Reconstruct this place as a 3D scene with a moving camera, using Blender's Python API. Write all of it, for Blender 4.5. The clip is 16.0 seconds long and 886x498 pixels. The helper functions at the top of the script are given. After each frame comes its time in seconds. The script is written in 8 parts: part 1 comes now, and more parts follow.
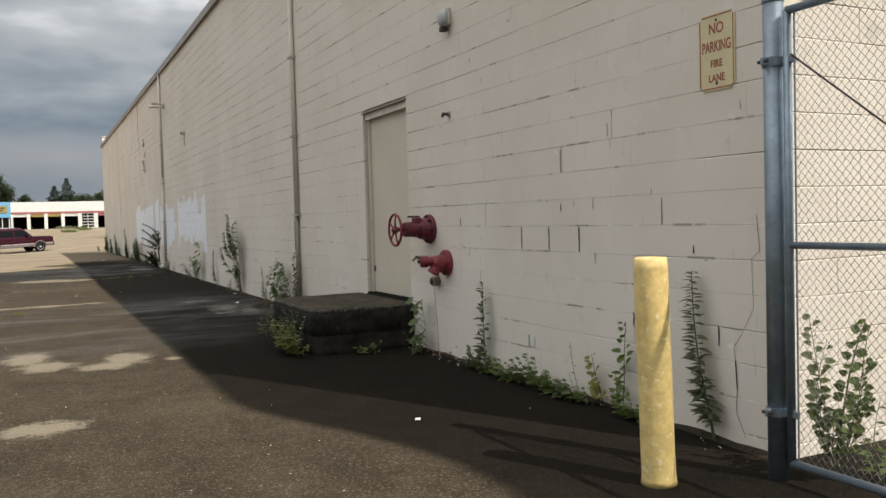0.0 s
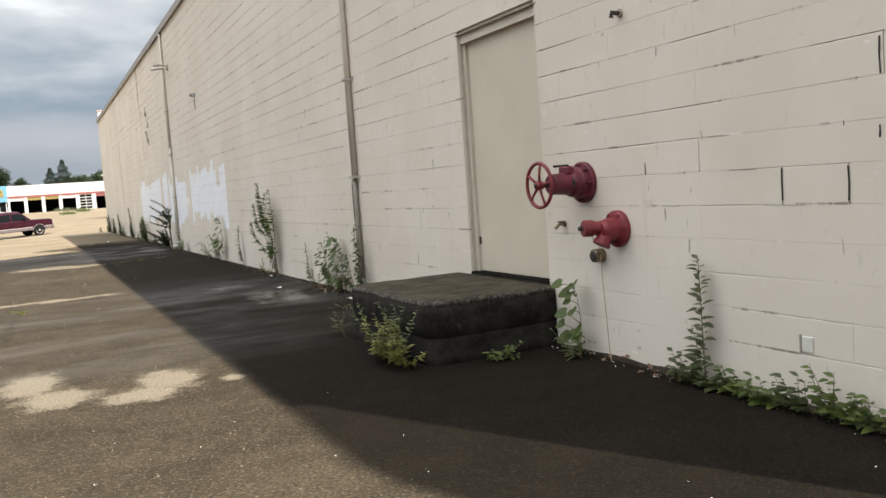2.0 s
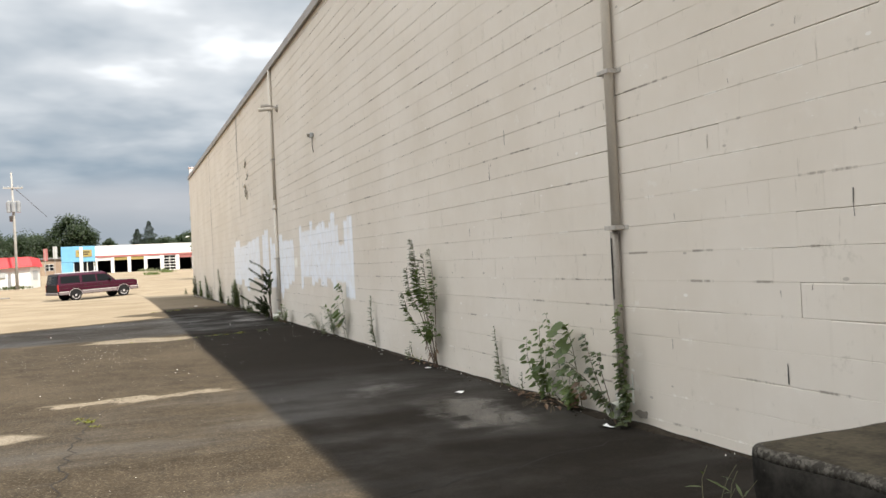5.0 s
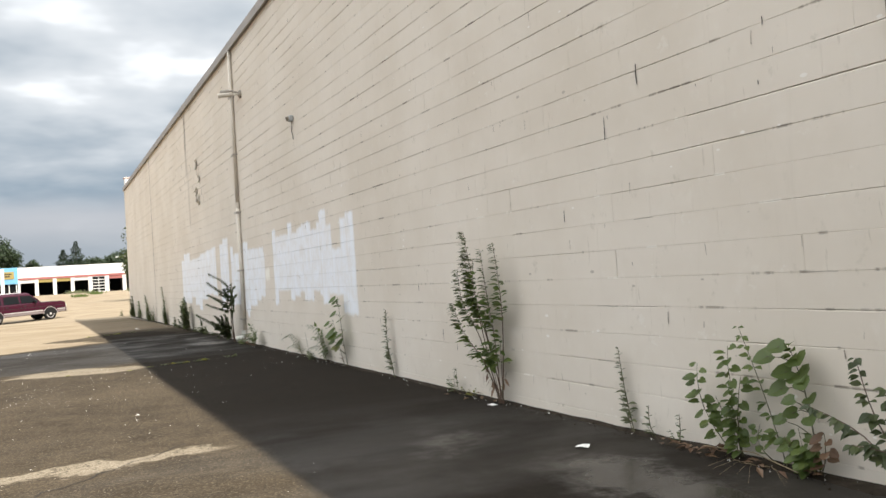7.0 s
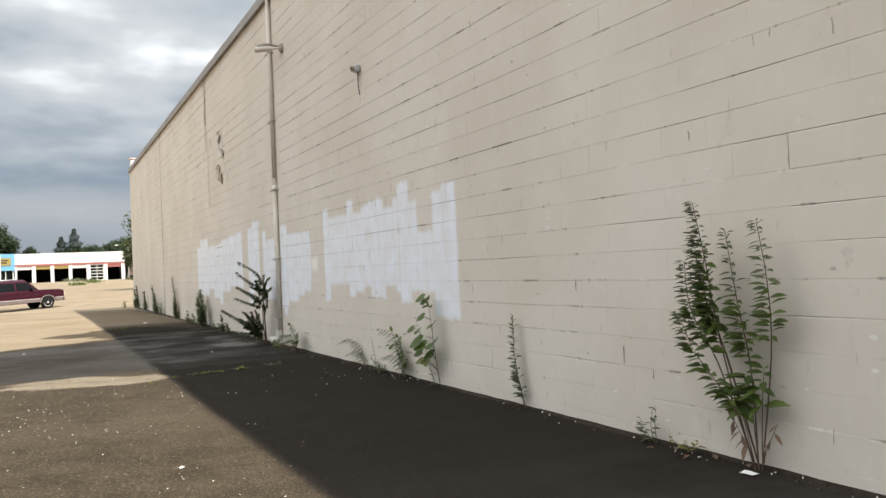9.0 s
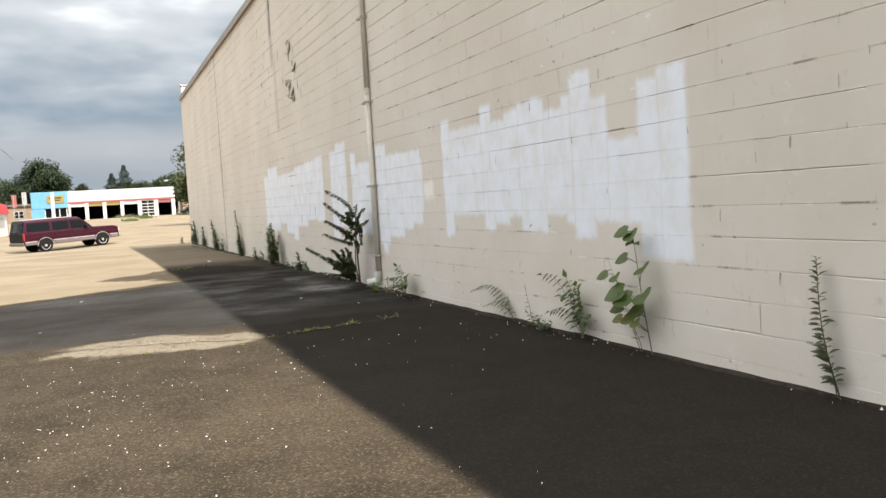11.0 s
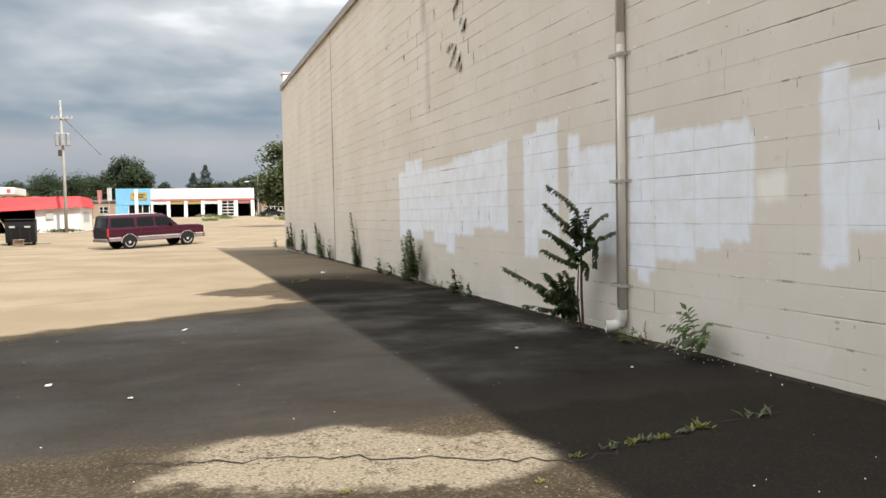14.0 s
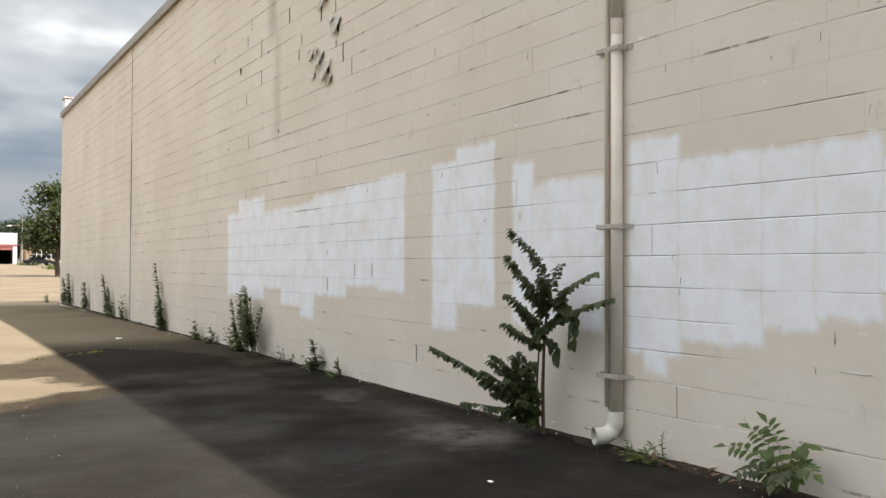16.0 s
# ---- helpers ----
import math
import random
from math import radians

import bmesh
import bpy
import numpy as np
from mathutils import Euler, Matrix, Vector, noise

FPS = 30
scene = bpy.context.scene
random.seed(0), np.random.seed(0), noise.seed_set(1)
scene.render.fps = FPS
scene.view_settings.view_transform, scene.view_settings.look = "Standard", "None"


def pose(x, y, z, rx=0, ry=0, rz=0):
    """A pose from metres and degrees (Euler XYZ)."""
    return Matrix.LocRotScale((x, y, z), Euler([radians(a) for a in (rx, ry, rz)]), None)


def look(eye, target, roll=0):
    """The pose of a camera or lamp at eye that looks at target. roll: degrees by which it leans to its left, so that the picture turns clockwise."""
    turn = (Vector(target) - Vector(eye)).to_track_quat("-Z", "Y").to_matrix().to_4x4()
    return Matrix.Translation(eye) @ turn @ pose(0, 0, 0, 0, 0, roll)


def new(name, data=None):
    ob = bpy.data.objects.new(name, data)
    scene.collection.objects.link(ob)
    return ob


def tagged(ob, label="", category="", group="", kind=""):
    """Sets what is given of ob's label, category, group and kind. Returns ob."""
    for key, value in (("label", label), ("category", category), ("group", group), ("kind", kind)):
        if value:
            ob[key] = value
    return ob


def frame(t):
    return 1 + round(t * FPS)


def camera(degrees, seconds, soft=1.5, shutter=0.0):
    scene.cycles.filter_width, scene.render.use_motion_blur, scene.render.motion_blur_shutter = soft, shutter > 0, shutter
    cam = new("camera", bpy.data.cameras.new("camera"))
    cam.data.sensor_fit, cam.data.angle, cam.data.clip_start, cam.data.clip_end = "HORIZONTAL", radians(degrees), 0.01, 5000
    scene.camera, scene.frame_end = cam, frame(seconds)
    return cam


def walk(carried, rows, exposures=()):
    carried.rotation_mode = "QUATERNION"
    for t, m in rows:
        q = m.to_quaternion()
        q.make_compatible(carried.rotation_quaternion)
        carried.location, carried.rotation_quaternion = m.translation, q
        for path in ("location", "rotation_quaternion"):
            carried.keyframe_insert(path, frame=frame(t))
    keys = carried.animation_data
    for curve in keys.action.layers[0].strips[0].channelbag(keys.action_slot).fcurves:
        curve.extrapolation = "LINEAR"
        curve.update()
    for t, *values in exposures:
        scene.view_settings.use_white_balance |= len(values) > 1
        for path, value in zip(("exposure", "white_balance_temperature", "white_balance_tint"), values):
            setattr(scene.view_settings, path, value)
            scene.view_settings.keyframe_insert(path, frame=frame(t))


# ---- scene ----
cam = camera(56.9, 16.0)
PATH = [
    (0, (-0.091, 1.773, 1.384), (0.798, 3.564, 1.308), -1.6),
    (0.5, (-0.083, 2.432, 1.363), (0.832, 4.208, 1.268), -2.5),
    (1, (-0.13, 3.126, 1.35), (0.841, 4.87, 1.216), -2.4),
    (1.5, (-0.096, 3.771, 1.344), (0.876, 5.513, 1.208), -3.1),
    (2, (-0.076, 4.47, 1.331), (0.807, 6.257, 1.174), -4.0),
    (2.5, (-0.046, 5.124, 1.306), (0.776, 6.942, 1.169), -4.2),
    (3, (-0.071, 5.871, 1.312), (0.643, 7.735, 1.192), -2.4),
    (3.5, (-0.041, 6.569, 1.326), (0.622, 8.456, 1.317), 0.5),
    (3.7, (-0.035, 6.847, 1.358), (0.582, 8.749, 1.413), 1.2),
    (5.8, (-0.085, 9.842, 1.287), (0.711, 11.677, 1.289), -4.6),
    (6, (-0.13, 10.12, 1.265), (0.662, 11.957, 1.289), -3.5),
    (6.5, (-0.147, 10.83, 1.232), (0.67, 12.656, 1.225), -4.8),
    (7, (-0.165, 11.601, 1.23), (0.715, 13.396, 1.282), -3.7),
    (7.5, (-0.155, 12.334, 1.229), (0.922, 14.02, 1.239), -6.4),
    (8, (-0.171, 13.081, 1.246), (0.874, 14.787, 1.265), -3.4),
    (8.5, (-0.142, 13.794, 1.24), (0.903, 15.498, 1.277), -2.2),
    (9, (-0.188, 14.576, 1.254), (0.696, 16.37, 1.295), -2.5),
    (9.2, (-0.173, 14.868, 1.273), (0.715, 16.66, 1.308), -1.2),
    (11.3, (-0.23, 17.795, 1.234), (0.538, 19.637, 1.107), -3.6),
    (11.5, (-0.188, 18.129, 1.201), (0.547, 19.988, 1.133), -2.9),
    (12, (-0.267, 18.921, 1.201), (0.324, 20.832, 1.192), -1.9),
    (12.5, (-0.335, 19.581, 1.213), (0.133, 21.525, 1.135), -2.6),
    (13, (-0.416, 20.317, 1.225), (0.05, 22.26, 1.149), -3.2),
    (13.5, (-0.518, 20.98, 1.224), (-0.022, 22.916, 1.146), -3.6),
    (14, (-0.582, 21.694, 1.224), (0.042, 23.592, 1.136), -1.1),
    (14.5, (-0.565, 22.367, 1.223), (0.193, 24.217, 1.159), -1.9),
    (15, (-0.574, 23.158, 1.276), (0.214, 24.996, 1.273), 0.6),
    (15.5, (-0.509, 23.842, 1.288), (0.431, 25.606, 1.354), 0.8),
    (16, (-0.456, 24.634, 1.223), (0.629, 26.314, 1.266), 0.2),
]
EXPOSURE = [(0.0, -0.25), (0.5, -0.12), (1.0, 0.15), (1.5, 0.38), (2.5, 0.36), (3.5, 0.44), (6.0, 0.40), (7.0, 0.46), (8.0, 0.54), (9.0, 0.26), (11.3, 0.42), (12.0, 0.40), (13.0, 0.24), (14.0, 0.25), (14.5, 0.36), (15.0, 0.28), (15.5, 0.25), (16.0, 0.23)]
walk(cam, [(t, look(eye, target, roll)) for t, eye, target, roll in PATH], EXPOSURE)

# ---- world and sun ----
SUN_TO = Vector((2.30, -4.75, 6.27)).normalized()
world = bpy.data.worlds.new("sky")
world.use_nodes = True
scene.world = world


class Tree:
    """Short hand for building node trees."""

    def __init__(self, tree):
        self.t = tree
        self.n = tree.nodes

    def put(self, socket, value):
        if isinstance(value, bpy.types.NodeSocket):
            self.t.links.new(value, socket)
        else:
            socket.default_value = value

    def node(self, kind):
        return self.n.new(kind)

    def math(self, op, a, b=0.0, clamp=False):
        nd = self.node("ShaderNodeMath")
        nd.operation, nd.use_clamp = op, clamp
        self.put(nd.inputs[0], a)
        self.put(nd.inputs[1], b)
        return nd.outputs[0]

    def vec(self, op, a, b):
        nd = self.node("ShaderNodeVectorMath")
        nd.operation = op
        self.put(nd.inputs[0], a)
        self.put(nd.inputs[1], b)
        return nd.outputs[0]

    def mix(self, fac, a, b, blend="MIX"):
        nd = self.node("ShaderNodeMix")
        nd.data_type, nd.blend_type = "RGBA", blend
        self.put(nd.inputs[0], fac)
        for i, v in ((6, a), (7, b)):
            self.put(nd.inputs[i], v if isinstance(v, bpy.types.NodeSocket) else (*v, 1))
        return nd.outputs[2]

    def noise(self, vector, scale, detail=4.0, rough=0.55, dims="3D"):
        nd = self.node("ShaderNodeTexNoise")
        nd.noise_dimensions = dims
        if dims != "1D":
            self.put(nd.inputs["Vector"], vector)
        else:
            self.put(nd.inputs["W"], vector)
        nd.inputs["Scale"].default_value = scale
        nd.inputs["Detail"].default_value = detail
        nd.inputs["Roughness"].default_value = rough
        return nd.outputs["Fac"]

    def ramp(self, fac, stops):
        nd = self.node("ShaderNodeValToRGB")
        self.put(nd.inputs[0], fac)
        els = nd.color_ramp.elements
        while len(els) < len(stops):
            els.new(0.5)
        for e, (p, c) in zip(els, stops):
            e.position = p
            e.color = (*c, 1) if isinstance(c, tuple) else (c, c, c, 1)
        return nd.outputs[0]

    def smooth(self, v, a, b):
        nd = self.node("ShaderNodeMapRange")
        nd.interpolation_type = "SMOOTHSTEP"
        self.put(nd.inputs[0], v)
        nd.inputs[1].default_value, nd.inputs[2].default_value = a, b
        return nd.outputs[0]

    def combine(self, x, y, z):
        nd = self.node("ShaderNodeCombineXYZ")
        for i, v in enumerate((x, y, z)):
            self.put(nd.inputs[i], v)
        return nd.outputs[0]

    def split(self, v):
        nd = self.node("ShaderNodeSeparateXYZ")
        self.put(nd.inputs[0], v)
        return nd.outputs

    def scaled(self, v, s):
        return self.vec("MULTIPLY", v, s)


def build_world():
    w = Tree(world.node_tree)
    bg = w.n["Background"]
    coord = w.node("ShaderNodeTexCoord").outputs["Generated"]
    sky = w.node("ShaderNodeTexSky")
    sky.sky_type, sky.sun_disc, sky.dust_density = "NISHITA", False, 2.0
    sky.sun_elevation, sky.sun_rotation = math.asin(SUN_TO.z), math.atan2(SUN_TO.x, SUN_TO.y)
    clear = w.vec("MULTIPLY", sky.outputs[0], (0.1, 0.1, 0.1))
    x, y, z = w.split(coord)
    lift = w.math("ADD", w.math("MAXIMUM", z, 0.0), 0.17)
    plane = w.combine(w.math("DIVIDE", x, lift), w.math("DIVIDE", y, lift), 0.0)
    big = w.noise(plane, 0.62, 4, 0.5)
    mid = w.noise(plane, 1.9, 4, 0.5)
    dens = w.math("ADD", w.math("MULTIPLY", big, 0.65), w.math("MULTIPLY", mid, 0.35))
    lit = w.math("ADD", w.math("SUBTRACT", dens, 0.085), w.math("MULTIPLY", w.math("MAXIMUM", z, 0.0), 0.46))
    cloud = w.ramp(lit, [(0.30, (0.17, 0.24, 0.32)), (0.42, (0.27, 0.345, 0.42)), (0.50, (0.43, 0.485, 0.54)),
                         (0.58, (0.68, 0.715, 0.75)), (0.74, (2.0, 2.03, 2.06))])
    low = w.smooth(w.math("ADD", z, w.math("MULTIPLY", w.math("SUBTRACT", mid, 0.5), 0.05)), 0.125, 0.075)
    veil = w.ramp(z, [(0.0, (0.30, 0.345, 0.39)), (0.045, (0.36, 0.40, 0.445)), (0.085, (0.50, 0.51, 0.54)), (0.125, (0.48, 0.505, 0.54))])
    haze = w.mix(w.math("MULTIPLY", low, 0.85), cloud, veil)
    cover = w.smooth(dens, 0.18, 0.30)
    col = w.mix(cover, clear, haze)
    w.put(bg.inputs[0], col)
    bg.inputs[1].default_value = 0.86


build_world()
sun = new("sun", bpy.data.lights.new("sun", "SUN"))
sun.data.energy, sun.data.angle, sun.data.color = 5.0, radians(0.53), (1.0, 0.93, 0.82)
sun.matrix_world = look(SUN_TO * 100, (0, 0, 0))

# ---- materials ----
WALL_X = 3.555
BED0, COURSE, BLOCK = 0.08, 0.2032, 0.4064


def material(name):
    m = bpy.data.materials.new(name)
    m.use_nodes = True
    t = Tree(m.node_tree)
    return m, t, t.n["Principled BSDF"], t.node("ShaderNodeNewGeometry").outputs["Position"]


def bump(t, bsdf, height, strength, distance):
    b = t.node("ShaderNodeBump")
    b.inputs["Strength"].default_value, b.inputs["Distance"].default_value = strength, distance
    t.put(b.inputs["Height"], height)
    t.put(bsdf.inputs["Normal"], b.outputs[0])


def coated(name, col, rough=0.6, metal=0.0, vary=0.18, scale=6.0, fine=60.0, relief=0.001, stain=None, stain_at=0.62, spec=0.5):
    """Painted, cast or plastic surface with grain and stains at two scales."""
    m, t, b, pos = material(name)
    big, small = t.noise(pos, scale, 5), t.noise(pos, fine, 3)
    mixv = t.math("ADD", t.math("MULTIPLY", big, 0.7), t.math("MULTIPLY", small, 0.3))
    dark = tuple(c * (1 - vary) for c in col)
    light = tuple(min(1.0, c * (1 + vary)) for c in col)
    c = t.mix(t.smooth(mixv, 0.3, 0.7), dark, light)
    if stain:
        c = t.mix(t.smooth(t.noise(pos, scale * 1.7, 6, 0.65), stain_at, stain_at + 0.1), c, stain)
    t.put(b.inputs["Base Color"], c)
    t.put(b.inputs["Roughness"], t.math("ADD", rough - 0.08, t.math("MULTIPLY", small, 0.16)))
    b.inputs["Metallic"].default_value = metal
    b.inputs["Specular IOR Level"].default_value = spec
    if relief:
        bump(t, b, mixv, 0.6, relief)
    return m


def rect(t, y, z, y0, y1, z0, z1, soft=0.035):
    a = t.math("MULTIPLY", t.smooth(y, y0 - soft, y0 + soft), t.smooth(y, y1 + soft, y1 - soft))
    c = t.math("MULTIPLY", t.smooth(z, z0 - soft, z0 + soft), t.smooth(z, z1 + soft, z1 - soft))
    return t.math("MULTIPLY", a, c)


# fresh white paint over the beige: brushed columns (y0, y1, z0, z1)
WHITEWASH = [(36.41, 36.91, 0.79, 2.00), (35.36, 36.43, 0.76, 2.18), (34.72, 35.38, 0.93, 1.97), (34.10, 34.74, 0.72, 1.98), (33.68, 34.12, 0.60, 2.00), (32.80, 33.71, 0.88, 2.07),
             (32.04, 32.83, 1.01, 2.11), (31.54, 32.06, 0.97, 2.14), (30.62, 31.03, 0.66, 2.16), (30.07, 30.64, 0.89, 2.27), (29.56, 29.82, 0.76, 2.04), (28.79, 29.58, 0.78, 1.87),
             (28.12, 28.55, 0.66, 2.06), (28.23, 28.42, 0.55, 2.06), (27.52, 28.14, 0.77, 1.90), (27.20, 27.54, 0.88, 1.89), (26.84, 27.22, 0.95, 1.88), (26.79, 26.86, 1.11, 1.79),
             (25.88, 26.12, 0.82, 2.14), (25.06, 25.90, 1.06, 2.01), (24.83, 25.08, 0.90, 2.19), (24.52, 24.86, 0.96, 2.00), (24.25, 24.56, 1.03, 2.07), (23.78, 24.27, 0.90, 2.11),
             (23.42, 23.80, 1.04, 1.98), (23.32, 23.46, 0.98, 2.08), (23.01, 23.33, 0.85, 2.23), (22.80, 23.04, 1.00, 2.00), (22.36, 22.82, 0.98, 1.64), (22.14, 22.40, 0.73, 2.05), (21.84, 22.16, 0.71, 2.10)]


def wall_paint():
    m, t, b, pos = material("beige_block_paint")
    x, y, z = t.split(pos)
    big = t.noise(pos, 0.55, 5, 0.6)
    mid = t.noise(pos, 5.5, 5, 0.65)
    fine = t.noise(pos, 90.0, 3, 0.6)
    col = t.mix(t.smooth(big, 0.32, 0.68), (0.675, 0.607, 0.515), (0.745, 0.682, 0.597))
    col = t.mix(t.math("MULTIPLY", t.smooth(mid, 0.55, 0.8), 0.35), col, (0.79, 0.74, 0.665))
    # old touch-ups and scuffs
    scuff = t.smooth(t.noise(t.scaled(pos, (1.0, 1.0, 1.7)), 2.6, 7, 0.72), 0.66, 0.74)
    col = t.mix(t.math("MULTIPLY", scuff, 0.35), col, (0.44, 0.38, 0.31))
    rub = t.smooth(t.noise(t.scaled(pos, (1.0, 0.8, 2.2)), 9.0, 6, 0.7), 0.66, 0.76)
    rub = t.math("MULTIPLY", rub, t.smooth(t.noise(pos, 0.9, 3), 0.42, 0.6))
    col = t.mix(t.math("MULTIPLY", rub, 0.30), col, (0.47, 0.42, 0.35))
    drip = t.smooth(t.noise(t.scaled(pos, (1.0, 5.0, 0.35)), 1.5, 6, 0.65), 0.60, 0.76)
    col = t.mix(t.math("MULTIPLY", drip, 0.20), col, (0.52, 0.46, 0.38))
    oi = t.node("ShaderNodeObjectInfo").outputs["Random"]
    gi = t.node("ShaderNodeNewGeometry").outputs["Random Per Island"]
    var = t.math("ADD", t.math("MULTIPLY", oi, 0.014), t.math("MULTIPLY", gi, 0.014))
    col = t.mix(var, col, (0.36, 0.31, 0.26))
    # chips along the bed joints, dark along some stretches and pale along others
    row = t.math("DIVIDE", t.math("SUBTRACT", z, BED0), COURSE)
    away = t.math("MULTIPLY", t.math("ABSOLUTE", t.math("SUBTRACT", row, t.math("ROUND", row))), COURSE)
    away = t.math("ADD", away, t.math("MULTIPLY", t.math("SUBTRACT", t.noise(pos, 60.0, 2), 0.5), 0.006))
    joint = t.smooth(away, 0.011, 0.005)
    along = t.noise(t.combine(t.math("ROUND", row), t.math("MULTIPLY", y, 0.8), 0.0), 2.3, 5, 0.7)
    col = t.mix(t.math("MULTIPLY", t.math("MULTIPLY", joint, t.smooth(along, 0.57, 0.63)), 0.7), col, (0.25, 0.21, 0.17))
    col = t.mix(t.math("MULTIPLY", t.math("MULTIPLY", joint, t.smooth(along, 0.43, 0.37)), 0.6), col, (0.86, 0.82, 0.75))
    flecks = t.node("ShaderNodeTexVoronoi")
    t.put(flecks.inputs["Vector"], t.scaled(pos, (1.0, 1.0, 2.0)))
    flecks.inputs["Scale"].default_value = 4.5
    which = t.split(flecks.outputs["Color"])
    reach = t.math("ADD", t.math("MULTIPLY", t.math("POWER", which[1], 2.5), 0.14), t.math("MULTIPLY", t.math("SUBTRACT", t.noise(pos, 35.0, 3), 0.5), 0.06))
    fleck = t.smooth(t.math("SUBTRACT", reach, flecks.outputs["Distance"]), 0.0, 0.03)
    col = t.mix(t.math("MULTIPLY", t.math("MULTIPLY", fleck, t.smooth(which[0], 0.68, 0.70)), 0.75), col, (0.85, 0.82, 0.77))
    col = t.mix(t.math("MULTIPLY", t.math("MULTIPLY", fleck, t.smooth(which[0], 0.32, 0.30)), 0.6), col, (0.33, 0.29, 0.24))
    # greyish smears where hands and rain have worked the paint, with short runs below them
    smear = t.smooth(t.noise(t.scaled(pos, (1.0, 1.3, 1.0)), 5.0, 6, 0.72), 0.59, 0.72)
    smear = t.math("MULTIPLY", smear, t.smooth(t.noise(pos, 1.1, 2), 0.38, 0.55))
    col = t.mix(t.math("MULTIPLY", smear, 0.42), col, (0.46, 0.42, 0.34))
    runs = t.smooth(t.noise(t.scaled(pos, (1.0, 9.0, 1.6)), 2.4, 4, 0.6), 0.66, 0.74)
    col = t.mix(t.math("MULTIPLY", runs, 0.38), col, (0.42, 0.37, 0.30))
    pale_spot = t.smooth(t.noise(t.scaled(pos, (1.0, 1.0, 1.4)), 3.7, 5, 0.7), 0.64, 0.70)
    col = t.mix(t.math("MULTIPLY", pale_spot, 0.35), col, (0.80, 0.765, 0.70))
    # white columns
    stroke = t.noise(y, 7.0, 3, 0.6, "1D")
    zz = t.math("ADD", z, t.math("MULTIPLY", t.math("SUBTRACT", stroke, 0.5), 0.06))
    zz = t.math("ADD", zz, t.math("MULTIPLY", t.math("SUBTRACT", mid, 0.5), 0.08))
    yy = t.math("ADD", y, t.math("MULTIPLY", t.math("SUBTRACT", t.noise(pos, 4.0, 5, 0.65), 0.5), 0.09))
    total = None
    for r in WHITEWASH:
        k = rect(t, yy, zz, *r)
        total = k if total is None else t.math("MAXIMUM", total, k)
    thin = t.math("ADD", 0.86, t.math("MULTIPLY", t.math("SUBTRACT", t.noise(t.combine(0.0, y, t.math("MULTIPLY", z, 0.75)), 4.5, 6, 0.68), 0.5), 1.5), clamp=True)
    front = t.smooth(x, WALL_X + 0.5, WALL_X + 0.2)
    col = t.mix(t.math("MULTIPLY", t.math("MULTIPLY", total, thin), front), col, (0.86, 0.885, 0.93))
    dab = rect(t, yy, zz, 26.45, 26.76, 1.27, 1.47, 0.05)
    col = t.mix(t.math("MULTIPLY", t.math("MULTIPLY", dab, front), 0.95), col, (0.90, 0.87, 0.79))
    # rain streak of the leaking coping
    sy = t.math("ADD", y, t.math("MULTIPLY", t.math("SUBTRACT", t.noise(pos, 1.6, 5, 0.7), 0.5), 0.35))
    streak = t.math("MAXIMUM", rect(t, sy, z, 34.98, 35.22, 4.3, 6.4, 0.20), t.math("MULTIPLY", rect(t, sy, z, 34.80, 35.02, 2.9, 5.0, 0.16), 0.45))
    streak = t.math("MULTIPLY", streak, t.smooth(t.noise(t.scaled(pos, (1.0, 2.2, 0.3)), 2.0, 5, 0.6), 0.3, 0.7))
    col = t.mix(t.math("MULTIPLY", streak, 1.0), col, (0.33, 0.285, 0.23))
    t.put(b.inputs["Base Color"], col)
    t.put(b.inputs["Roughness"], t.math("ADD", 0.62, t.math("MULTIPLY", mid, 0.2)))
    b.inputs["Specular IOR Level"].default_value = 0.35
    bump(t, b, t.math("ADD", t.math("MULTIPLY", fine, 0.5), mid), 0.45, 0.003)
    return m


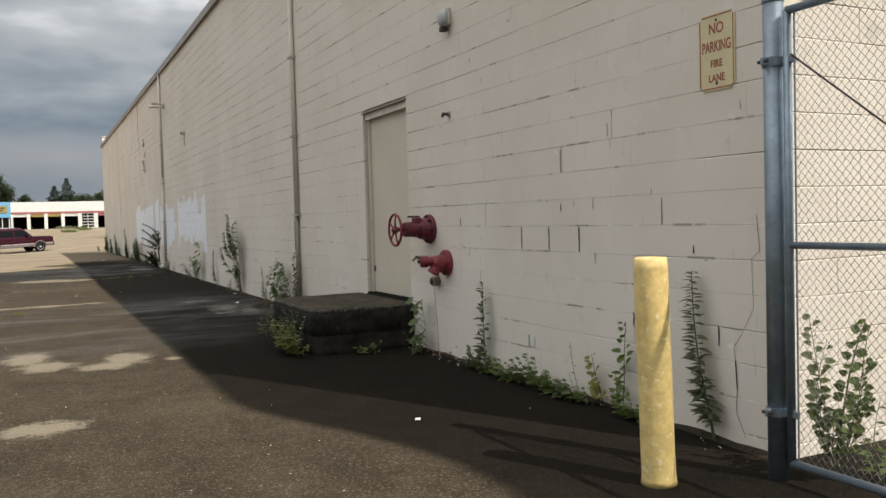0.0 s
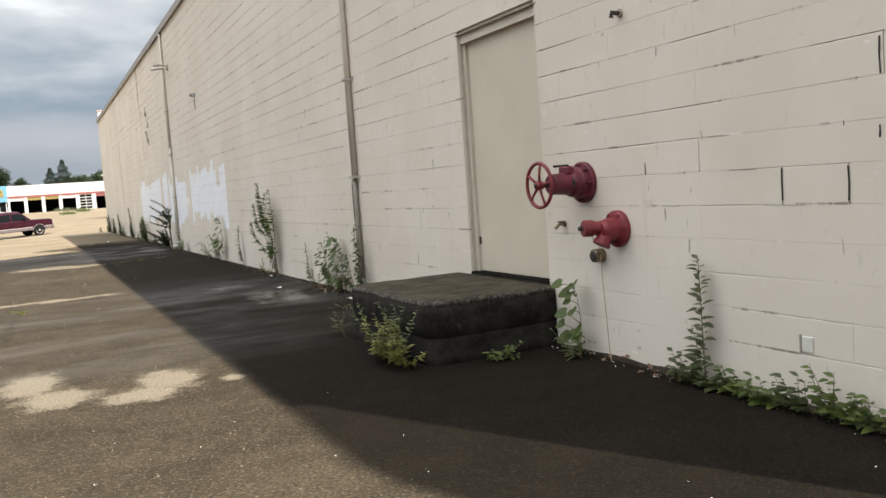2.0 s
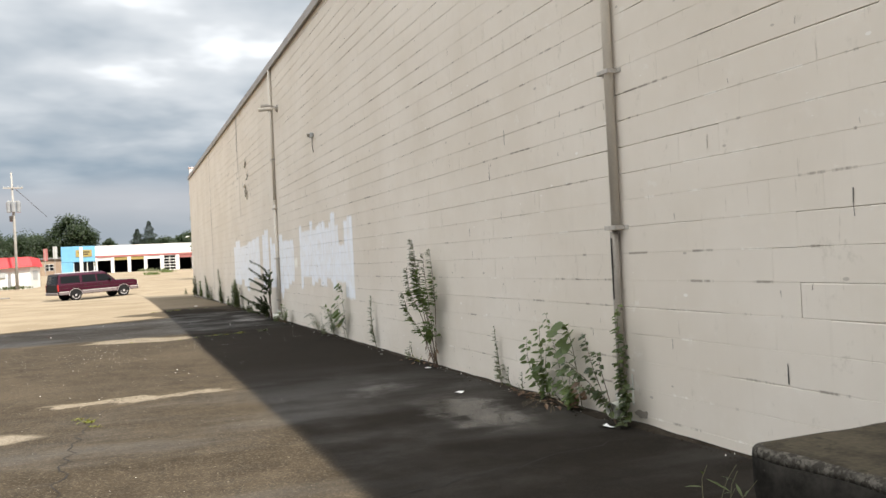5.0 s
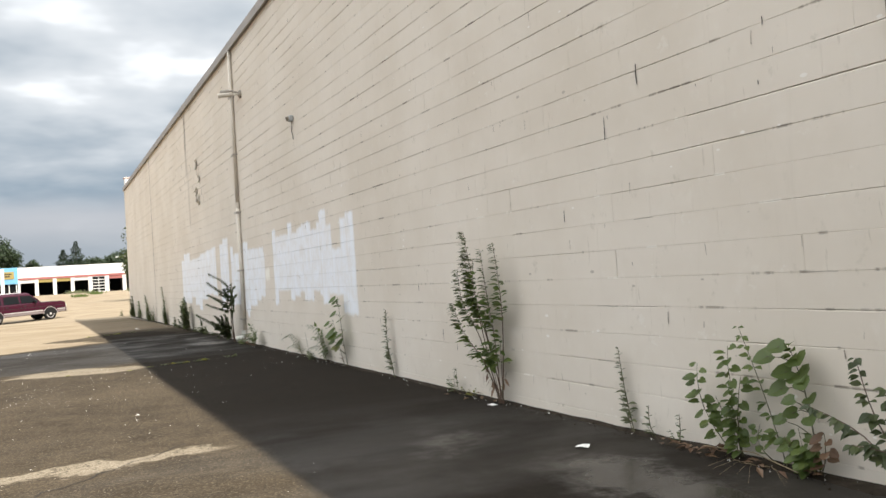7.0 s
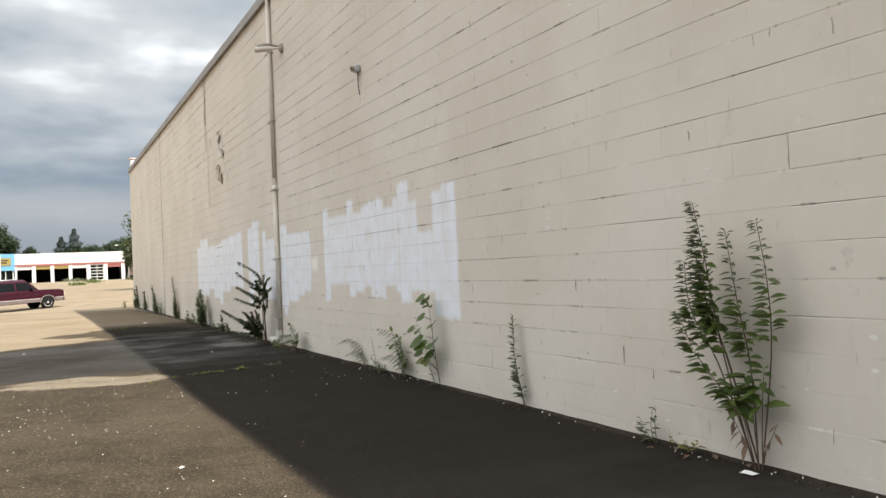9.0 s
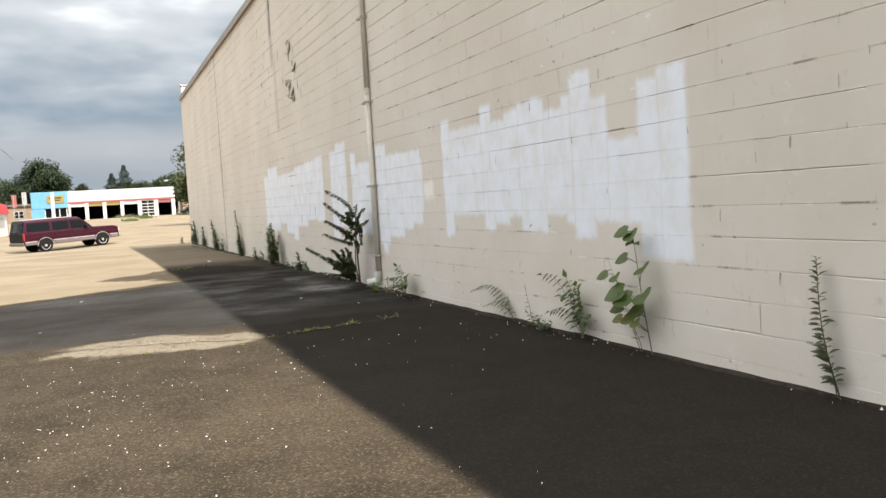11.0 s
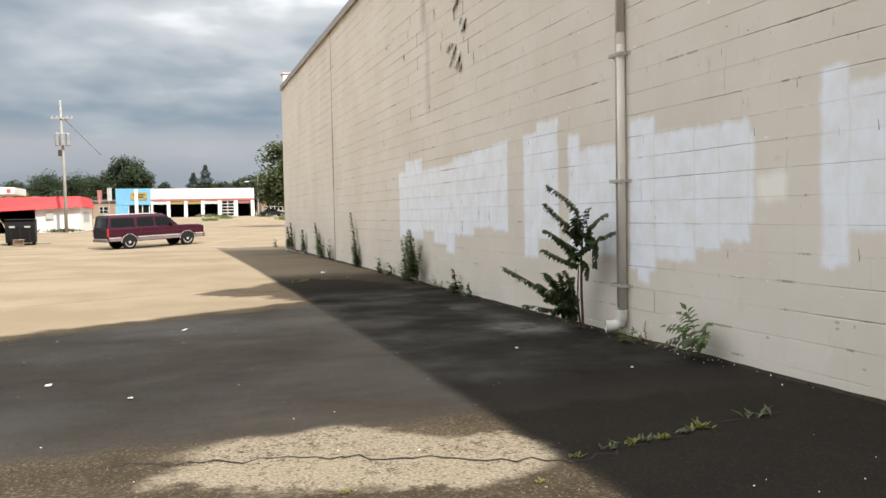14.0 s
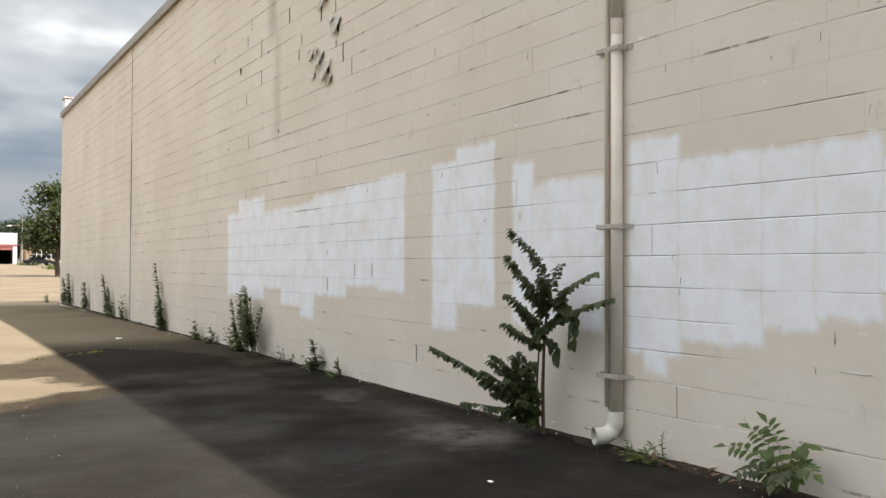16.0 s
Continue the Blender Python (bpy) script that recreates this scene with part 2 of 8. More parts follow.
def asphalt():
    m, t, b, pos = material("worn_asphalt")
    x, y, z = t.split(pos)
    big = t.noise(pos, 0.35, 6, 0.62)
    mid = t.noise(pos, 2.4, 6, 0.65)
    grit = t.noise(pos, 55.0, 3, 0.7)
    stones = t.node("ShaderNodeTexVoronoi")
    t.put(stones.inputs["Vector"], pos)
    stones.inputs["Scale"].default_value = 95.0
    tone = t.split(stones.outputs["Color"])[0]
    wob = t.math("SUBTRACT", mid, 0.5)
    wob2 = t.math("SUBTRACT", big, 0.5)
    xx = t.math("ADD", x, t.math("ADD", t.math("MULTIPLY", wob, 0.9), t.math("MULTIPLY", wob2, 0.5)))
    yy = t.math("ADD", y, t.math("ADD", t.math("MULTIPLY", wob, 0.7), t.math("MULTIPLY", wob2, 0.6)))

    def spot(cx, cy, rx, ry, soft=0.2):
        a = t.math("DIVIDE", t.math("SUBTRACT", xx, cx), rx)
        c = t.math("DIVIDE", t.math("SUBTRACT", yy, cy), ry)
        d = t.math("SQRT", t.math("ADD", t.math("MULTIPLY", a, a), t.math("MULTIPLY", c, c)))
        return t.smooth(d, 1 + soft, 1 - soft)

    base = t.mix(t.smooth(mid, 0.3, 0.7), (0.036, 0.027, 0.017), (0.064, 0.049, 0.032))
    base = t.mix(t.math("MULTIPLY", t.smooth(big, 0.48, 0.68), 0.6), base, (0.088, 0.068, 0.045))
    base = t.mix(t.math("MULTIPLY", t.smooth(tone, 0.72, 1.0), 0.55), base, (0.155, 0.127, 0.092))
    base = t.mix(t.math("MULTIPLY", t.smooth(tone, 0.35, 0.0), 0.6), base, (0.015, 0.016, 0.013))
    # loose pale grit lying on it
    specks = t.node("ShaderNodeTexVoronoi")
    t.put(specks.inputs["Vector"], t.scaled(pos, (1.0, 1.0, 0.0)))
    specks.inputs["Scale"].default_value = 26.0
    pick = t.split(specks.outputs["Color"])
    size = t.math("MULTIPLY", t.math("POWER", pick[1], 2.0), 0.22)
    dust = t.math("MULTIPLY", t.smooth(t.math("SUBTRACT", size, specks.outputs["Distance"]), 0.0, 0.03), t.smooth(pick[0], 0.70, 0.74))
    dust = t.math("MULTIPLY", dust, t.math("MULTIPLY", t.smooth(t.noise(pos, 0.9, 3), 0.40, 0.58), t.smooth(x, 2.2, 1.4)))
    base = t.mix(t.math("MULTIPLY", dust, 0.8), base, (0.40, 0.36, 0.29))
    # pale, bare patches that break up into crumbs at their rims
    crumb = t.math("ADD", t.math("MULTIPLY", t.math("SUBTRACT", t.noise(pos, 6.0, 6, 0.7), 0.5), 1.5), t.math("MULTIPLY", t.math("SUBTRACT", t.noise(pos, 38.0, 3, 0.7), 0.5), 0.9))
    pale = None
    for cx, cy, rx, ry in ((-0.24, 11.50, 0.30, 0.62), (-0.06, 10.85, 0.34, 0.40), (0.72, 10.95, 0.30, 0.50), (0.50, 10.55, 0.35, 0.32), (1.14, 10.65, 0.12, 0.16), (-0.12, 8.05, 0.38, 0.28), (-1.9, 9.6, 0.3, 0.3)):
        a = t.math("DIVIDE", t.math("SUBTRACT", x, cx), rx)
        c = t.math("DIVIDE", t.math("SUBTRACT", y, cy), ry)
        k = t.math("SUBTRACT", 1.0, t.math("SQRT", t.math("ADD", t.math("MULTIPLY", a, a), t.math("MULTIPLY", c, c))))
        pale = k if pale is None else t.math("MAXIMUM", pale, k)
    pale = t.smooth(t.math("ADD", t.math("MAXIMUM", pale, -0.8), crumb), 0.05, 0.55)
    slabs = None
    for p in ((0.1, 18.02, 0.95, 0.16), (-1.5, 16.3, 0.7, 0.25), (-2.2, 20.6, 0.6, 0.16), (0.12, 25.80, 0.78, 0.58, 0.14), (0.72, 25.52, 0.52, 0.42, 0.14)):
        k = spot(*p)
        slabs = k if slabs is None else t.math("MAXIMUM", slabs, k)
    slabs = t.math("MULTIPLY", slabs, t.smooth(t.math("ADD", t.math("MULTIPLY", t.noise(pos, 17.0, 5, 0.7), 0.8), t.math("ADD", t.math("MULTIPLY", grit, 0.5), t.math("MULTIPLY", mid, 0.35))), 0.62, 0.86))
    pale = t.math("MAXIMUM", t.math("MULTIPLY", pale, 0.9), slabs)
    sand = t.mix(t.smooth(grit, 0.3, 0.7), (0.15, 0.125, 0.09), (0.30, 0.255, 0.19))
    base = t.mix(pale, base, sand)
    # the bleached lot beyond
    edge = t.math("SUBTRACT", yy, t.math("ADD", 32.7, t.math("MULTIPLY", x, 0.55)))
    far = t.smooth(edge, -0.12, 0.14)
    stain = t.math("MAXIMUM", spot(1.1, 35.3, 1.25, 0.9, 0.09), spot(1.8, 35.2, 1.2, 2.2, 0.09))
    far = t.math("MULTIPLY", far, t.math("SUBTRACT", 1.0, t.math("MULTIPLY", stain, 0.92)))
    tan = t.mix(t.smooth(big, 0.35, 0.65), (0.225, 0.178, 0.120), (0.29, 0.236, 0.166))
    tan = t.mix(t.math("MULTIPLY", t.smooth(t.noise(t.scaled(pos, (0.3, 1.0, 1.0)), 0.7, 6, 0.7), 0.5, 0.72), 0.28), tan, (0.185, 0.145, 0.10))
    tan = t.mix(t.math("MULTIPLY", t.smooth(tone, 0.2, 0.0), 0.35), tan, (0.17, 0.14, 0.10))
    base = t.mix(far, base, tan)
    # building shade painted into the colour along the wall; wet band of the downspout
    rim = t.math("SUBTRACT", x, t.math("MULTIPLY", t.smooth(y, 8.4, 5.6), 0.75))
    shade_strip = t.smooth(t.math("ADD", rim, t.math("MULTIPLY", wob2, 0.3)), 1.12, 1.30)
    shade_strip = t.math("MULTIPLY", shade_strip, t.math("ADD", 0.5, t.math("MULTIPLY", t.smooth(yy, 39.5, 37.5), 0.5)))
    shade_strip = t.math("MULTIPLY", shade_strip, t.smooth(yy, 57.0, 53.0))
    shade_strip = t.math("MULTIPLY", shade_strip, t.math("MULTIPLY", t.smooth(x, 4.6, 3.8), t.smooth(yy, 3.4, 4.4)))
    band = t.math("MULTIPLY", t.smooth(yy, 26.2, 26.5), t.smooth(edge, -0.25, -0.7))
    band = t.math("MULTIPLY", band, t.smooth(x, -9.0, -5.0))
    pool = t.math("MULTIPLY", spot(2.76, 15.25, 0.34, 0.78, 0.55), 0.72)
    for p, k in (((2.45, 16.9, 0.3, 0.25, 0.6), 0.35), ((2.95, 29.6, 0.34, 0.9, 0.8), 0.42), ((3.0, 31.7, 0.25, 0.4, 0.7), 0.3), ((1.9, 29.3, 0.6, 0.4, 0.8), 0.25)):
        pool = t.math("MAXIMUM", pool, t.math("MULTIPLY", spot(*p), k))
    pool = t.math("MULTIPLY", pool, t.smooth(t.noise(pos, 1.7, 5, 0.7), 0.30, 0.50))
    wet_and_shade = t.math("MAXIMUM", t.math("MULTIPLY", shade_strip, 0.97), t.math("MULTIPLY", band, 0.84))
    wet_and_shade = t.math("MAXIMUM", wet_and_shade, pool)
    # one colour for wet ground and painted shade, deeper where the shade is
    wet_shade_col = t.mix(t.smooth(y, 16.0, 9.0), (0.0205, 0.0185, 0.0165), (0.0085, 0.0078, 0.0070))
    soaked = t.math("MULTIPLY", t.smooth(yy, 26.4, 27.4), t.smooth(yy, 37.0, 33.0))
    wet_shade_col = t.mix(soaked, wet_shade_col, (0.0095, 0.0088, 0.0080))
    base = t.mix(wet_and_shade, base, t.mix(0.88, base, wet_shade_col))
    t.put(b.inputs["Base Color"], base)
    sheen = t.math("MULTIPLY", band, t.smooth(t.noise(t.scaled(pos, (0.8, 1.0, 1.0)), 0.5, 5, 0.6), 0.25, 0.75))
    sheen = t.math("MULTIPLY", sheen, t.math("SUBTRACT", 1.0, t.math("MULTIPLY", shade_strip, 0.7)))
    # worn, polished streaks across the lot and slick patches in the painted-shade strip
    slick = t.smooth(t.noise(t.scaled(pos, (0.35, 1.0, 1.0)), 0.8, 4, 0.55), 0.42, 0.66)
    slick = t.math("MULTIPLY", slick, t.math("MULTIPLY", t.smooth(yy, 10.5, 12.5), t.smooth(yy, 20.0, 16.0)))
    slow = t.math("MAXIMUM", t.math("MULTIPLY", t.smooth(yy, 12.0, 13.5), t.smooth(yy, 19.5, 17.5)), t.math("MULTIPLY", t.smooth(yy, 26.5, 27.5), t.smooth(yy, 36.0, 33.5)))
    film = t.math("MULTIPLY", t.math("MULTIPLY", shade_strip, slow), t.smooth(t.noise(pos, 0.7, 5, 0.6), 0.36, 0.66))
    rough = t.math("SUBTRACT", 0.90, t.math("MULTIPLY", sheen, 0.34))
    rough = t.math("SUBTRACT", rough, t.math("MULTIPLY", t.math("MAXIMUM", slick, film), 0.36))
    rough = t.math("SUBTRACT", rough, t.math("MULTIPLY", pool, 0.85), clamp=True)
    t.put(b.inputs["Roughness"], t.math("MAXIMUM", rough, 0.08))
    gloss = t.math("ADD", t.math("SUBTRACT", 0.08, t.math("MULTIPLY", shade_strip, 0.07)), t.math("ADD", t.math("MULTIPLY", sheen, 0.16), t.math("MULTIPLY", pool, 0.34)))
    gloss = t.math("ADD", gloss, t.math("ADD", t.math("MULTIPLY", slick, 0.15), t.math("MULTIPLY", film, 0.05)))
    t.put(b.inputs["Specular IOR Level"], gloss)
    calm = t.math("SUBTRACT", 1.0, t.math("MULTIPLY", pool, 0.9))
    bump(t, b, t.math("MULTIPLY", t.math("ADD", t.math("MULTIPLY", grit, 0.6), tone), calm), 0.5, 0.006)
    return m


def leaf_material(name, dark, light, through_col):
    m, t, b, pos = material(name)
    gi = t.node("ShaderNodeNewGeometry").outputs["Random Per Island"]
    c = t.mix(gi, dark, light)
    c = t.mix(t.math("MULTIPLY", t.noise(pos, 25.0, 3), 0.4), c, dark)
    t.put(b.inputs["Base Color"], c)
    b.inputs["Roughness"].default_value = 0.5
    tr = t.node("ShaderNodeBsdfTranslucent")
    tr.inputs[0].default_value = (*through_col, 1)
    mx = t.node("ShaderNodeMixShader")
    mx.inputs[0].default_value = 0.28
    out = t.n["Material Output"]
    t.t.links.new(b.outputs[0], mx.inputs[1])
    t.t.links.new(tr.outputs[0], mx.inputs[2])
    t.t.links.new(mx.outputs[0], out.inputs[0])
    return m


def glass_material(name, col, rough=0.05):
    m, t, b, pos = material(name)
    b.inputs["Base Color"].default_value = (*col, 1)
    t.put(b.inputs["Roughness"], t.math("ADD", rough, t.math("MULTIPLY", t.noise(pos, 8.0), 0.05)))
    b.inputs["Specular IOR Level"].default_value = 0.18
    return m


M_WALL = wall_paint()
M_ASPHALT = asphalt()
M_MORTAR = coated("painted_mortar", (0.55, 0.49, 0.41), 0.85, vary=0.15)
M_DOOR = coated("beige_door_paint", (0.60, 0.54, 0.43), 0.45, vary=0.05, scale=2.0, relief=0.0006, stain=(0.5, 0.44, 0.35), stain_at=0.66)
M_FRAME = coated("beige_frame_paint", (0.60, 0.54, 0.45), 0.5, vary=0.08, scale=5.0, stain=(0.27, 0.2, 0.14), stain_at=0.7)
M_GAP = coated("door_gap_black", (0.012, 0.011, 0.010), 0.95, relief=0, spec=0.04)
M_COPING = coated("weathered_coping_metal", (0.34, 0.31, 0.28), 0.55, 0.2, vary=0.12, scale=1.5)
M_PIPE = coated("beige_pipe_paint", (0.66, 0.60, 0.51), 0.5, vary=0.07, scale=3.0, relief=0.0008, stain=(0.52, 0.47, 0.40), stain_at=0.74)
M_PIPE_OLD = coated("stained_pipe", (0.30, 0.265, 0.22), 0.6, vary=0.2, scale=5.0, stain=(0.10, 0.08, 0.06), stain_at=0.55)
M_PVC = coated("white_plastic", (0.66, 0.65, 0.58), 0.4, vary=0.08, scale=9.0, stain=(0.4, 0.37, 0.3), stain_at=0.66)
M_STRAP = coated("painted_strap", (0.46, 0.42, 0.37), 0.5, vary=0.15, scale=30.0)
M_RED = coated("faded_red_paint", (0.115, 0.012, 0.025), 0.5, vary=0.3, scale=14.0, fine=120.0, relief=0.002, stain=(0.12, 0.03, 0.03), stain_at=0.6)
M_RED_BRIGHT = coated("red_paint", (0.19, 0.019, 0.026), 0.48, vary=0.25, scale=14.0, fine=120.0, relief=0.002, stain=(0.17, 0.04, 0.035), stain_at=0.62)
M_IRON = coated("dark_iron", (0.06, 0.05, 0.045), 0.6, 0.5, vary=0.35, scale=20.0, stain=(0.12, 0.055, 0.03))
M_BRASS = coated("tarnished_brass", (0.22, 0.18, 0.12), 0.45, 0.8, vary=0.3, scale=25.0)
M_GALV = coated("galvanised_steel", (0.20, 0.245, 0.285), 0.42, 0.55, vary=0.18, scale=12.0, relief=0.0006)
M_WIRE = coated("galvanised_wire", (0.34, 0.33, 0.31), 0.45, 0.45, vary=0.15, scale=30.0, relief=0)
M_YELLOW = coated("yellow_paint", (0.70, 0.52, 0.20), 0.5, vary=0.16, scale=17.0, fine=55.0, relief=0.007, stain=(0.82, 0.70, 0.42), stain_at=0.56)
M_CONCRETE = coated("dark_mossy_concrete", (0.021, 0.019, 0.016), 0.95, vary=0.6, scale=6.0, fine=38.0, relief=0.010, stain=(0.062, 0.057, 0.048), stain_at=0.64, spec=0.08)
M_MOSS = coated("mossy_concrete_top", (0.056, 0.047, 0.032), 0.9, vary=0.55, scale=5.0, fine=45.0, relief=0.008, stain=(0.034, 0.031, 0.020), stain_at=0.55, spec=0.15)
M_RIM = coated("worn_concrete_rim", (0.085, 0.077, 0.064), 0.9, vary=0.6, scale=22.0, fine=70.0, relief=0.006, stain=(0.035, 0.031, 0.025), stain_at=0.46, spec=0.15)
M_SCRATCH = coated("scratched_paint", (0.27, 0.235, 0.19), 0.85, vary=0.35, scale=12.0, relief=0)
M_SIGN = coated("faded_sign_face", (0.64, 0.56, 0.33), 0.5, vary=0.07, scale=8.0, relief=0, stain=(0.53, 0.44, 0.25), stain_at=0.66)
M_SIGN_RED = coated("faded_red_lettering", (0.30, 0.07, 0.045), 0.6, vary=0.3, scale=40.0, relief=0)
M_PEEL = coated("bare_peeled_paint", (0.90, 0.87, 0.81), 0.7, vary=0.08, scale=20.0)
M_HOLE = coated("dark_cavity", (0.03, 0.026, 0.022), 0.95, vary=0.3, relief=0)
M_CRACK = coated("crack_soil", (0.011, 0.009, 0.007), 0.95, vary=0.4, scale=30.0)
M_PAPER = coated("white_litter", (0.80, 0.79, 0.76), 0.7, vary=0.1, scale=30.0)
M_STEM = coated("green_brown_stem", (0.11, 0.10, 0.05), 0.7, vary=0.3, scale=30.0)
M_TWIG = coated("brown_twig", (0.12, 0.075, 0.05), 0.75, vary=0.3, scale=30.0)
M_STRAW = coated("dry_straw", (0.33, 0.25, 0.15), 0.8, vary=0.25, scale=20.0)
M_LEAF = leaf_material("green_leaf", (0.048, 0.078, 0.017), (0.135, 0.175, 0.042), (0.18, 0.25, 0.04))
M_LEAF_DARK = leaf_material("dark_leaf", (0.032, 0.048, 0.017), (0.100, 0.118, 0.040), (0.11, 0.15, 0.03))
M_LEAF_GREY = leaf_material("grey_green_leaf", (0.066, 0.080, 0.038), (0.175, 0.186, 0.100), (0.19, 0.22, 0.08))
M_LEAF_YELLOW = leaf_material("yellow_green_leaf", (0.11, 0.13, 0.025), (0.24, 0.23, 0.045), (0.35, 0.33, 0.05))
M_LEAF_DRY = leaf_material("dry_leaf", (0.13, 0.07, 0.04), (0.24, 0.15, 0.09), (0.2, 0.12, 0.06))
M_TREE = leaf_material("tree_foliage", (0.020, 0.034, 0.014), (0.040, 0.062, 0.024), (0.05, 0.085, 0.022))
M_CONIFER = leaf_material("conifer_foliage", (0.022, 0.038, 0.022), (0.055, 0.08, 0.042), (0.03, 0.05, 0.02))
M_CAP = coated("pale_pink_cap", (0.70, 0.52, 0.47), 0.7, vary=0.1, scale=4.0)
M_FLAKE_SHADE = coated("flake_shade", (0.11, 0.095, 0.08), 0.95, vary=0.4, scale=25.0)
M_BARK = coated("bark", (0.10, 0.08, 0.06), 0.9, vary=0.3, scale=3.0)
M_MAROON = coated("maroon_car_paint", (0.040, 0.0035, 0.014), 0.22, vary=0.08, scale=2.0, relief=0)
M_SILVER = coated("silver_trim", (0.52, 0.49, 0.49), 0.4, 0.2, vary=0.06, relief=0)
M_CHROME = coated("chrome", (0.60, 0.60, 0.60), 0.2, 1.0, vary=0.05, relief=0)
M_CARGLASS = glass_material("tinted_glass", (0.008, 0.009, 0.010))
M_TYRE = coated("tyre_rubber", (0.012, 0.012, 0.012), 0.9, vary=0.2, spec=0.15)
M_BLACK = coated("black_plastic", (0.010, 0.010, 0.011), 0.6, vary=0.2, scale=3.0, spec=0.25)
M_TRIMGREY = coated("grey_two_tone_paint", (0.17, 0.14, 0.14), 0.4, vary=0.08, scale=2.0, relief=0)
M_LAMPRED = coated("red_lens", (0.35, 0.02, 0.02), 0.25, vary=0.1, relief=0)
M_LAMPWHITE = coated("clear_lens", (0.6, 0.6, 0.56), 0.2, vary=0.1, relief=0)
M_WHITE = coated("white_stucco", (0.74, 0.73, 0.71), 0.75, vary=0.05, scale=1.0, fine=12.0)
M_SHOPRED = coated("red_fascia", (0.62, 0.025, 0.03), 0.5, vary=0.06, scale=1.0)
M_BANDRED = coated("faded_red_band", (0.36, 0.13, 0.12), 0.6, vary=0.12, scale=1.5)
M_BLUE = coated("blue_panel", (0.16, 0.40, 0.62), 0.5, vary=0.08, scale=1.0)
M_GOLD = coated("ochre_panel", (0.36, 0.28, 0.09), 0.55, vary=0.15, scale=1.5)
M_BRICK = coated("tan_brick_far", (0.33, 0.24, 0.17), 0.85, vary=0.15, scale=1.5, fine=9.0)
M_ROOFGREY = coated("grey_roofing", (0.17, 0.16, 0.155), 0.8, vary=0.15, scale=1.0)
M_DARKROOM = coated("dark_interior", (0.014, 0.014, 0.015), 0.9, vary=0.2, scale=0.5, spec=0.1)
M_POLE = coated("grey_wood_pole", (0.33, 0.315, 0.29), 0.85, vary=0.15, scale=2.0)
M_STEELWHITE = coated("white_enamel", (0.70, 0.70, 0.68), 0.45, vary=0.06, scale=1.0)
M_CAN = coated("dull_transformer_grey", (0.26, 0.27, 0.28), 0.55, vary=0.12, scale=3.0)
M_PALEGREEN = coated("pale_green_enamel", (0.42, 0.47, 0.38), 0.55, vary=0.1, scale=3.0)
M_GREYBOX = coated("grey_enamel", (0.42, 0.43, 0.43), 0.5, vary=0.1, scale=2.0)
M_GRASS = coated("far_grass", (0.085, 0.12, 0.035), 0.9, vary=0.3, scale=0.8)
M_SOIL = coated("dark_soil_litter", (0.035, 0.028, 0.021), 0.95, vary=0.4, scale=18.0, relief=0.01, spec=0.1)


# ---- mesh helpers ----
def link(name, bm, mat, parent=None, label="", smooth=False):
    me = bpy.data.meshes.new(name)
    bm.to_mesh(me)
    bm.free()
    if mat:
        me.materials.append(mat)
    if smooth:
        for p in me.polygons:
            p.use_smooth = True
    ob = new(name, me)
    if parent:
        ob.parent = parent
    if label:
        tagged(ob, label)
    return ob


def part(name, bm, mat, parent, label="", smooth=False):
    """One mesh under a thing or under a part, in its parent's own axes."""
    return link(name, bm, mat, parent, label, smooth)


def thing(name, at, label, category, group="", kind="", turn=0.0):
    ob = new(name)
    ob.matrix_world = pose(*at, 0, 0, turn)
    ob.empty_display_size = 0.1
    return tagged(ob, label, category, group, kind)


def box(bm, x0, x1, y0, y1, z0, z1, bevel=0.0, segments=1):
    m = Matrix.LocRotScale(((x0 + x1) / 2, (y0 + y1) / 2, (z0 + z1) / 2), None, (abs(x1 - x0), abs(y1 - y0), abs(z1 - z0)))
    made = bmesh.ops.create_cube(bm, size=1, matrix=m)["verts"]
    if bevel:
        edges = list({e for v in made for e in v.link_edges})
        bmesh.ops.bevel(bm, geom=edges, offset=bevel, segments=segments, affect="EDGES", profile=0.5)
    return bm


def a_box(*args, **kw):
    return box(bmesh.new(), *args, **kw)


def frame_at(d):
    d = Vector(d).normalized()
    side = d.cross(Vector((0, 0, 1))) if abs(d.z) < 0.9 else d.cross(Vector((0, 1, 0)))
    side.normalize()
    return side, side.cross(d).normalized()


def tube(bm, pts, radii, sides=8, caps=True):
    """A round tube along points, with a radius at each."""
    pts = [Vector(p) for p in pts]
    if not hasattr(radii, "__len__"):
        radii = [radii] * len(pts)
    rings = []
    for i, p in enumerate(pts):
        d = pts[min(i + 1, len(pts) - 1)] - pts[max(i - 1, 0)]
        if d.length < 1e-6:
            d = pts[-1] - pts[0]
        a, c = frame_at(d)
        rings.append([bm.verts.new(p + (a * math.cos(k * math.tau / sides) + c * math.sin(k * math.tau / sides)) * radii[i]) for k in range(sides)])
    for r0, r1 in zip(rings, rings[1:]):
        for k in range(sides):
            bm.faces.new((r0[k], r0[(k + 1) % sides], r1[(k + 1) % sides], r1[k]))
    if caps and sides > 2:
        bm.faces.new(list(reversed(rings[0])))
        bm.faces.new(rings[-1])
    return bm


def a_tube(*args, **kw):
    return tube(bmesh.new(), *args, **kw)


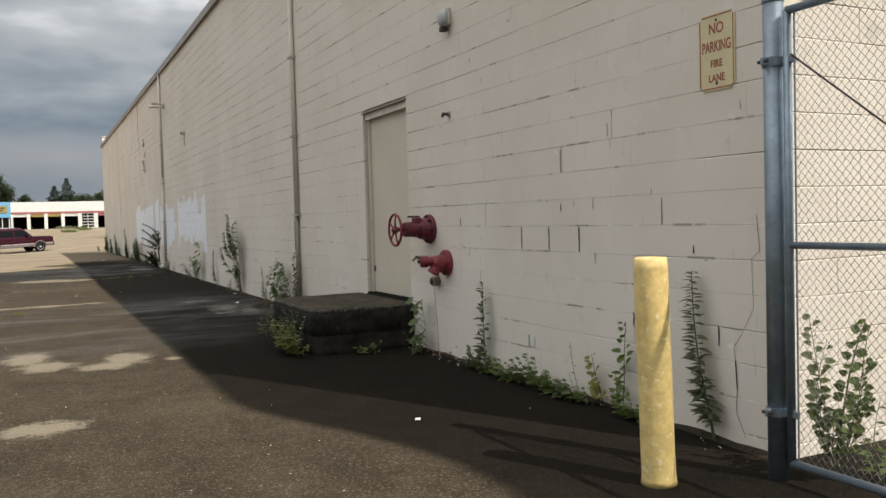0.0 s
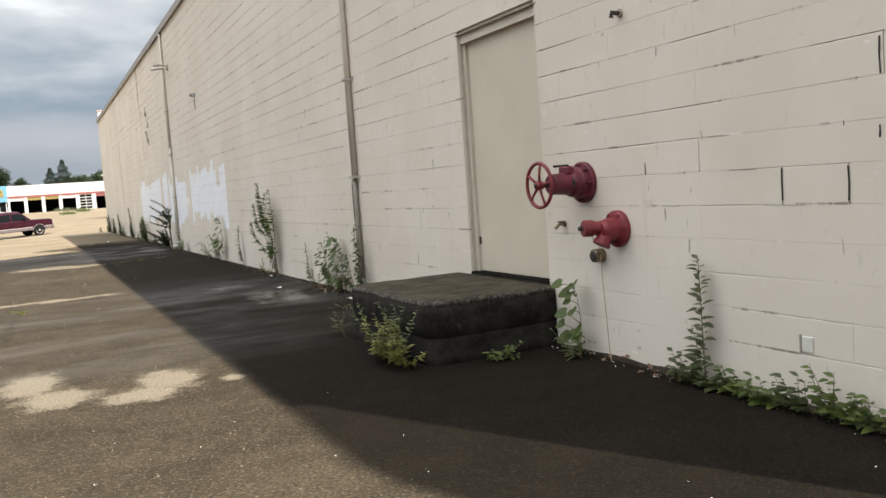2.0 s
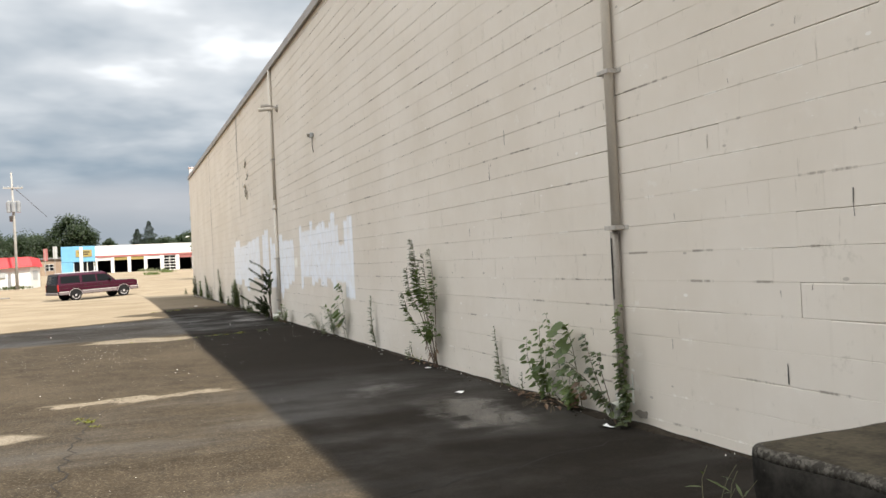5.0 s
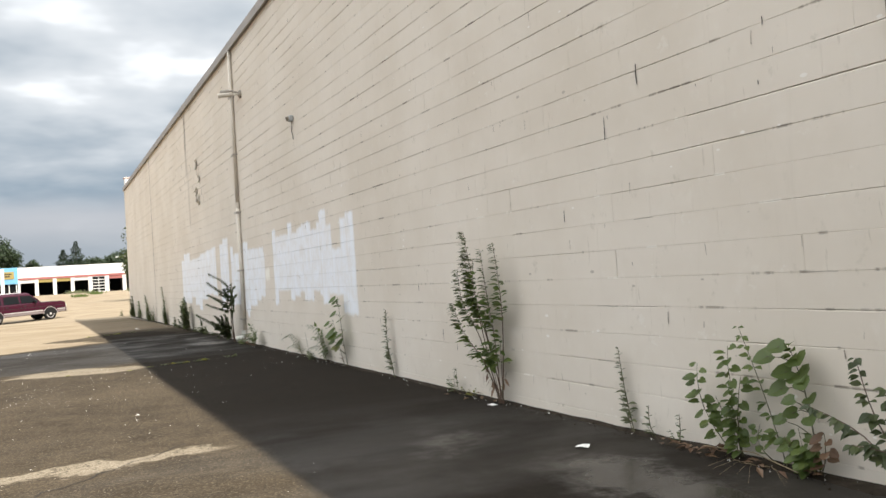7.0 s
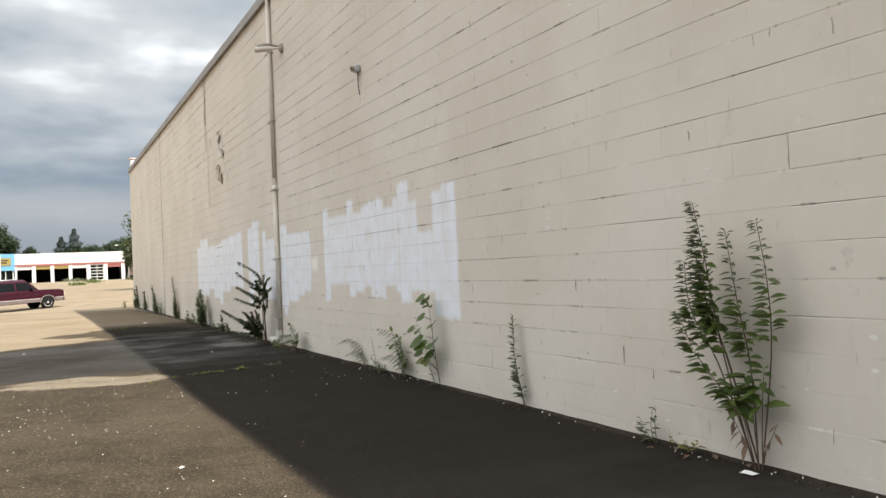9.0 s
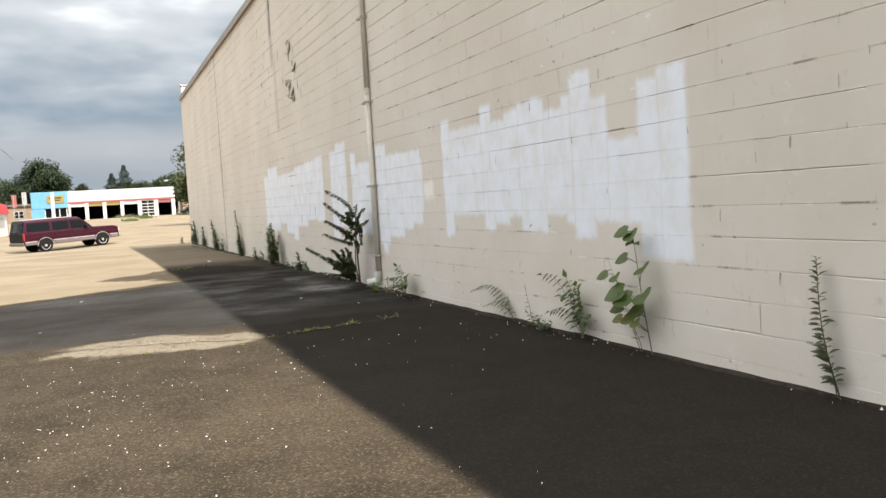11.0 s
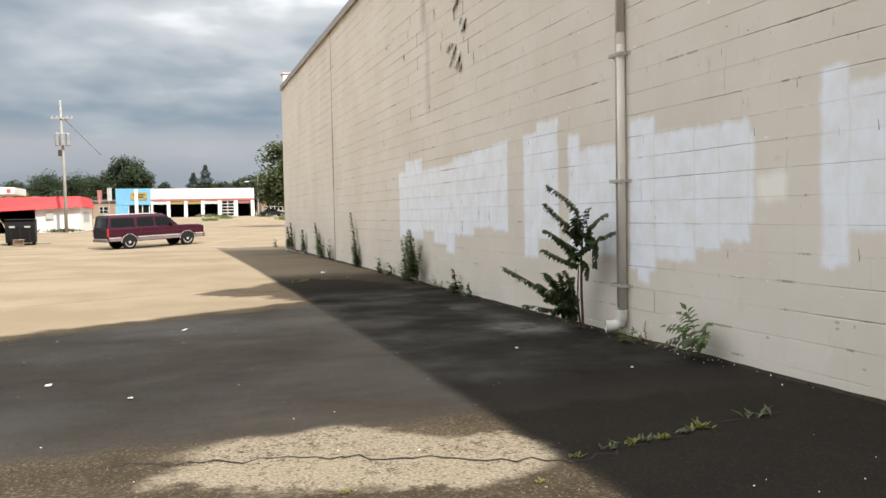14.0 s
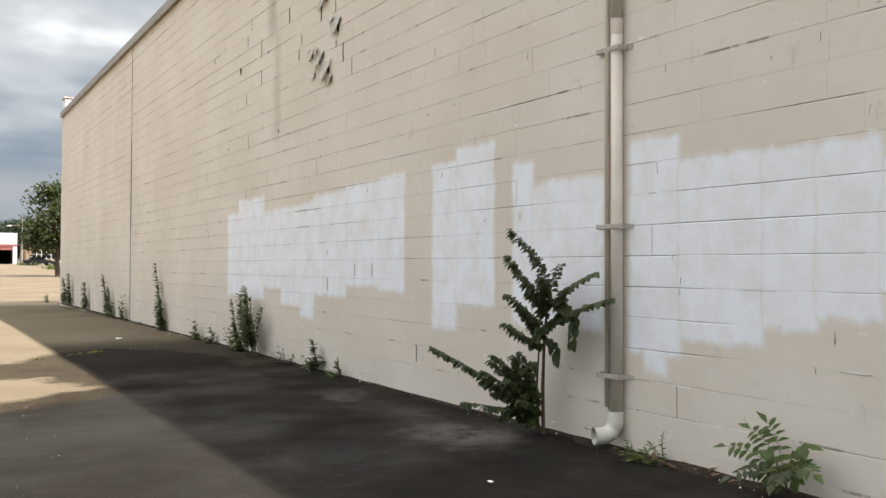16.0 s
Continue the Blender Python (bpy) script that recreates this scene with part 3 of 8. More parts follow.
def lathe(bm, axis_at, axis, profile, sides=20):
    """A turned body: (distance along the axis, radius) pairs."""
    o, d = Vector(axis_at), Vector(axis).normalized()
    a, c = frame_at(d)
    rings = []
    for s, r in profile:
        rings.append([bm.verts.new(o + d * s + (a * math.cos(k * math.tau / sides) + c * math.sin(k * math.tau / sides)) * max(r, 1e-4)) for k in range(sides)])
    for r0, r1 in zip(rings, rings[1:]):
        for k in range(sides):
            bm.faces.new((r0[k], r0[(k + 1) % sides], r1[(k + 1) % sides], r1[k]))
    bm.faces.new(list(reversed(rings[0])))
    bm.faces.new(rings[-1])
    return bm


def a_lathe(*args, **kw):
    return lathe(bmesh.new(), *args, **kw)


def torus(bm, at, axis, R, r, n=28, s=8):
    o, d = Vector(at), Vector(axis).normalized()
    a, c = frame_at(d)
    rings = []
    for i in range(n):
        u = a * math.cos(i * math.tau / n) + c * math.sin(i * math.tau / n)
        rings.append([bm.verts.new(o + u * (R + r * math.cos(k * math.tau / s)) + d * r * math.sin(k * math.tau / s)) for k in range(s)])
    for i in range(n):
        for k in range(s):
            bm.faces.new((rings[i][k], rings[(i + 1) % n][k], rings[(i + 1) % n][(k + 1) % s], rings[i][(k + 1) % s]))
    return bm


def prism(bm, outline, axis, lo, hi):
    """A closed outline in the plane across the axis ('x' or 'y'), drawn out from lo to hi."""
    def at(u, w, s):
        return (s, u, w) if axis == "x" else (u, s, w)
    a = [bm.verts.new(at(u, w, lo)) for u, w in outline]
    c = [bm.verts.new(at(u, w, hi)) for u, w in outline]
    n = len(outline)
    for i in range(n):
        bm.faces.new((a[i], a[(i + 1) % n], c[(i + 1) % n], c[i]))
    bm.faces.new(list(reversed(a)))
    bm.faces.new(c)
    bmesh.ops.recalc_face_normals(bm, faces=bm.faces)
    return bm


# ---- the large structure ----
Y_NEAR, Y_FAR, TOP = 4.92, 54.0, 6.10
DOOR = (9.93, 11.235, 0.49, 2.69)
CONTROL = (14.13, 28.74, 43.6)


def ground_height(x, y):
    """The lot falls a little beyond the building and climbs to the street."""
    def ease(a, b, v):
        u = min(max((v - a) / (b - a), 0), 1)
        return u * u * (3 - 2 * u)
    hollow = 0.28 * math.exp(-((x + 4.0) / 4.0) ** 2 / 2 - ((y - 69.0) / 3.5) ** 2 / 2)
    return -hollow - 0.14 * ease(40, 62, y) + 0.14 * ease(78, 108, y) + 1.4 * ease(118, 190, y) + 1.5 * ease(200, 420, y)


def build_ground():
    bm = bmesh.new()
    xs = [-2500, -900, -400, -200, -100, -60, -40, -25, -15, -12, -10, -8, -6, -4, -2, 0, 2, 4, 7, 10, 20, 40, 80, 200, 500, 2500]
    ys = [-2500, -600, -150, -40, -10, 0, 5, 10, 15, 20, 25, 30, 35, 40] + list(range(44, 100, 2)) + list(range(100, 200, 4)) + list(range(200, 440, 20)) + [600, 1000, 3000]
    grid = [[bm.verts.new((x, y, ground_height(x, y))) for x in xs] for y in ys]
    # rear panels black, putting the shaded end of the car into their colour
    for r0, r1 in zip(grid, grid[1:]):
        for i in range(len(xs) - 1):
            bm.faces.new((r0[i], r0[i + 1], r1[i + 1], r1[i]))
    tagged(link("ground", bm, M_ASPHALT, smooth=True), "worn brown asphalt lot, pale patches, soaked band and painted wall shade", "ground", kind="structure")


build_ground()


def build_shell():
    """The block building: masonry backing behind the blocks, roof and far walls."""
    bx = WALL_X + 0.03
    bm = bmesh.new()
    y0, y1, z0, z1 = DOOR
    box(bm, bx, bx + 0.2, Y_NEAR + 0.04, y0, -0.2, TOP)
    box(bm, bx, bx + 0.2, y1, Y_FAR, -0.2, TOP)
    box(bm, bx, bx + 0.2, y0, y1, z1, TOP)
    box(bm, bx, bx + 0.2, y0, y1, -0.2, z0)
    west = tagged(link("wall_west", bm, M_MORTAR), "long beige painted concrete block wall with white paint patches", "wall", kind="structure")
    bm = a_box(bx + 0.2, 34.0, Y_NEAR + 0.03, Y_NEAR + 0.23, -0.2, TOP)
    south = tagged(link("wall_south", bm, M_MORTAR), "sunlit beige painted concrete block end wall", "wall", kind="structure")
    tagged(link("wall_north", a_box(bx + 0.2, 34.0, Y_FAR - 0.2, Y_FAR, -0.3, TOP), M_WALL), "beige painted block end wall", "wall", kind="structure")
    tagged(link("wall_east", a_box(33.8, 34.0, Y_NEAR + 0.23, Y_FAR - 0.2, -0.2, TOP), M_WALL), "beige painted block back wall", "wall", kind="structure")
    tagged(link("roof", a_box(bx + 0.2, 33.8, Y_NEAR + 0.23, Y_FAR - 0.2, TOP - 0.7, TOP - 0.45), M_ROOFGREY), "flat grey roof behind the parapet", "roof", kind="structure")
    # metal coping in lengths
    cop = tagged(new("coping"), "weathered grey metal coping along the parapet", "coping", kind="structure")
    y = Y_NEAR - 0.05
    rng = random.Random(4)
    while y < Y_FAR:
        e = min(y + 3.05, Y_FAR + 0.05)
        d = rng.uniform(-0.004, 0.004)
        bm = a_box(WALL_X - 0.055 + d, WALL_X + 0.30, y, e - 0.006, TOP - 0.01, TOP + 0.17, bevel=0.008)
        box(bm, WALL_X - 0.075 + d, WALL_X - 0.05 + d, y, e - 0.006, TOP - 0.03, TOP + 0.0)
        part("coping_length", bm, M_COPING, cop)
        y = e
    x = WALL_X + 0.31
    while x < 30:
        part("coping_length", a_box(x, x + 3.04, Y_NEAR - 0.055, Y_NEAR + 0.3, TOP - 0.01, TOP + 0.17, bevel=0.008), M_COPING, cop)
        x += 3.05
    pier = tagged(link("parapet_pier", a_box(WALL_X + 0.02, WALL_X + 0.42, Y_FAR - 0.46, Y_FAR - 0.02, TOP + 0.165, TOP + 0.55, bevel=0.015), M_WHITE),
                  "short pale pier on the parapet corner", "pier", kind="structure")
    part("pier_cap", a_box(WALL_X - 0.02, WALL_X + 0.46, Y_FAR - 0.5, Y_FAR + 0.02, TOP + 0.555, TOP + 0.60, bevel=0.01), M_CAP, pier)
    return west, south


WEST, SOUTH = build_shell()


def build_door():
    y0, y1, z0, z1 = DOOR
    d = tagged(new("door_1"), "closed flush beige steel door in a painted frame", "door", kind="structure")
    bm = bmesh.new()
    box(bm, WALL_X + 0.085, WALL_X + 0.13, y0 + 0.048, y1 - 0.048, z0 + 0.012, z1 - 0.06, bevel=0.003)
    part("door_leaf", bm, M_DOOR, d)
    for a, c in ((y0 + 0.002, y0 + 0.045), (y1 - 0.045, y1 - 0.002)):
        bm = a_box(WALL_X + 0.055, WALL_X + 0.16, a, c, z0, z1 - 0.06, bevel=0.003)
        part("door_jamb", bm, M_FRAME, d)
    bm = a_box(WALL_X + 0.055, WALL_X + 0.16, y0 + 0.002, y1 - 0.002, z1 - 0.058, z1 - 0.002, bevel=0.003)
    part("door_head", bm, M_FRAME, d)
    part("lintel_angle", a_box(WALL_X - 0.006, WALL_X + 0.06, y0 - 0.03, y1 + 0.04, z1 - 0.010, z1 + 0.004, bevel=0.002), M_PIPE_OLD, d, "stained steel lintel edge")
    part("lintel_web", a_box(WALL_X + 0.028, WALL_X + 0.054, y0 + 0.003, y1 - 0.003, z1 - 0.085, z1 - 0.011), M_FRAME, d, "painted steel lintel web")
    # solid black strip that stands for the shade in the door gap
    part("threshold", a_box(WALL_X - 0.005, WALL_X + 0.15, y0, y1, z0 - 0.004, z0 + 0.009), M_GAP, d, "black strip for the shaded gap under the door")
    part("sill_kerb", a_box(WALL_X - 0.012, WALL_X + 0.15, y0, y1, z0 - 0.09, z0 - 0.005, bevel=0.004), M_CONCRETE, d, "dark concrete sill")
    part("door_closer_stub", a_box(WALL_X + 0.07, WALL_X + 0.085, y1 - 0.075, y1 - 0.06, z0 + 0.26, z0 + 0.33), M_IRON, d, "small dark latch plate")


build_door()


def rounded_plan(x0, x1, y0, y1, near, far, n=7):
    """Outline of the step in plan: the two outer corners rounded, the wall side square."""
    pts = [(x1, y0)]
    for k in range(n):
        a = math.pi / 2 * k / (n - 1)
        pts.append((x0 + near * (1 - math.sin(a)), y0 + near * (1 - math.cos(a))))
    for k in range(n):
        a = math.pi / 2 * k / (n - 1)
        pts.append((x0 + far * (1 - math.cos(a)), y1 - far * (1 - math.sin(a))))
    return pts + [(x1, y1)]


def layered(outlines, rough=0.0, seed=0.0):
    """A closed body through outlines at rising heights, its sides finely cut and roughened."""
    bm = bmesh.new()
    rings = []
    first = outlines[0][0]
    counts = [max(1, int(math.hypot(q[0] - p[0], q[1] - p[1]) / 0.07)) for p, q in zip(first, first[1:] + first[:1])]
    for pts, z in outlines:
        ring = []
        for (xa, ya), (xb, yb), cuts in zip(pts, pts[1:] + pts[:1], counts):
            for k in range(cuts):
                p = Vector((xa + (xb - xa) * k / cuts, ya + (yb - ya) * k / cuts, z))
                if p.x < 1.05:
                    p += Vector((noise.noise(p * 4.0 + Vector((seed, 0, 0))), noise.noise(p * 4.3 + Vector((0, seed, 5))), 0.6 * noise.noise(p * 3.1 + Vector((3, seed, 0))))) * rough
                    p += Vector((noise.noise(p * 19.0), noise.noise(p * 17.0 + Vector((2, 2, 2))), 0.5 * noise.noise(p * 15.0))) * rough * 0.3
                ring.append(bm.verts.new(p))
        rings.append(ring)
    m = len(rings[0])
    for a, c in zip(rings, rings[1:]):
        for k in range(m):
            bm.faces.new((a[k], a[(k + 1) % m], c[(k + 1) % m], c[k]))
    bm.faces.new(list(reversed(rings[0])))
    bm.faces.new(rings[-1])
    bmesh.ops.recalc_face_normals(bm, faces=bm.faces)
    return bm


def build_slab():
    s = thing("loading_step", (2.43, 9.85, 0), "dark mossy concrete loading step with a worn pale rim", "step")

    base = rounded_plan(0.0, 1.118, 0.0, 1.70, 0.16, 0.10)

    def ring(d):
        return [(x + (d if x < 0.3 else 0), y + (d if y < 0.3 else -d if y > 1.4 else 0)) for x, y in base]
    part("footing", layered([(ring(-0.03), -0.02), (ring(-0.006), 0.05), (ring(0.004), 0.12), (ring(0.008), 0.185), (ring(0.012), 0.196)], 0.016, 1.0), M_CONCRETE, s, "black concrete footing", smooth=True)
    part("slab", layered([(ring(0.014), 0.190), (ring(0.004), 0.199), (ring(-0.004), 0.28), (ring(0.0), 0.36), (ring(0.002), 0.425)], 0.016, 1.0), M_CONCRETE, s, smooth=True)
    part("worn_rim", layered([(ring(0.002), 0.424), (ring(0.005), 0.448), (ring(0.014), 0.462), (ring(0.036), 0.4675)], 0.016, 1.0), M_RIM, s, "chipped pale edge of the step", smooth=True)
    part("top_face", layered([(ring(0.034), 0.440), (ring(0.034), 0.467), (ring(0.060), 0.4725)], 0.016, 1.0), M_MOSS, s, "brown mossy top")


build_slab()


# ---- things on the wall ----
def strap(parent, y0, y1, z, x_out):
    bm = a_box(-x_out - 0.004, -x_out + 0.003, y0, y1, z - 0.016, z + 0.016, bevel=0.002)
    for y in (y0, y1):
        s = 1 if y == y1 else -1
        box(bm, -x_out, -0.001, min(y, y - s * 0.005), max(y, y - s * 0.005), z - 0.016, z + 0.016)
        box(bm, -0.006, -0.001, min(y, y + s * 0.05), max(y, y + s * 0.05), z - 0.016, z + 0.016)
    for k in range(5):
        yy = y0 + (y1 - y0) * (k + 0.5) / 5
        box(bm, -x_out - 0.006, -x_out - 0.003, yy - 0.006, yy + 0.006, z - 0.006, z + 0.006)
    part("strap", bm, M_STRAP, parent, "perforated pipe strap")


def downspout_far():
    d = thing("downspout", (WALL_X, 28.62, 0), "beige painted downspout beside a thin conduit, elbow at its foot", "downspout", "pipes on the wall")
    bm = a_tube([(-0.042, 0, 0.17), (-0.042, 0, 2.86)], 0.040, 18)
    part("lower_pipe", bm, M_PIPE, d, smooth=True)
    part("upper_pipe", a_tube([(-0.042, 0, 2.78), (-0.042, 0, 6.08)], 0.037, 18), M_PIPE, d, smooth=True)
    part("coupling", a_lathe((-0.042, 0, 2.80), (0, 0, 1), [(0, 0.041), (0, 0.0415), (0.1, 0.0415), (0.1, 0.038)], 18), M_PIPE, d, smooth=False)
    pts = [(-0.054, 0, 0.26)]
    for k in range(7):
        a = k / 6 * math.pi / 2
        pts.append((-0.054 - 0.085 * (1 - math.cos(a)), 0.03 * math.sin(a), 0.185 - 0.085 * math.sin(a)))
    pts.append((-0.20, 0.055, 0.098))
    bm = bmesh.new()
    tube(bm, pts, [0.053] + [0.055] * 7 + [0.06], 18, caps=False)
    tube(bm, list(reversed(pts)), [0.053] + [0.05] * 7 + [0.046], 18, caps=False)
    part("elbow", bm, M_PVC, d, "white plastic elbow with an open mouth", smooth=True)
    part("conduit", a_tube([(-0.020, 0.118, 0.27), (-0.020, 0.118, 6.08)], 0.017, 12), M_PIPE, d, "thin painted conduit", smooth=True)
    for z in (0.49, 1.497, 2.70, 3.9, 5.1):
        strap(d, -0.06, 0.155, z, 0.085)


def downspout_near():
    d = thing("broken_downspout", (WALL_X, 14.06, 0), "beige downspout broken off above a stained lower pipe", "downspout", "pipes on the wall")
    part("upper_pipe", a_tube([(-0.042, 0, 1.48), (-0.042, 0, 6.08)], 0.036, 18), M_PIPE, d, smooth=True)
    part("conduit", a_tube([(-0.019, 0.064, 1.40), (-0.019, 0.064, 6.08)], 0.017, 12), M_PIPE_OLD, d, "thin dark conduit", smooth=True)
    part("lower_pipe", a_tube([(-0.04, 0.02, 0.10), (-0.042, 0.025, 0.9), (-0.04, 0.03, 1.47)], [0.036, 0.035, 0.035], 14), M_PIPE_OLD, d, "stained lower pipe", smooth=True)
    part("split", a_box(-0.079, -0.076, 0.015, 0.033, 0.95, 1.42), M_HOLE, d, "dark split down the pipe")
    bm = bmesh.new()
    pts = [(-0.045, 0.02, 0.23), (-0.052, 0.018, 0.17), (-0.075, 0.008, 0.132), (-0.115, -0.012, 0.118), (-0.18, -0.035, 0.112)]
    tube(bm, pts, [0.046, 0.052, 0.056, 0.058, 0.063], 18, caps=False)
    tube(bm, list(reversed(pts)), [0.058, 0.053, 0.051, 0.048, 0.042], 18, caps=False)
    part("elbow", bm, M_PVC, d, "cracked pale plastic elbow", smooth=True)
    bm = a_box(-0.010, -0.006, -0.075, -0.055, 0.14, 0.38)
    for k in range(7):
        box(bm, -0.0125, -0.0095, -0.069, -0.061, 0.155 + k * 0.032, 0.163 + k * 0.032)
    part("loose_strap", bm, M_PVC, d, "loose end of pale perforated strap")
    for z in (1.50, 2.70, 3.9, 5.1):
        strap(d, -0.055, 0.098, z, 0.082)


downspout_far()
downspout_near()


def upper_valve():
    v = thing("gate_valve", (WALL_X, 9.40, 1.275), "dull red cast-iron gate valve with a spoked handwheel on the wall", "valve")
    ax = (-1, 0, 0)
    part("flange", a_lathe((0, 0, 0), ax, [(0.0, 0.150), (0.03, 0.150), (0.036, 0.142), (0.04, 0.12), (0.075, 0.115), (0.085, 0.108)], 28), M_RED, v, smooth=False)
    bm = a_lathe((0, 0, 0), ax, [(0.08, 0.108), (0.13, 0.10), (0.15, 0.085), (0.20, 0.078), (0.29, 0.074), (0.30, 0.07)], 24)
    box(bm, -0.19, -0.12, -0.055, 0.055, 0.06, 0.125, bevel=0.012)
    part("body", bm, M_RED, v, smooth=False)
    for k in range(8):
        a = k * math.tau / 8
        part("flange_bolt", a_lathe((-0.036, 0.128 * math.cos(a), 0.128 * math.sin(a)), ax, [(0, 0.014), (0.018, 0.014), (0.02, 0.008), (0.034, 0.008)], 6), M_RED, v)
    part("packing_gland", a_box(-0.165, -0.15, -0.10, 0.10, -0.028, 0.028, bevel=0.006), M_IRON, v, "dark packing gland")
    for z in (0.07, -0.07):
        part("gland_bolt", a_tube([(-0.10, 0.05, z + 0.06), (-0.23, 0.05, z + 0.06)], 0.009, 8), M_IRON, v)
    part("stem", a_tube([(-0.28, 0, 0), (-0.43, 0, 0)], 0.018, 12), M_IRON, v, smooth=True)
    bm = bmesh.new()
    torus(bm, (-0.395, 0, 0), ax, 0.158, 0.013, 36, 8)
    lathe(bm, (-0.37, 0, 0), ax, [(0, 0.03), (0.05, 0.03), (0.055, 0.022)], 14)
    for k in range(5):
        a = k * math.tau / 5 + 0.5
        c, s = math.cos(a), math.sin(a)
        tube(bm, [(-0.395, 0.02 * c, 0.02 * s), (-0.40, 0.09 * c, 0.09 * s), (-0.395, 0.158 * c, 0.158 * s)], [0.012, 0.009, 0.011], 6)
    part("handwheel", bm, M_RED_BRIGHT, v, smooth=True)


def lower_valve():
    v = thing("hose_inlet", (WALL_X, 9.03, 0.940), "red fire hose inlet with a wall flange", "hose inlet")
    ax = (-1, 0, 0)
    part("flange", a_lathe((0, 0, 0), ax, [(0.0, 0.128), (0.03, 0.128), (0.04, 0.115), (0.05, 0.085)], 26), M_RED_BRIGHT, v)
    bm = a_lathe((0, 0, 0), ax, [(0.045, 0.085), (0.10, 0.078), (0.14, 0.07), (0.17, 0.055)], 20)
    lathe(bm, (-0.12, -0.01, -0.03), (-0.5, 0.1, -0.85), [(0, 0.05), (0.06, 0.055), (0.062, 0.062), (0.085, 0.062), (0.087, 0.04)], 16)
    part("body", bm, M_RED_BRIGHT, v)
    bm = a_lathe((-0.13, 0.01, 0.015), (-0.95, 0.3, 0.03), [(0, 0.05), (0.07, 0.048), (0.075, 0.058), (0.14, 0.058), (0.145, 0.052)], 18)
    part("inlet_cap", bm, M_RED_BRIGHT, v, "bright red inlet cap")
    part("cap_stud", a_lathe((-0.26, 0.055, 0.02), (-0.95, 0.3, 0.03), [(0, 0.016), (0.035, 0.016), (0.04, 0.01)], 8), M_IRON, v)
    for k in range(6):
        a = k * math.tau / 6
        part("flange_bolt", a_lathe((-0.035, 0.105 * math.cos(a), 0.105 * math.sin(a)), ax, [(0, 0.012), (0.016, 0.012)], 6), M_RED, v)


def small_fittings():
    s = thing("hose_spigot", (WALL_X, 9.68, 0.965), "small tarnished hose spigot on the wall", "spigot")
    part("escutcheon", a_lathe((0, 0, 0), (-1, 0, 0), [(0, 0.026), (0.008, 0.024)], 12), M_BRASS, s)
    part("spout", a_tube([(0, 0, 0), (-0.05, 0, 0), (-0.085, 0.005, -0.03)], [0.012, 0.014, 0.013], 8), M_BRASS, s)
    part("tap", a_box(-0.05, -0.03, -0.025, 0.025, 0.012, 0.024, bevel=0.003), M_IRON, s)
    d = thing("drain_outlet", (WALL_X, 9.235, 0.745), "dull metal capped drain outlet on the wall", "drain outlet")
    part("sleeve", a_lathe((0, 0, 0), (-1, 0, 0), [(0, 0.05), (0.075, 0.048), (0.08, 0.04)], 18), M_BRASS, d)
    part("plug", a_lathe((-0.075, 0, 0), (-1, 0, 0), [(0, 0.037), (0.012, 0.034), (0.016, 0.02)], 14), M_IRON, d)
    st = thing("pipe_stub", (WALL_X, 8.90, 2.39), "short dark pipe stub on the wall", "pipe stub")
    part("collar", a_lathe((0, 0, 0), (-1, 0, 0), [(0, 0.03), (0.012, 0.028)], 12), M_PIPE_OLD, st)
    part("nipple", a_tube([(0, 0, 0), (-0.07, 0, 0), (-0.075, 0, -0.03)], [0.015, 0.017, 0.017], 8), M_IRON, st)
    b = thing("alarm_bell", (WALL_X, 8.86, 3.30), "small weathered wall alarm bell", "alarm bell")
    part("back_box", a_box(-0.05, 0, -0.05, 0.05, -0.06, 0.10, bevel=0.008), M_PIPE, b)
    part("gong", a_lathe((-0.05, 0, 0.0), (-1, 0, 0), [(0, 0.085), (0.02, 0.083), (0.045, 0.06), (0.055, 0.02)], 22), M_GREYBOX, b, smooth=True)
    part("hood", a_box(-0.09, -0.02, -0.035, 0.035, -0.125, -0.08, bevel=0.006), M_IRON, b)
    c = thing("hanging_cord", (WALL_X, 9.06, 0), "thin grey cord hanging down the wall", "cord")
    part("cord", a_tube([(-0.13, 0.03, 0.92), (-0.115, 0.035, 0.6), (-0.10, 0.03, 0.3), (-0.09, 0.03, 0.1), (-0.10, 0.0, 0.006)], 0.0028, 5), M_STRAW, c)
    f = thing("flood_lamp", (WALL_X, 27.95, 5.02), "unlit twin-arm flood lamp bracket high on the wall", "lamp")
    part("plate", a_lathe((0, 0, 0), (-1, 0, 0), [(0, 0.085), (0.02, 0.08), (0.05, 0.05)], 16), M_PIPE_OLD, f)
    part("arm", a_tube([(-0.03, 0, 0.02), (-0.16, 0.15, 0.09), (-0.22, 0.3, 0.1)], 0.02, 8), M_PIPE_OLD, f)
    part("lamp_holder", a_lathe((-0.18, 0.22, 0.095), (-0.35, 0.9, 0.1), [(0, 0.03), (0.05, 0.045), (0.26, 0.05), (0.27, 0.03)], 12), M_PIPE_OLD, f)
    part("arm", a_tube([(-0.03, 0, 0.0), (-0.12, 0.05, 0.0), (-0.22, 0.09, -0.01)], 0.02, 8), M_PIPE, f)
    part("lamp_holder", a_lathe((-0.15, 0.07, 0.0), (-0.9, 0.35, -0.05), [(0, 0.03), (0.05, 0.045), (0.28, 0.05), (0.29, 0.03)], 12), M_PIPE, f)
    w = thing("small_sensor", (WALL_X, 24.38, 3.82), "small grey wall sensor with a loose wire", "sensor")
    part("case", a_box(-0.07, 0, -0.06, 0.06, -0.04, 0.05, bevel=0.012), M_GREYBOX, w)
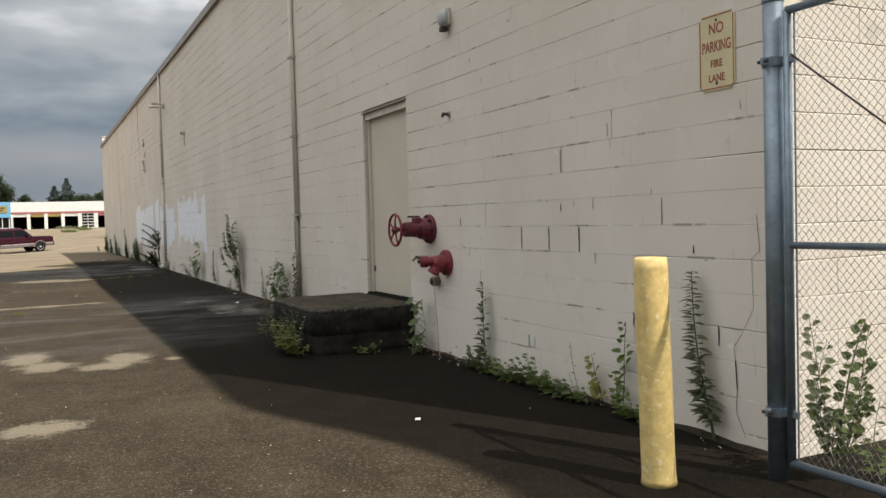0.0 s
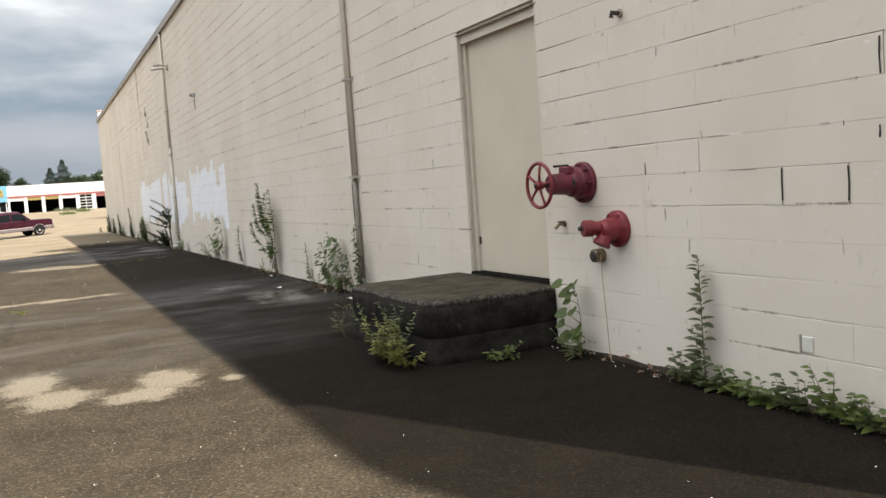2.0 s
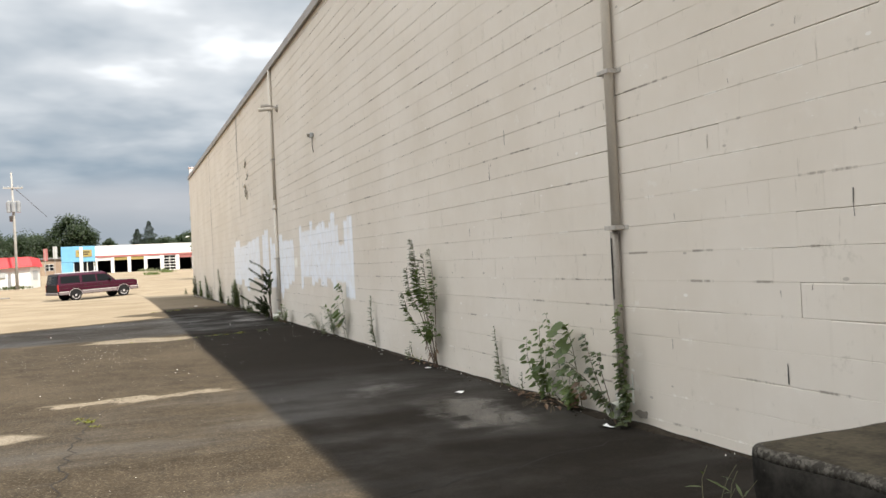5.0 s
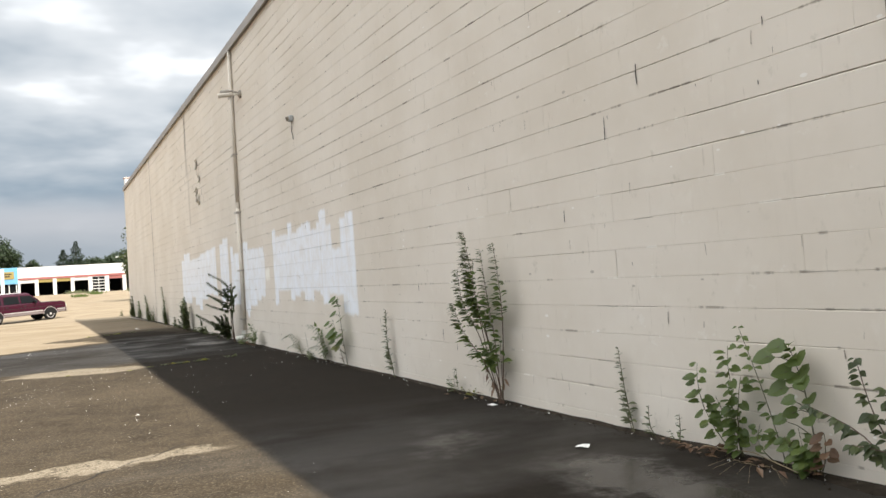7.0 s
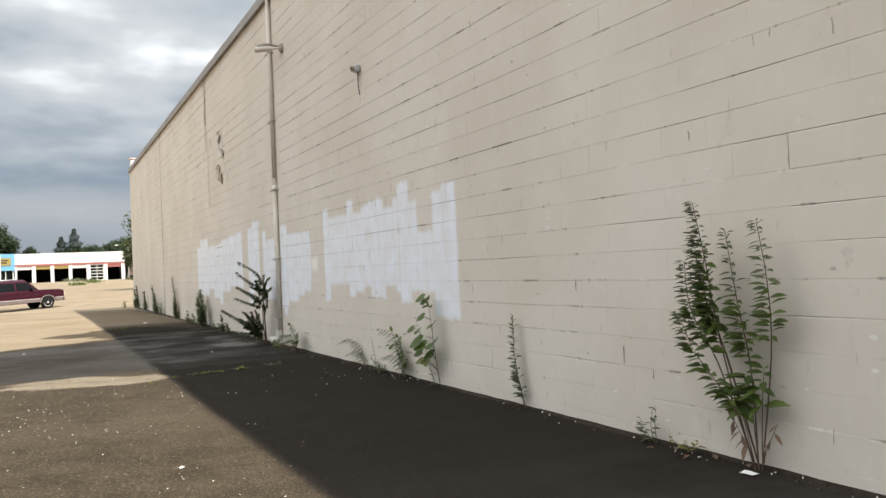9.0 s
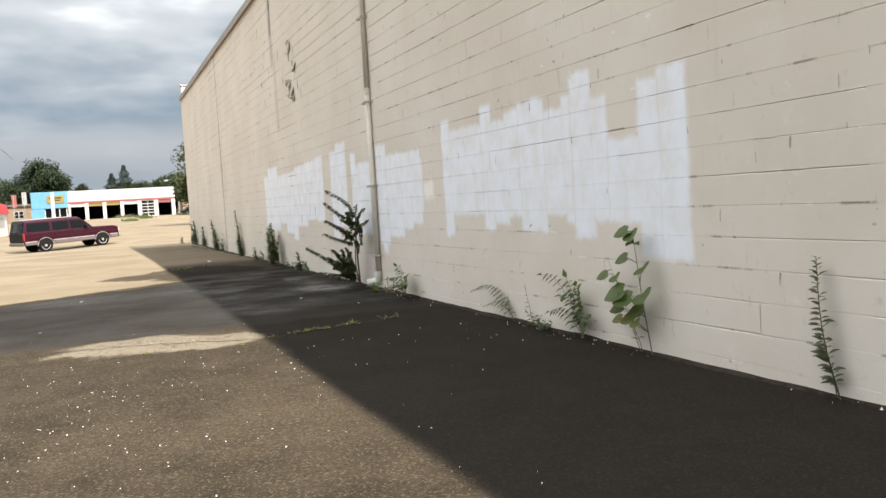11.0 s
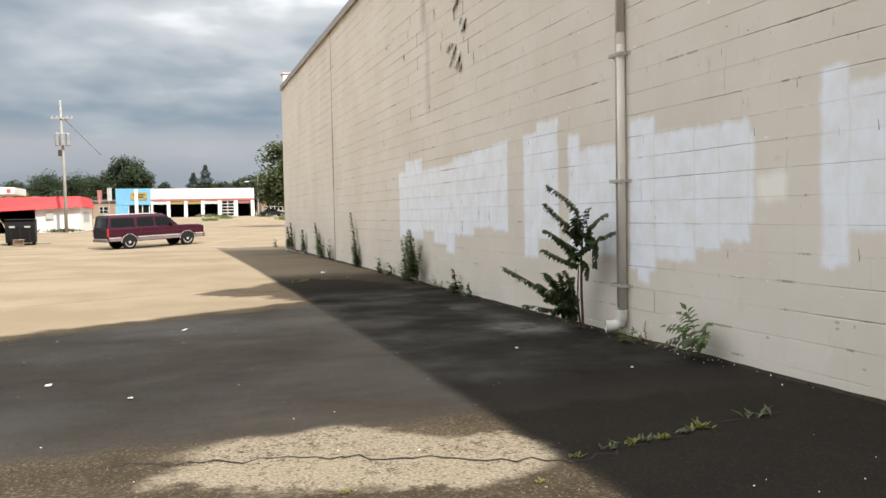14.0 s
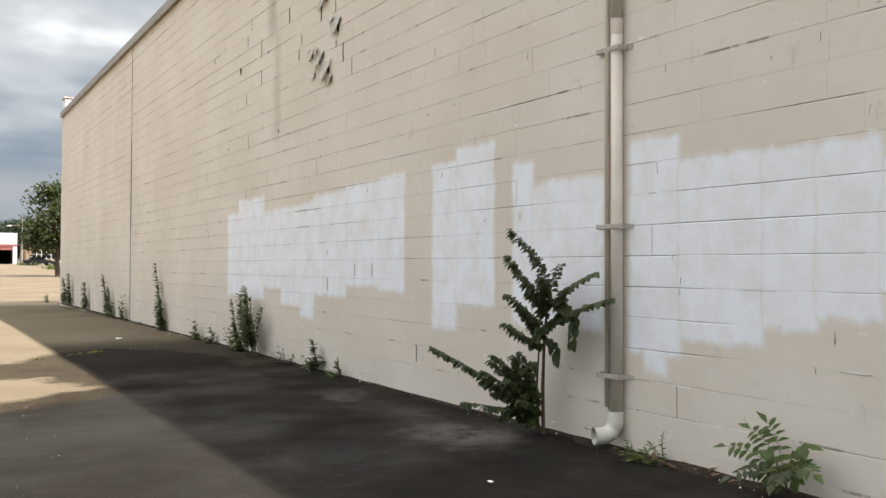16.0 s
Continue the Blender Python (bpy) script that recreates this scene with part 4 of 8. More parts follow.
    part("hood", a_lathe((-0.06, 0, 0.01), (-1, 0.2, -0.2), [(0, 0.03), (0.05, 0.036), (0.055, 0.02)], 12), M_PIPE_OLD, w)
    part("wire", a_tube([(-0.02, 0, -0.03), (-0.03, -0.02, -0.2), (-0.01, -0.01, -0.33)], 0.006, 5), M_IRON, w)
    p = thing("cover_plate", (WALL_X, 7.49, 0.345), "loose white square cover plate on the wall", "cover plate")
    part("plate", a_box(-0.010, -0.002, -0.036, 0.036, -0.045, 0.04, bevel=0.003), M_PVC, p)
    part("rim", a_box(-0.014, -0.001, 0.037, 0.048, -0.052, 0.048, bevel=0.002), M_PIPE_OLD, p)


upper_valve()
lower_valve()
small_fittings()


def parking_sign():
    s = thing("parking_sign", (WALL_X - 0.004, 5.40, 2.32), "faded yellow metal no-parking sign with red lettering", "sign")
    hw, hh = 0.142, 0.225
    bm = a_box(-0.004, 0, -hw, hw, -hh, hh)
    edges = [e for e in bm.edges if abs(e.verts[0].co.x - e.verts[1].co.x) > 0.003]
    bmesh.ops.bevel(bm, geom=edges, offset=0.025, segments=4, affect="EDGES")
    part("plate", bm, M_SIGN, s)
    bm = bmesh.new()
    i, w = 0.012, 0.007
    for a in (-1, 1):
        box(bm, -0.0052, -0.0042, a * (hw - i) - w / 2, a * (hw - i) + w / 2, -hh + i + 0.014, hh - i - 0.014)
        box(bm, -0.0052, -0.0042, -hw + i + 0.014, hw - i - 0.014, a * (hh - i) - w / 2, a * (hh - i) + w / 2)
    part("border", bm, M_SIGN_RED, s)
    for text, z, size, wide in (("NO", 0.135, 0.088, 0.85), ("PARKING", 0.03, 0.088, 0.62), ("FIRE", -0.07, 0.062, 0.85), ("LANE", -0.155, 0.062, 0.85)):
        cu = bpy.data.curves.new("lettering", "FONT")
        cu.body, cu.size, cu.align_x, cu.align_y, cu.extrude, cu.offset = text, size, "CENTER", "CENTER", 0.0005, 0.0012
        ob = new("lettering_source", cu)
        me = bpy.data.meshes.new_from_object(ob.evaluated_get(bpy.context.evaluated_depsgraph_get()))
        bpy.data.objects.remove(ob)
        me.transform(Matrix(((0, 0, -1, -0.0052), (-wide, 0, 0, 0), (0, 1, 0, z), (0, 0, 0, 1))))
        me.materials.clear()
        me.materials.append(M_SIGN_RED)
        o = new("lettering", me)
        o.parent = s
    for z in (hh - 0.04, -hh + 0.04):
        part("bolt", a_lathe((-0.004, 0, z), (-1, 0, 0), [(0, 0.009), (0.005, 0.007)], 8), M_IRON, s)


parking_sign()


def peeling_paint():
    """Curled flakes in the old paint below the coping, each with its shade as a dark patch."""
    rng = random.Random(21)
    spots = [(33.45, 4.42, 0.20), (33.59, 4.54, 0.09), (33.55, 4.33, 0.10), (33.13, 3.98, 0.17), (33.25, 4.08, 0.09), (33.41, 3.53, 0.22), (33.82, 3.78, 0.12), (33.61, 3.66, 0.14), (33.28, 3.40, 0.12), (33.74, 3.53, 0.10), (33.03, 4.02, 0.07), (33.66, 3.80, 0.08), (33.5, 3.72, 0.1)]
    for y, z, r in spots:
        f = thing("paint_flake", (WALL_X - 0.003, y, z), "curled flake of beige paint peeling off the blocks", "paint flake", "peeling paint flakes")
        bm = bmesh.new()
        n = 5
        grid = []
        lift = rng.uniform(0.16, 0.32) * r
        for i in range(n):
            u = i / (n - 1)
            row = []
            for j in range(4):
                v = j / 3 - 0.5
                w = v * r * 1.5 * (0.35 + 0.75 * math.sin(0.5 + u * 2.2)) + 0.25 * r * (u - 0.5)
                curl = max(0.0, 0.5 - v) ** 2 * u
                row.append(bm.verts.new((-0.004 - lift * curl * 1.6, w + rng.uniform(-0.07, 0.07) * r, r * (0.55 - u * 1.15) + rng.uniform(-0.05, 0.05) * r)))
            grid.append(row)
        for a, c in zip(grid, grid[1:]):
            for j in range(3):
                bm.faces.new((a[j], a[j + 1], c[j + 1], c[j]))
        bmesh.ops.solidify(bm, geom=bm.faces[:], thickness=0.004)
        part("flake", bm, M_PEEL, f)
        # shadow beside the lifted edge, drawn as a flat dark patch
        bm = bmesh.new()
        ring = [bm.verts.new((-0.001, math.cos(k * math.tau / 9) * r * rng.uniform(0.10, 0.20) - 0.42 * r, math.sin(k * math.tau / 9) * r * rng.uniform(0.3, 0.55) - 0.12 * r)) for k in range(9)]
        bm.faces.new(ring)
        bmesh.ops.solidify(bm, geom=bm.faces[:], thickness=0.003)
        part("flake_shade_patch", bm, M_FLAKE_SHADE, f, "dark patch painted for the shade of the flake")
    outline = [(0.10 * math.cos(k * math.tau / 14) * rng.uniform(0.6, 1.1), 0.035 * math.sin(k * math.tau / 14) * rng.uniform(0.5, 1.2)) for k in range(14)]
    bare = link("bare_patch", prism(bmesh.new(), outline, "x", -0.0025, 0.001), M_PIPE_OLD)
    bare.location = (WALL_X - 0.002, 13.90, 0.085)
    tagged(bare, "bare grey patch where the paint has fallen off", "bare patch")
    holes = [(36.36, 4.09, 0.075), (37.62, 4.50, 0.045), (37.09, 4.59, 0.03), (34.85, 3.00, 0.04), (35.25, 4.14, 0.035), (35.47, 3.35, 0.02), (38.8, 4.6, 0.02), (35.39, 6.02, 0.06), (44.9, 4.9, 0.03), (48.5, 5.2, 0.03), (36.9, 3.0, 0.025), (26.7, 4.6, 0.02)]
    for y, z, r in holes:
        r *= 0.65
        bm = bmesh.new()
        ring = [bm.verts.new((-0.0015, math.cos(k * math.tau / 8) * r * rng.uniform(0.5, 1), math.sin(k * math.tau / 8) * r * rng.uniform(0.8, 1.3))) for k in range(8)]
        bm.faces.new(ring)
        bmesh.ops.solidify(bm, geom=bm.faces[:], thickness=0.003)
        h = link("wall_hole", bm, M_HOLE)
        h.location = (WALL_X - 0.002, y, z)
        tagged(h, "small dark hole knocked in the painted blocks", "hole", "holes in the wall")


peeling_paint()


def wall_cracks():
    """Open upright joints and settlement cracks: thin dark slits lying on the paint."""
    rng = random.Random(8)
    bm = bmesh.new()

    def slit(pts, w):
        for (y0, z0), (y1, z1) in zip(pts, pts[1:]):
            d = Vector((0, y1 - y0, z1 - z0)).normalized()
            s = Vector((0, -d.z, d.y)) * w * rng.uniform(0.3, 0.6)
            x = WALL_X - 0.0045
            vs = [bm.verts.new((x, y0 + s.y, z0 + s.z)), bm.verts.new((x, y1 + s.y, z1 + s.z)), bm.verts.new((x, y1 - s.y, z1 - s.z)), bm.verts.new((x, y0 - s.y, z0 - s.z))]
            bm.faces.new(vs)

    for y in CONTROL[2:]:
        slit([(y, -0.05), (y, 2.0), (y, 4.0), (y, TOP - 0.02)], 0.055)
    for k in range(7):
        y, z = 35.10 + rng.uniform(-0.09, 0.09), 6.05 - 0.13 * k
        slit([(y, z), (y + rng.uniform(-0.03, 0.03), z - 0.15), (y + rng.uniform(-0.03, 0.03), z - rng.uniform(0.25, 0.5))], 0.03 * rng.uniform(0.4, 1.0))
    slit([(5.12, 1.35), (5.10, 1.15), (5.16, 1.1), (5.15, 0.82), (5.24, 0.66), (5.30, 0.58), (5.29, 0.48)], 0.0035)
    slit([(5.29, 0.5), (5.28, 0.33)], 0.014)
    slit([(5.28, 0.33), (5.29, 0.2), (5.22, 0.06)], 0.0035)
    for y, z0, z1, w in ((7.62, 1.115, 1.29, 0.014), (7.216, 1.11, 1.285, 0.014), (6.812, 1.105, 1.28, 0.014), (7.03, 1.71, 1.885, 0.012), (5.42, 0.57, 0.69, 0.010), (5.62, 1.12, 1.17, 0.010), (6.2, 0.62, 0.70, 0.013), (6.45, 1.93, 2.02, 0.008), (8.72, 1.30, 1.38, 0.010), (5.9, 1.3, 1.47, 0.008),
                         (6.62, 1.02, 1.10, 0.007), (7.04, 1.41, 1.47, 0.010), (6.63, 1.42, 1.5, 0.006), (6.0, 1.5, 1.54, 0.006), (12.42, 0.5, 0.62, 0.009), (11.9, 1.45, 1.6, 0.006),
                         (16.39, 2.1, 2.27, 0.008), (16.0, 2.42, 2.56, 0.008), (19.85, 1.02, 1.08, 0.008), (19.3, 0.5, 0.62, 0.008), (16.97, 1.55, 1.64, 0.008), (14.9, 2.5, 2.55, 0.006),
                         (34.50, 4.35, 4.54, 0.022), (35.50, 4.11, 4.38, 0.018), (35.50, 3.72, 3.93, 0.022), (36.06, 4.37, 4.53, 0.018), (36.10, 3.56, 3.71, 0.018), (34.18, 3.81, 3.93, 0.024), (32.92, 3.52, 3.74, 0.02),
                         (32.70, 3.33, 3.52, 0.016), (33.12, 4.13, 4.33, 0.014), (33.52, 4.13, 4.32, 0.022), (36.52, 5.18, 5.40, 0.018), (34.10, 3.97, 4.11, 0.014), (33.10, 3.72, 3.80, 0.014), (35.90, 4.60, 4.75, 0.014),
                         (33.3, 0.95, 1.1, 0.012), (32.6, 1.12, 1.25, 0.012), (32.2, 1.12, 1.25, 0.012), (31.3, 0.32, 0.48, 0.012), (38.0, 2.6, 2.75, 0.012), (36.1, 2.2, 2.35, 0.012), (36.0, 2.9, 3.1, 0.012)):
        slit([(y, z0), (y + rng.uniform(-0.004, 0.004), (z0 + z1) / 2), (y, z1)], w)
    for k in range(16):
        y, n = rng.uniform(6, 50), rng.randrange(1, 26)
        z = BED0 + COURSE * n - 0.002
        ln = rng.uniform(0.15, 0.8)
        if DOOR[0] - 0.85 < y < DOOR[1] + 0.1 and z < 2.8:
            continue
        slit([(y, z), (y + ln / 2, z + rng.uniform(-0.002, 0.002)), (y + ln, z)], rng.uniform(0.003, 0.006))
    for k in range(24):
        y, z = rng.uniform(6, 44), rng.uniform(0.3, 5.5)
        if DOOR[0] - 0.1 < y < DOOR[1] + 0.1 and z < 2.8:
            continue
        slit([(y, z), (y + rng.uniform(-0.03, 0.05), z - rng.uniform(0.01, 0.05))], rng.uniform(0.004, 0.009))
    o = link("wall_cracks", bm, M_HOLE)
    o.parent = WEST
    tagged(o, kind="stuff")
    bm = bmesh.new()
    for k in range(420):
        y, z = rng.uniform(5.2, 46), rng.uniform(0.15, 5.8) if k % 3 else rng.uniform(0.15, 2.6)
        if DOOR[0] - 0.4 < y < DOOR[1] + 0.1 and z < 2.9:
            continue
        if k % 4:
            n = round((z - BED0) / COURSE)
            if k % 4 == 1:
                z = BED0 + COURSE * n - 0.005
            ln = rng.uniform(0.02, 0.085)
            d = rng.uniform(-0.006, 0.006)
            slit([(y, z), (y + d, z - ln * 0.5), (y + d * 1.5, z - ln)], rng.uniform(0.003, 0.008))
        else:
            n = round((z - BED0) / COURSE)
            z = BED0 + COURSE * n - 0.003
            ln = rng.uniform(0.04, 0.30)
            slit([(y, z), (y + ln * 0.3, z + rng.uniform(-0.004, 0.004)), (y + ln * 0.6, z + rng.uniform(-0.003, 0.003)), (y + ln, z)], rng.uniform(0.002, 0.0045))
    o = link("wall_scratches", bm, M_SCRATCH)
    o.parent = WEST
    tagged(o, kind="stuff")


wall_cracks()


# ---- bollard and gate ----
def bollard():
    b = thing("bollard", (2.70, 4.99, 0), "thickly painted yellow steel bollard set in asphalt", "bollard")
    bm = bmesh.new()
    prof = [(0.0, 0.092), (0.03, 0.088)] + [(0.05 + k * 0.05, 0.086) for k in range(22)] + [(1.15, 0.084), (1.155, 0.074)]
    lathe(bm, (0, 0, 0), (-0.012, 0.02, 1), prof, 28)
    for v in bm.verts:
        r = 1 + 0.035 * noise.noise(Vector((v.co.x * 9, v.co.y * 9, v.co.z * 2.6)))
        if v.co.z < 1.14:
            v.co.x *= r
            v.co.y *= r
    part("post", bm, M_YELLOW, b, smooth=True)
    part("cap", a_lathe((-0.014, 0.023, 1.150), (0, 0, 1), [(0, 0.074), (0.006, 0.07), (0.008, 0.03)], 24), M_YELLOW, b)


bollard()


def gate():
    p = thing("gate_post", (3.27, 4.74, 0), "blue-grey galvanised gate post beside the wall", "gate post")
    part("post", a_tube([(0, 0, 0), (0, 0, 2.42)], 0.05, 20), M_GALV, p, smooth=True)
    part("cap", a_lathe((0, 0, 2.42), (0, 0, 1), [(0, 0.054), (0.02, 0.054), (0.045, 0.03), (0.05, 0.01)], 18), M_GALV, p)
    for z in (2.12, 0.35):
        bm = a_lathe((0, 0, z - 0.022), (0, 0, 1), [(0, 0.052), (0, 0.057), (0.044, 0.057), (0.044, 0.052)], 18)
        box(bm, -0.012, 0.012, -0.13, -0.05, z - 0.02, z + 0.02, bevel=0.004)
        box(bm, -0.085, -0.05, -0.012, 0.012, z - 0.02, z + 0.02, bevel=0.005)
        h = part("hinge", bm, M_GALV, p)
        part("bolt", a_tube([(-0.075, -0.03, z), (-0.075, 0.03, z)], 0.009, 8), M_IRON, h)
    g = thing("chain_link_gate", (3.27, 4.655, 0), "open chain-link gate with steel tube frame and brace rod", "gate")
    L, zb, zm, zt = 2.6, 0.10, 1.20, 2.36
    for name, z in (("bottom_rail", zb), ("middle_rail", zm), ("top_rail", zt)):
        part(name, a_tube([(0, 0, z), (0, -L, z)], 0.021 if name != "middle_rail" else 0.018, 12), M_GALV, g, smooth=True)
    for y in (0, -L):
        part("stile", a_tube([(0, y, zb), (0, y, zt)], 0.021, 12), M_GALV, g, smooth=True)
    part("brace_rod", a_tube([(-0.012, -0.03, zt - 0.22), (-0.012, -L + 0.05, zb + 0.03 - 0.6 + 0.6)], 0.005, 6), M_IRON, g)
    part("tension_bar", a_box(-0.004, 0.004, -0.045, -0.04, zb, zt), M_GALV, g)
    s, r = 0.0205, 0.0015
    verts, faces = [], []

    def wire(p, q):
        d = (q - p).normalized()
        a, c = frame_at(d)
        base = len(verts)
        for o in (p, q):
            for k in range(3):
                verts.append(o + (a * math.cos(k * math.tau / 3) + c * math.sin(k * math.tau / 3)) * r)
        for k in range(3):
            faces.append((base + k, base + (k + 1) % 3, base + 3 + (k + 1) % 3, base + 3 + k))

    cols, rows = int(L / s) - 1, int((zt - zb) / (s * 1.15))
    for i in range(cols):
        pts = []
        for j in range(rows + 1):
            y = -(0.03 + s * (i + (j + i) % 2))
            pts.append(Vector((0.003 * (1 if j % 2 else -1) + 0.006, y, zb + j * s * 1.15)))
        for a, c in zip(pts, pts[1:]):
            wire(a, c)
    me = bpy.data.meshes.new("chain_link")
    me.from_pydata(verts, [], faces)
    me.materials.append(M_WIRE)
    o = new("chain_link", me)
    o.parent = g
    tagged(o, "woven chain-link wire")


gate()


# ---- plants ----
def leaf(bm, p, d, up, L, W, cup=0.15):
    """A pointed leaf of four faces, folded along its rib."""
    d = d.normalized()
    side = d.cross(up)
    if side.length < 1e-3:
        side = d.cross(Vector((1, 0, 0)))
    side.normalize()
    nrm = side.cross(d).normalized()
    b = bm.verts.new(p)
    m = bm.verts.new(p + d * L * 0.45 - nrm * W * 0.1)
    l = bm.verts.new(p + d * L * 0.4 + side * W * 0.5 + nrm * W * cup)
    r = bm.verts.new(p + d * L * 0.4 - side * W * 0.5 + nrm * W * cup)
    t = bm.verts.new(p + d * L - nrm * L * 0.12)
    for f in ((b, m, l), (b, r, m), (l, m, t), (m, r, t)):
        bm.faces.new(f)


def fine_leaf(bm, p, d, up, L, W, cup=0.16):
    """A pointed oval leaf with a rib, a rounded blade and a drooping tip."""
    d = d.normalized()
    side = d.cross(up)
    if side.length < 1e-3:
        side = d.cross(Vector((1, 0, 0)))
    side.normalize()
    nrm = side.cross(d).normalized()
    rib, left, right = [], [], []
    for u, w in ((0.0, 0.0), (0.22, 0.36), (0.45, 0.5), (0.72, 0.33), (1.0, 0.0)):
        c = p + d * L * u - nrm * L * 0.16 * u * u
        rib.append(bm.verts.new(c))
        if w:
            left.append(bm.verts.new(c + side * W * w + nrm * W * cup * w * 2))
            right.append(bm.verts.new(c - side * W * w + nrm * W * cup * w * 2))
    for edge, flip in ((left, False), (right, True)):
        quads = [(rib[0], rib[1], edge[0])] + [(rib[i + 1], rib[i + 2], edge[i + 1], edge[i]) for i in range(2)] + [(rib[3], rib[4], edge[2])]
        for q in quads:
            bm.faces.new(tuple(reversed(q)) if flip else q)


def round_leaf(bm, p, d, up, L, W):
    """A broad, heart-shaped leaf."""
    d = d.normalized()
    side = d.cross(up)
    if side.length < 1e-3:
        side = d.cross(Vector((1, 0, 0)))
    side.normalize()
    nrm = side.cross(d).normalized()
    c = bm.verts.new(p + d * L * 0.42 - nrm * L * 0.06)
    shape = ((0.08, 0.0), (-0.04, 0.28), (0.22, 0.5), (0.6, 0.42), (0.85, 0.2), (1.0, 0.0))
    left = [bm.verts.new(p + d * L * u + side * W * v + nrm * W * 0.14 * v) for u, v in shape]
    right = [left[0]] + [bm.verts.new(p + d * L * u - side * W * v + nrm * W * 0.14 * v) for u, v in shape[1:-1]] + [left[-1]]
    for a, e in zip(left, left[1:]):
        bm.faces.new((c, e, a))
    for a, e in zip(right, right[1:]):
        bm.faces.new((c, a, e))


def stem_path(rng, base, tip, bow=0.06, n=6):
    base, tip = Vector(base), Vector(tip)
    off = Vector((rng.uniform(-bow, bow * 0.3), rng.uniform(-bow, bow), 0))
    return [base.lerp(tip, k / n) + off * math.sin(math.pi * k / n) + Vector((rng.uniform(-1, 1), rng.uniform(-1, 1), 0)) * bow * 0.08 for k in range(n + 1)]


def along(pts, f):
    f = min(max(f, 0), 0.9999) * (len(pts) - 1)
    i = int(f)
    return pts[i].lerp(pts[i + 1], f - i), (pts[i + 1] - pts[i]).normalized()


def leafy_stem(plant, rng, base, tip, leaves, L, W, mat, start=0.15, kind="leaf", stem_mat=None, r=0.004, droop=0.0, taper=0.5, bow=0.06, open_out=0.68):
    pts = stem_path(rng, base, (base[0] + (tip[0] - base[0]) * 0.6, tip[1], tip[2]), bow)
    stem = part("stem", a_tube(pts, [r * (1 - 0.6 * k / (len(pts) - 1)) for k in range(len(pts))], 5), stem_mat or M_STEM, plant)
    bm = bmesh.new()
    for k in range(leaves):
        f = start + (1 - start) * (k + rng.uniform(0, 0.6)) / leaves
        p, d = along(pts, f)
        a = k * 2.4 + rng.uniform(-0.5, 0.5)
        out = Vector((-abs(math.cos(a)) * 0.8 if rng.random() < 0.8 else 0.15, math.sin(a), 0))
        way = out.normalized() * open_out + d * (1 - open_out) * 0.8 + Vector((0, 0, rng.uniform(-0.25, 0.25) - droop))
        s = (1 - taper * f) * rng.uniform(0.7, 1.2)
        q = p + way.normalized() * (L * 0.25 if kind == "round" else 0.0)
        if kind == "round":
            round_leaf(bm, q, way + Vector((0, 0, -droop)), Vector((-0.7, 0, 0.7)), L * s, W * s)
        else:
            fine_leaf(bm, q, way, Vector((-0.4, 0, 1)), L * s, W * s)
    part("leaves", bm, mat, stem)


def frond(plant, rng, base, tip, pairs, L, W, mat, sag=0.1):
    """A compound leaf: leaflets in pairs on an arching rib."""
    base, tip = Vector(base), Vector(tip)
    n = 7
    pts = [base.lerp(tip, k / n) + Vector((0, 0, sag * math.sin(math.pi * k / n))) for k in range(n + 1)]
    rib = part("stem", a_tube(pts, [0.0032 - 0.0003 * k for k in range(n + 1)], 4), M_STEM, plant)
    bm = bmesh.new()
    for k in range(pairs):
        p, d = along(pts, 0.2 + 0.78 * k / pairs)
        side = d.cross(Vector((-0.6, 0, 0.8))).normalized()
        for s in (-1, 1):
            sz = (1 - 0.35 * k / pairs) * rng.uniform(0.85, 1.15)
            fine_leaf(bm, p, side * s + d * 0.5 + Vector((0, 0, -0.25)), Vector((-0.5, 0, 1)), L * sz, W * sz)
    leaf(bm, pts[-1], pts[-1] - pts[-2], Vector((-0.5, 0, 1)), L, W)
    part("leaves", bm, mat, rib)


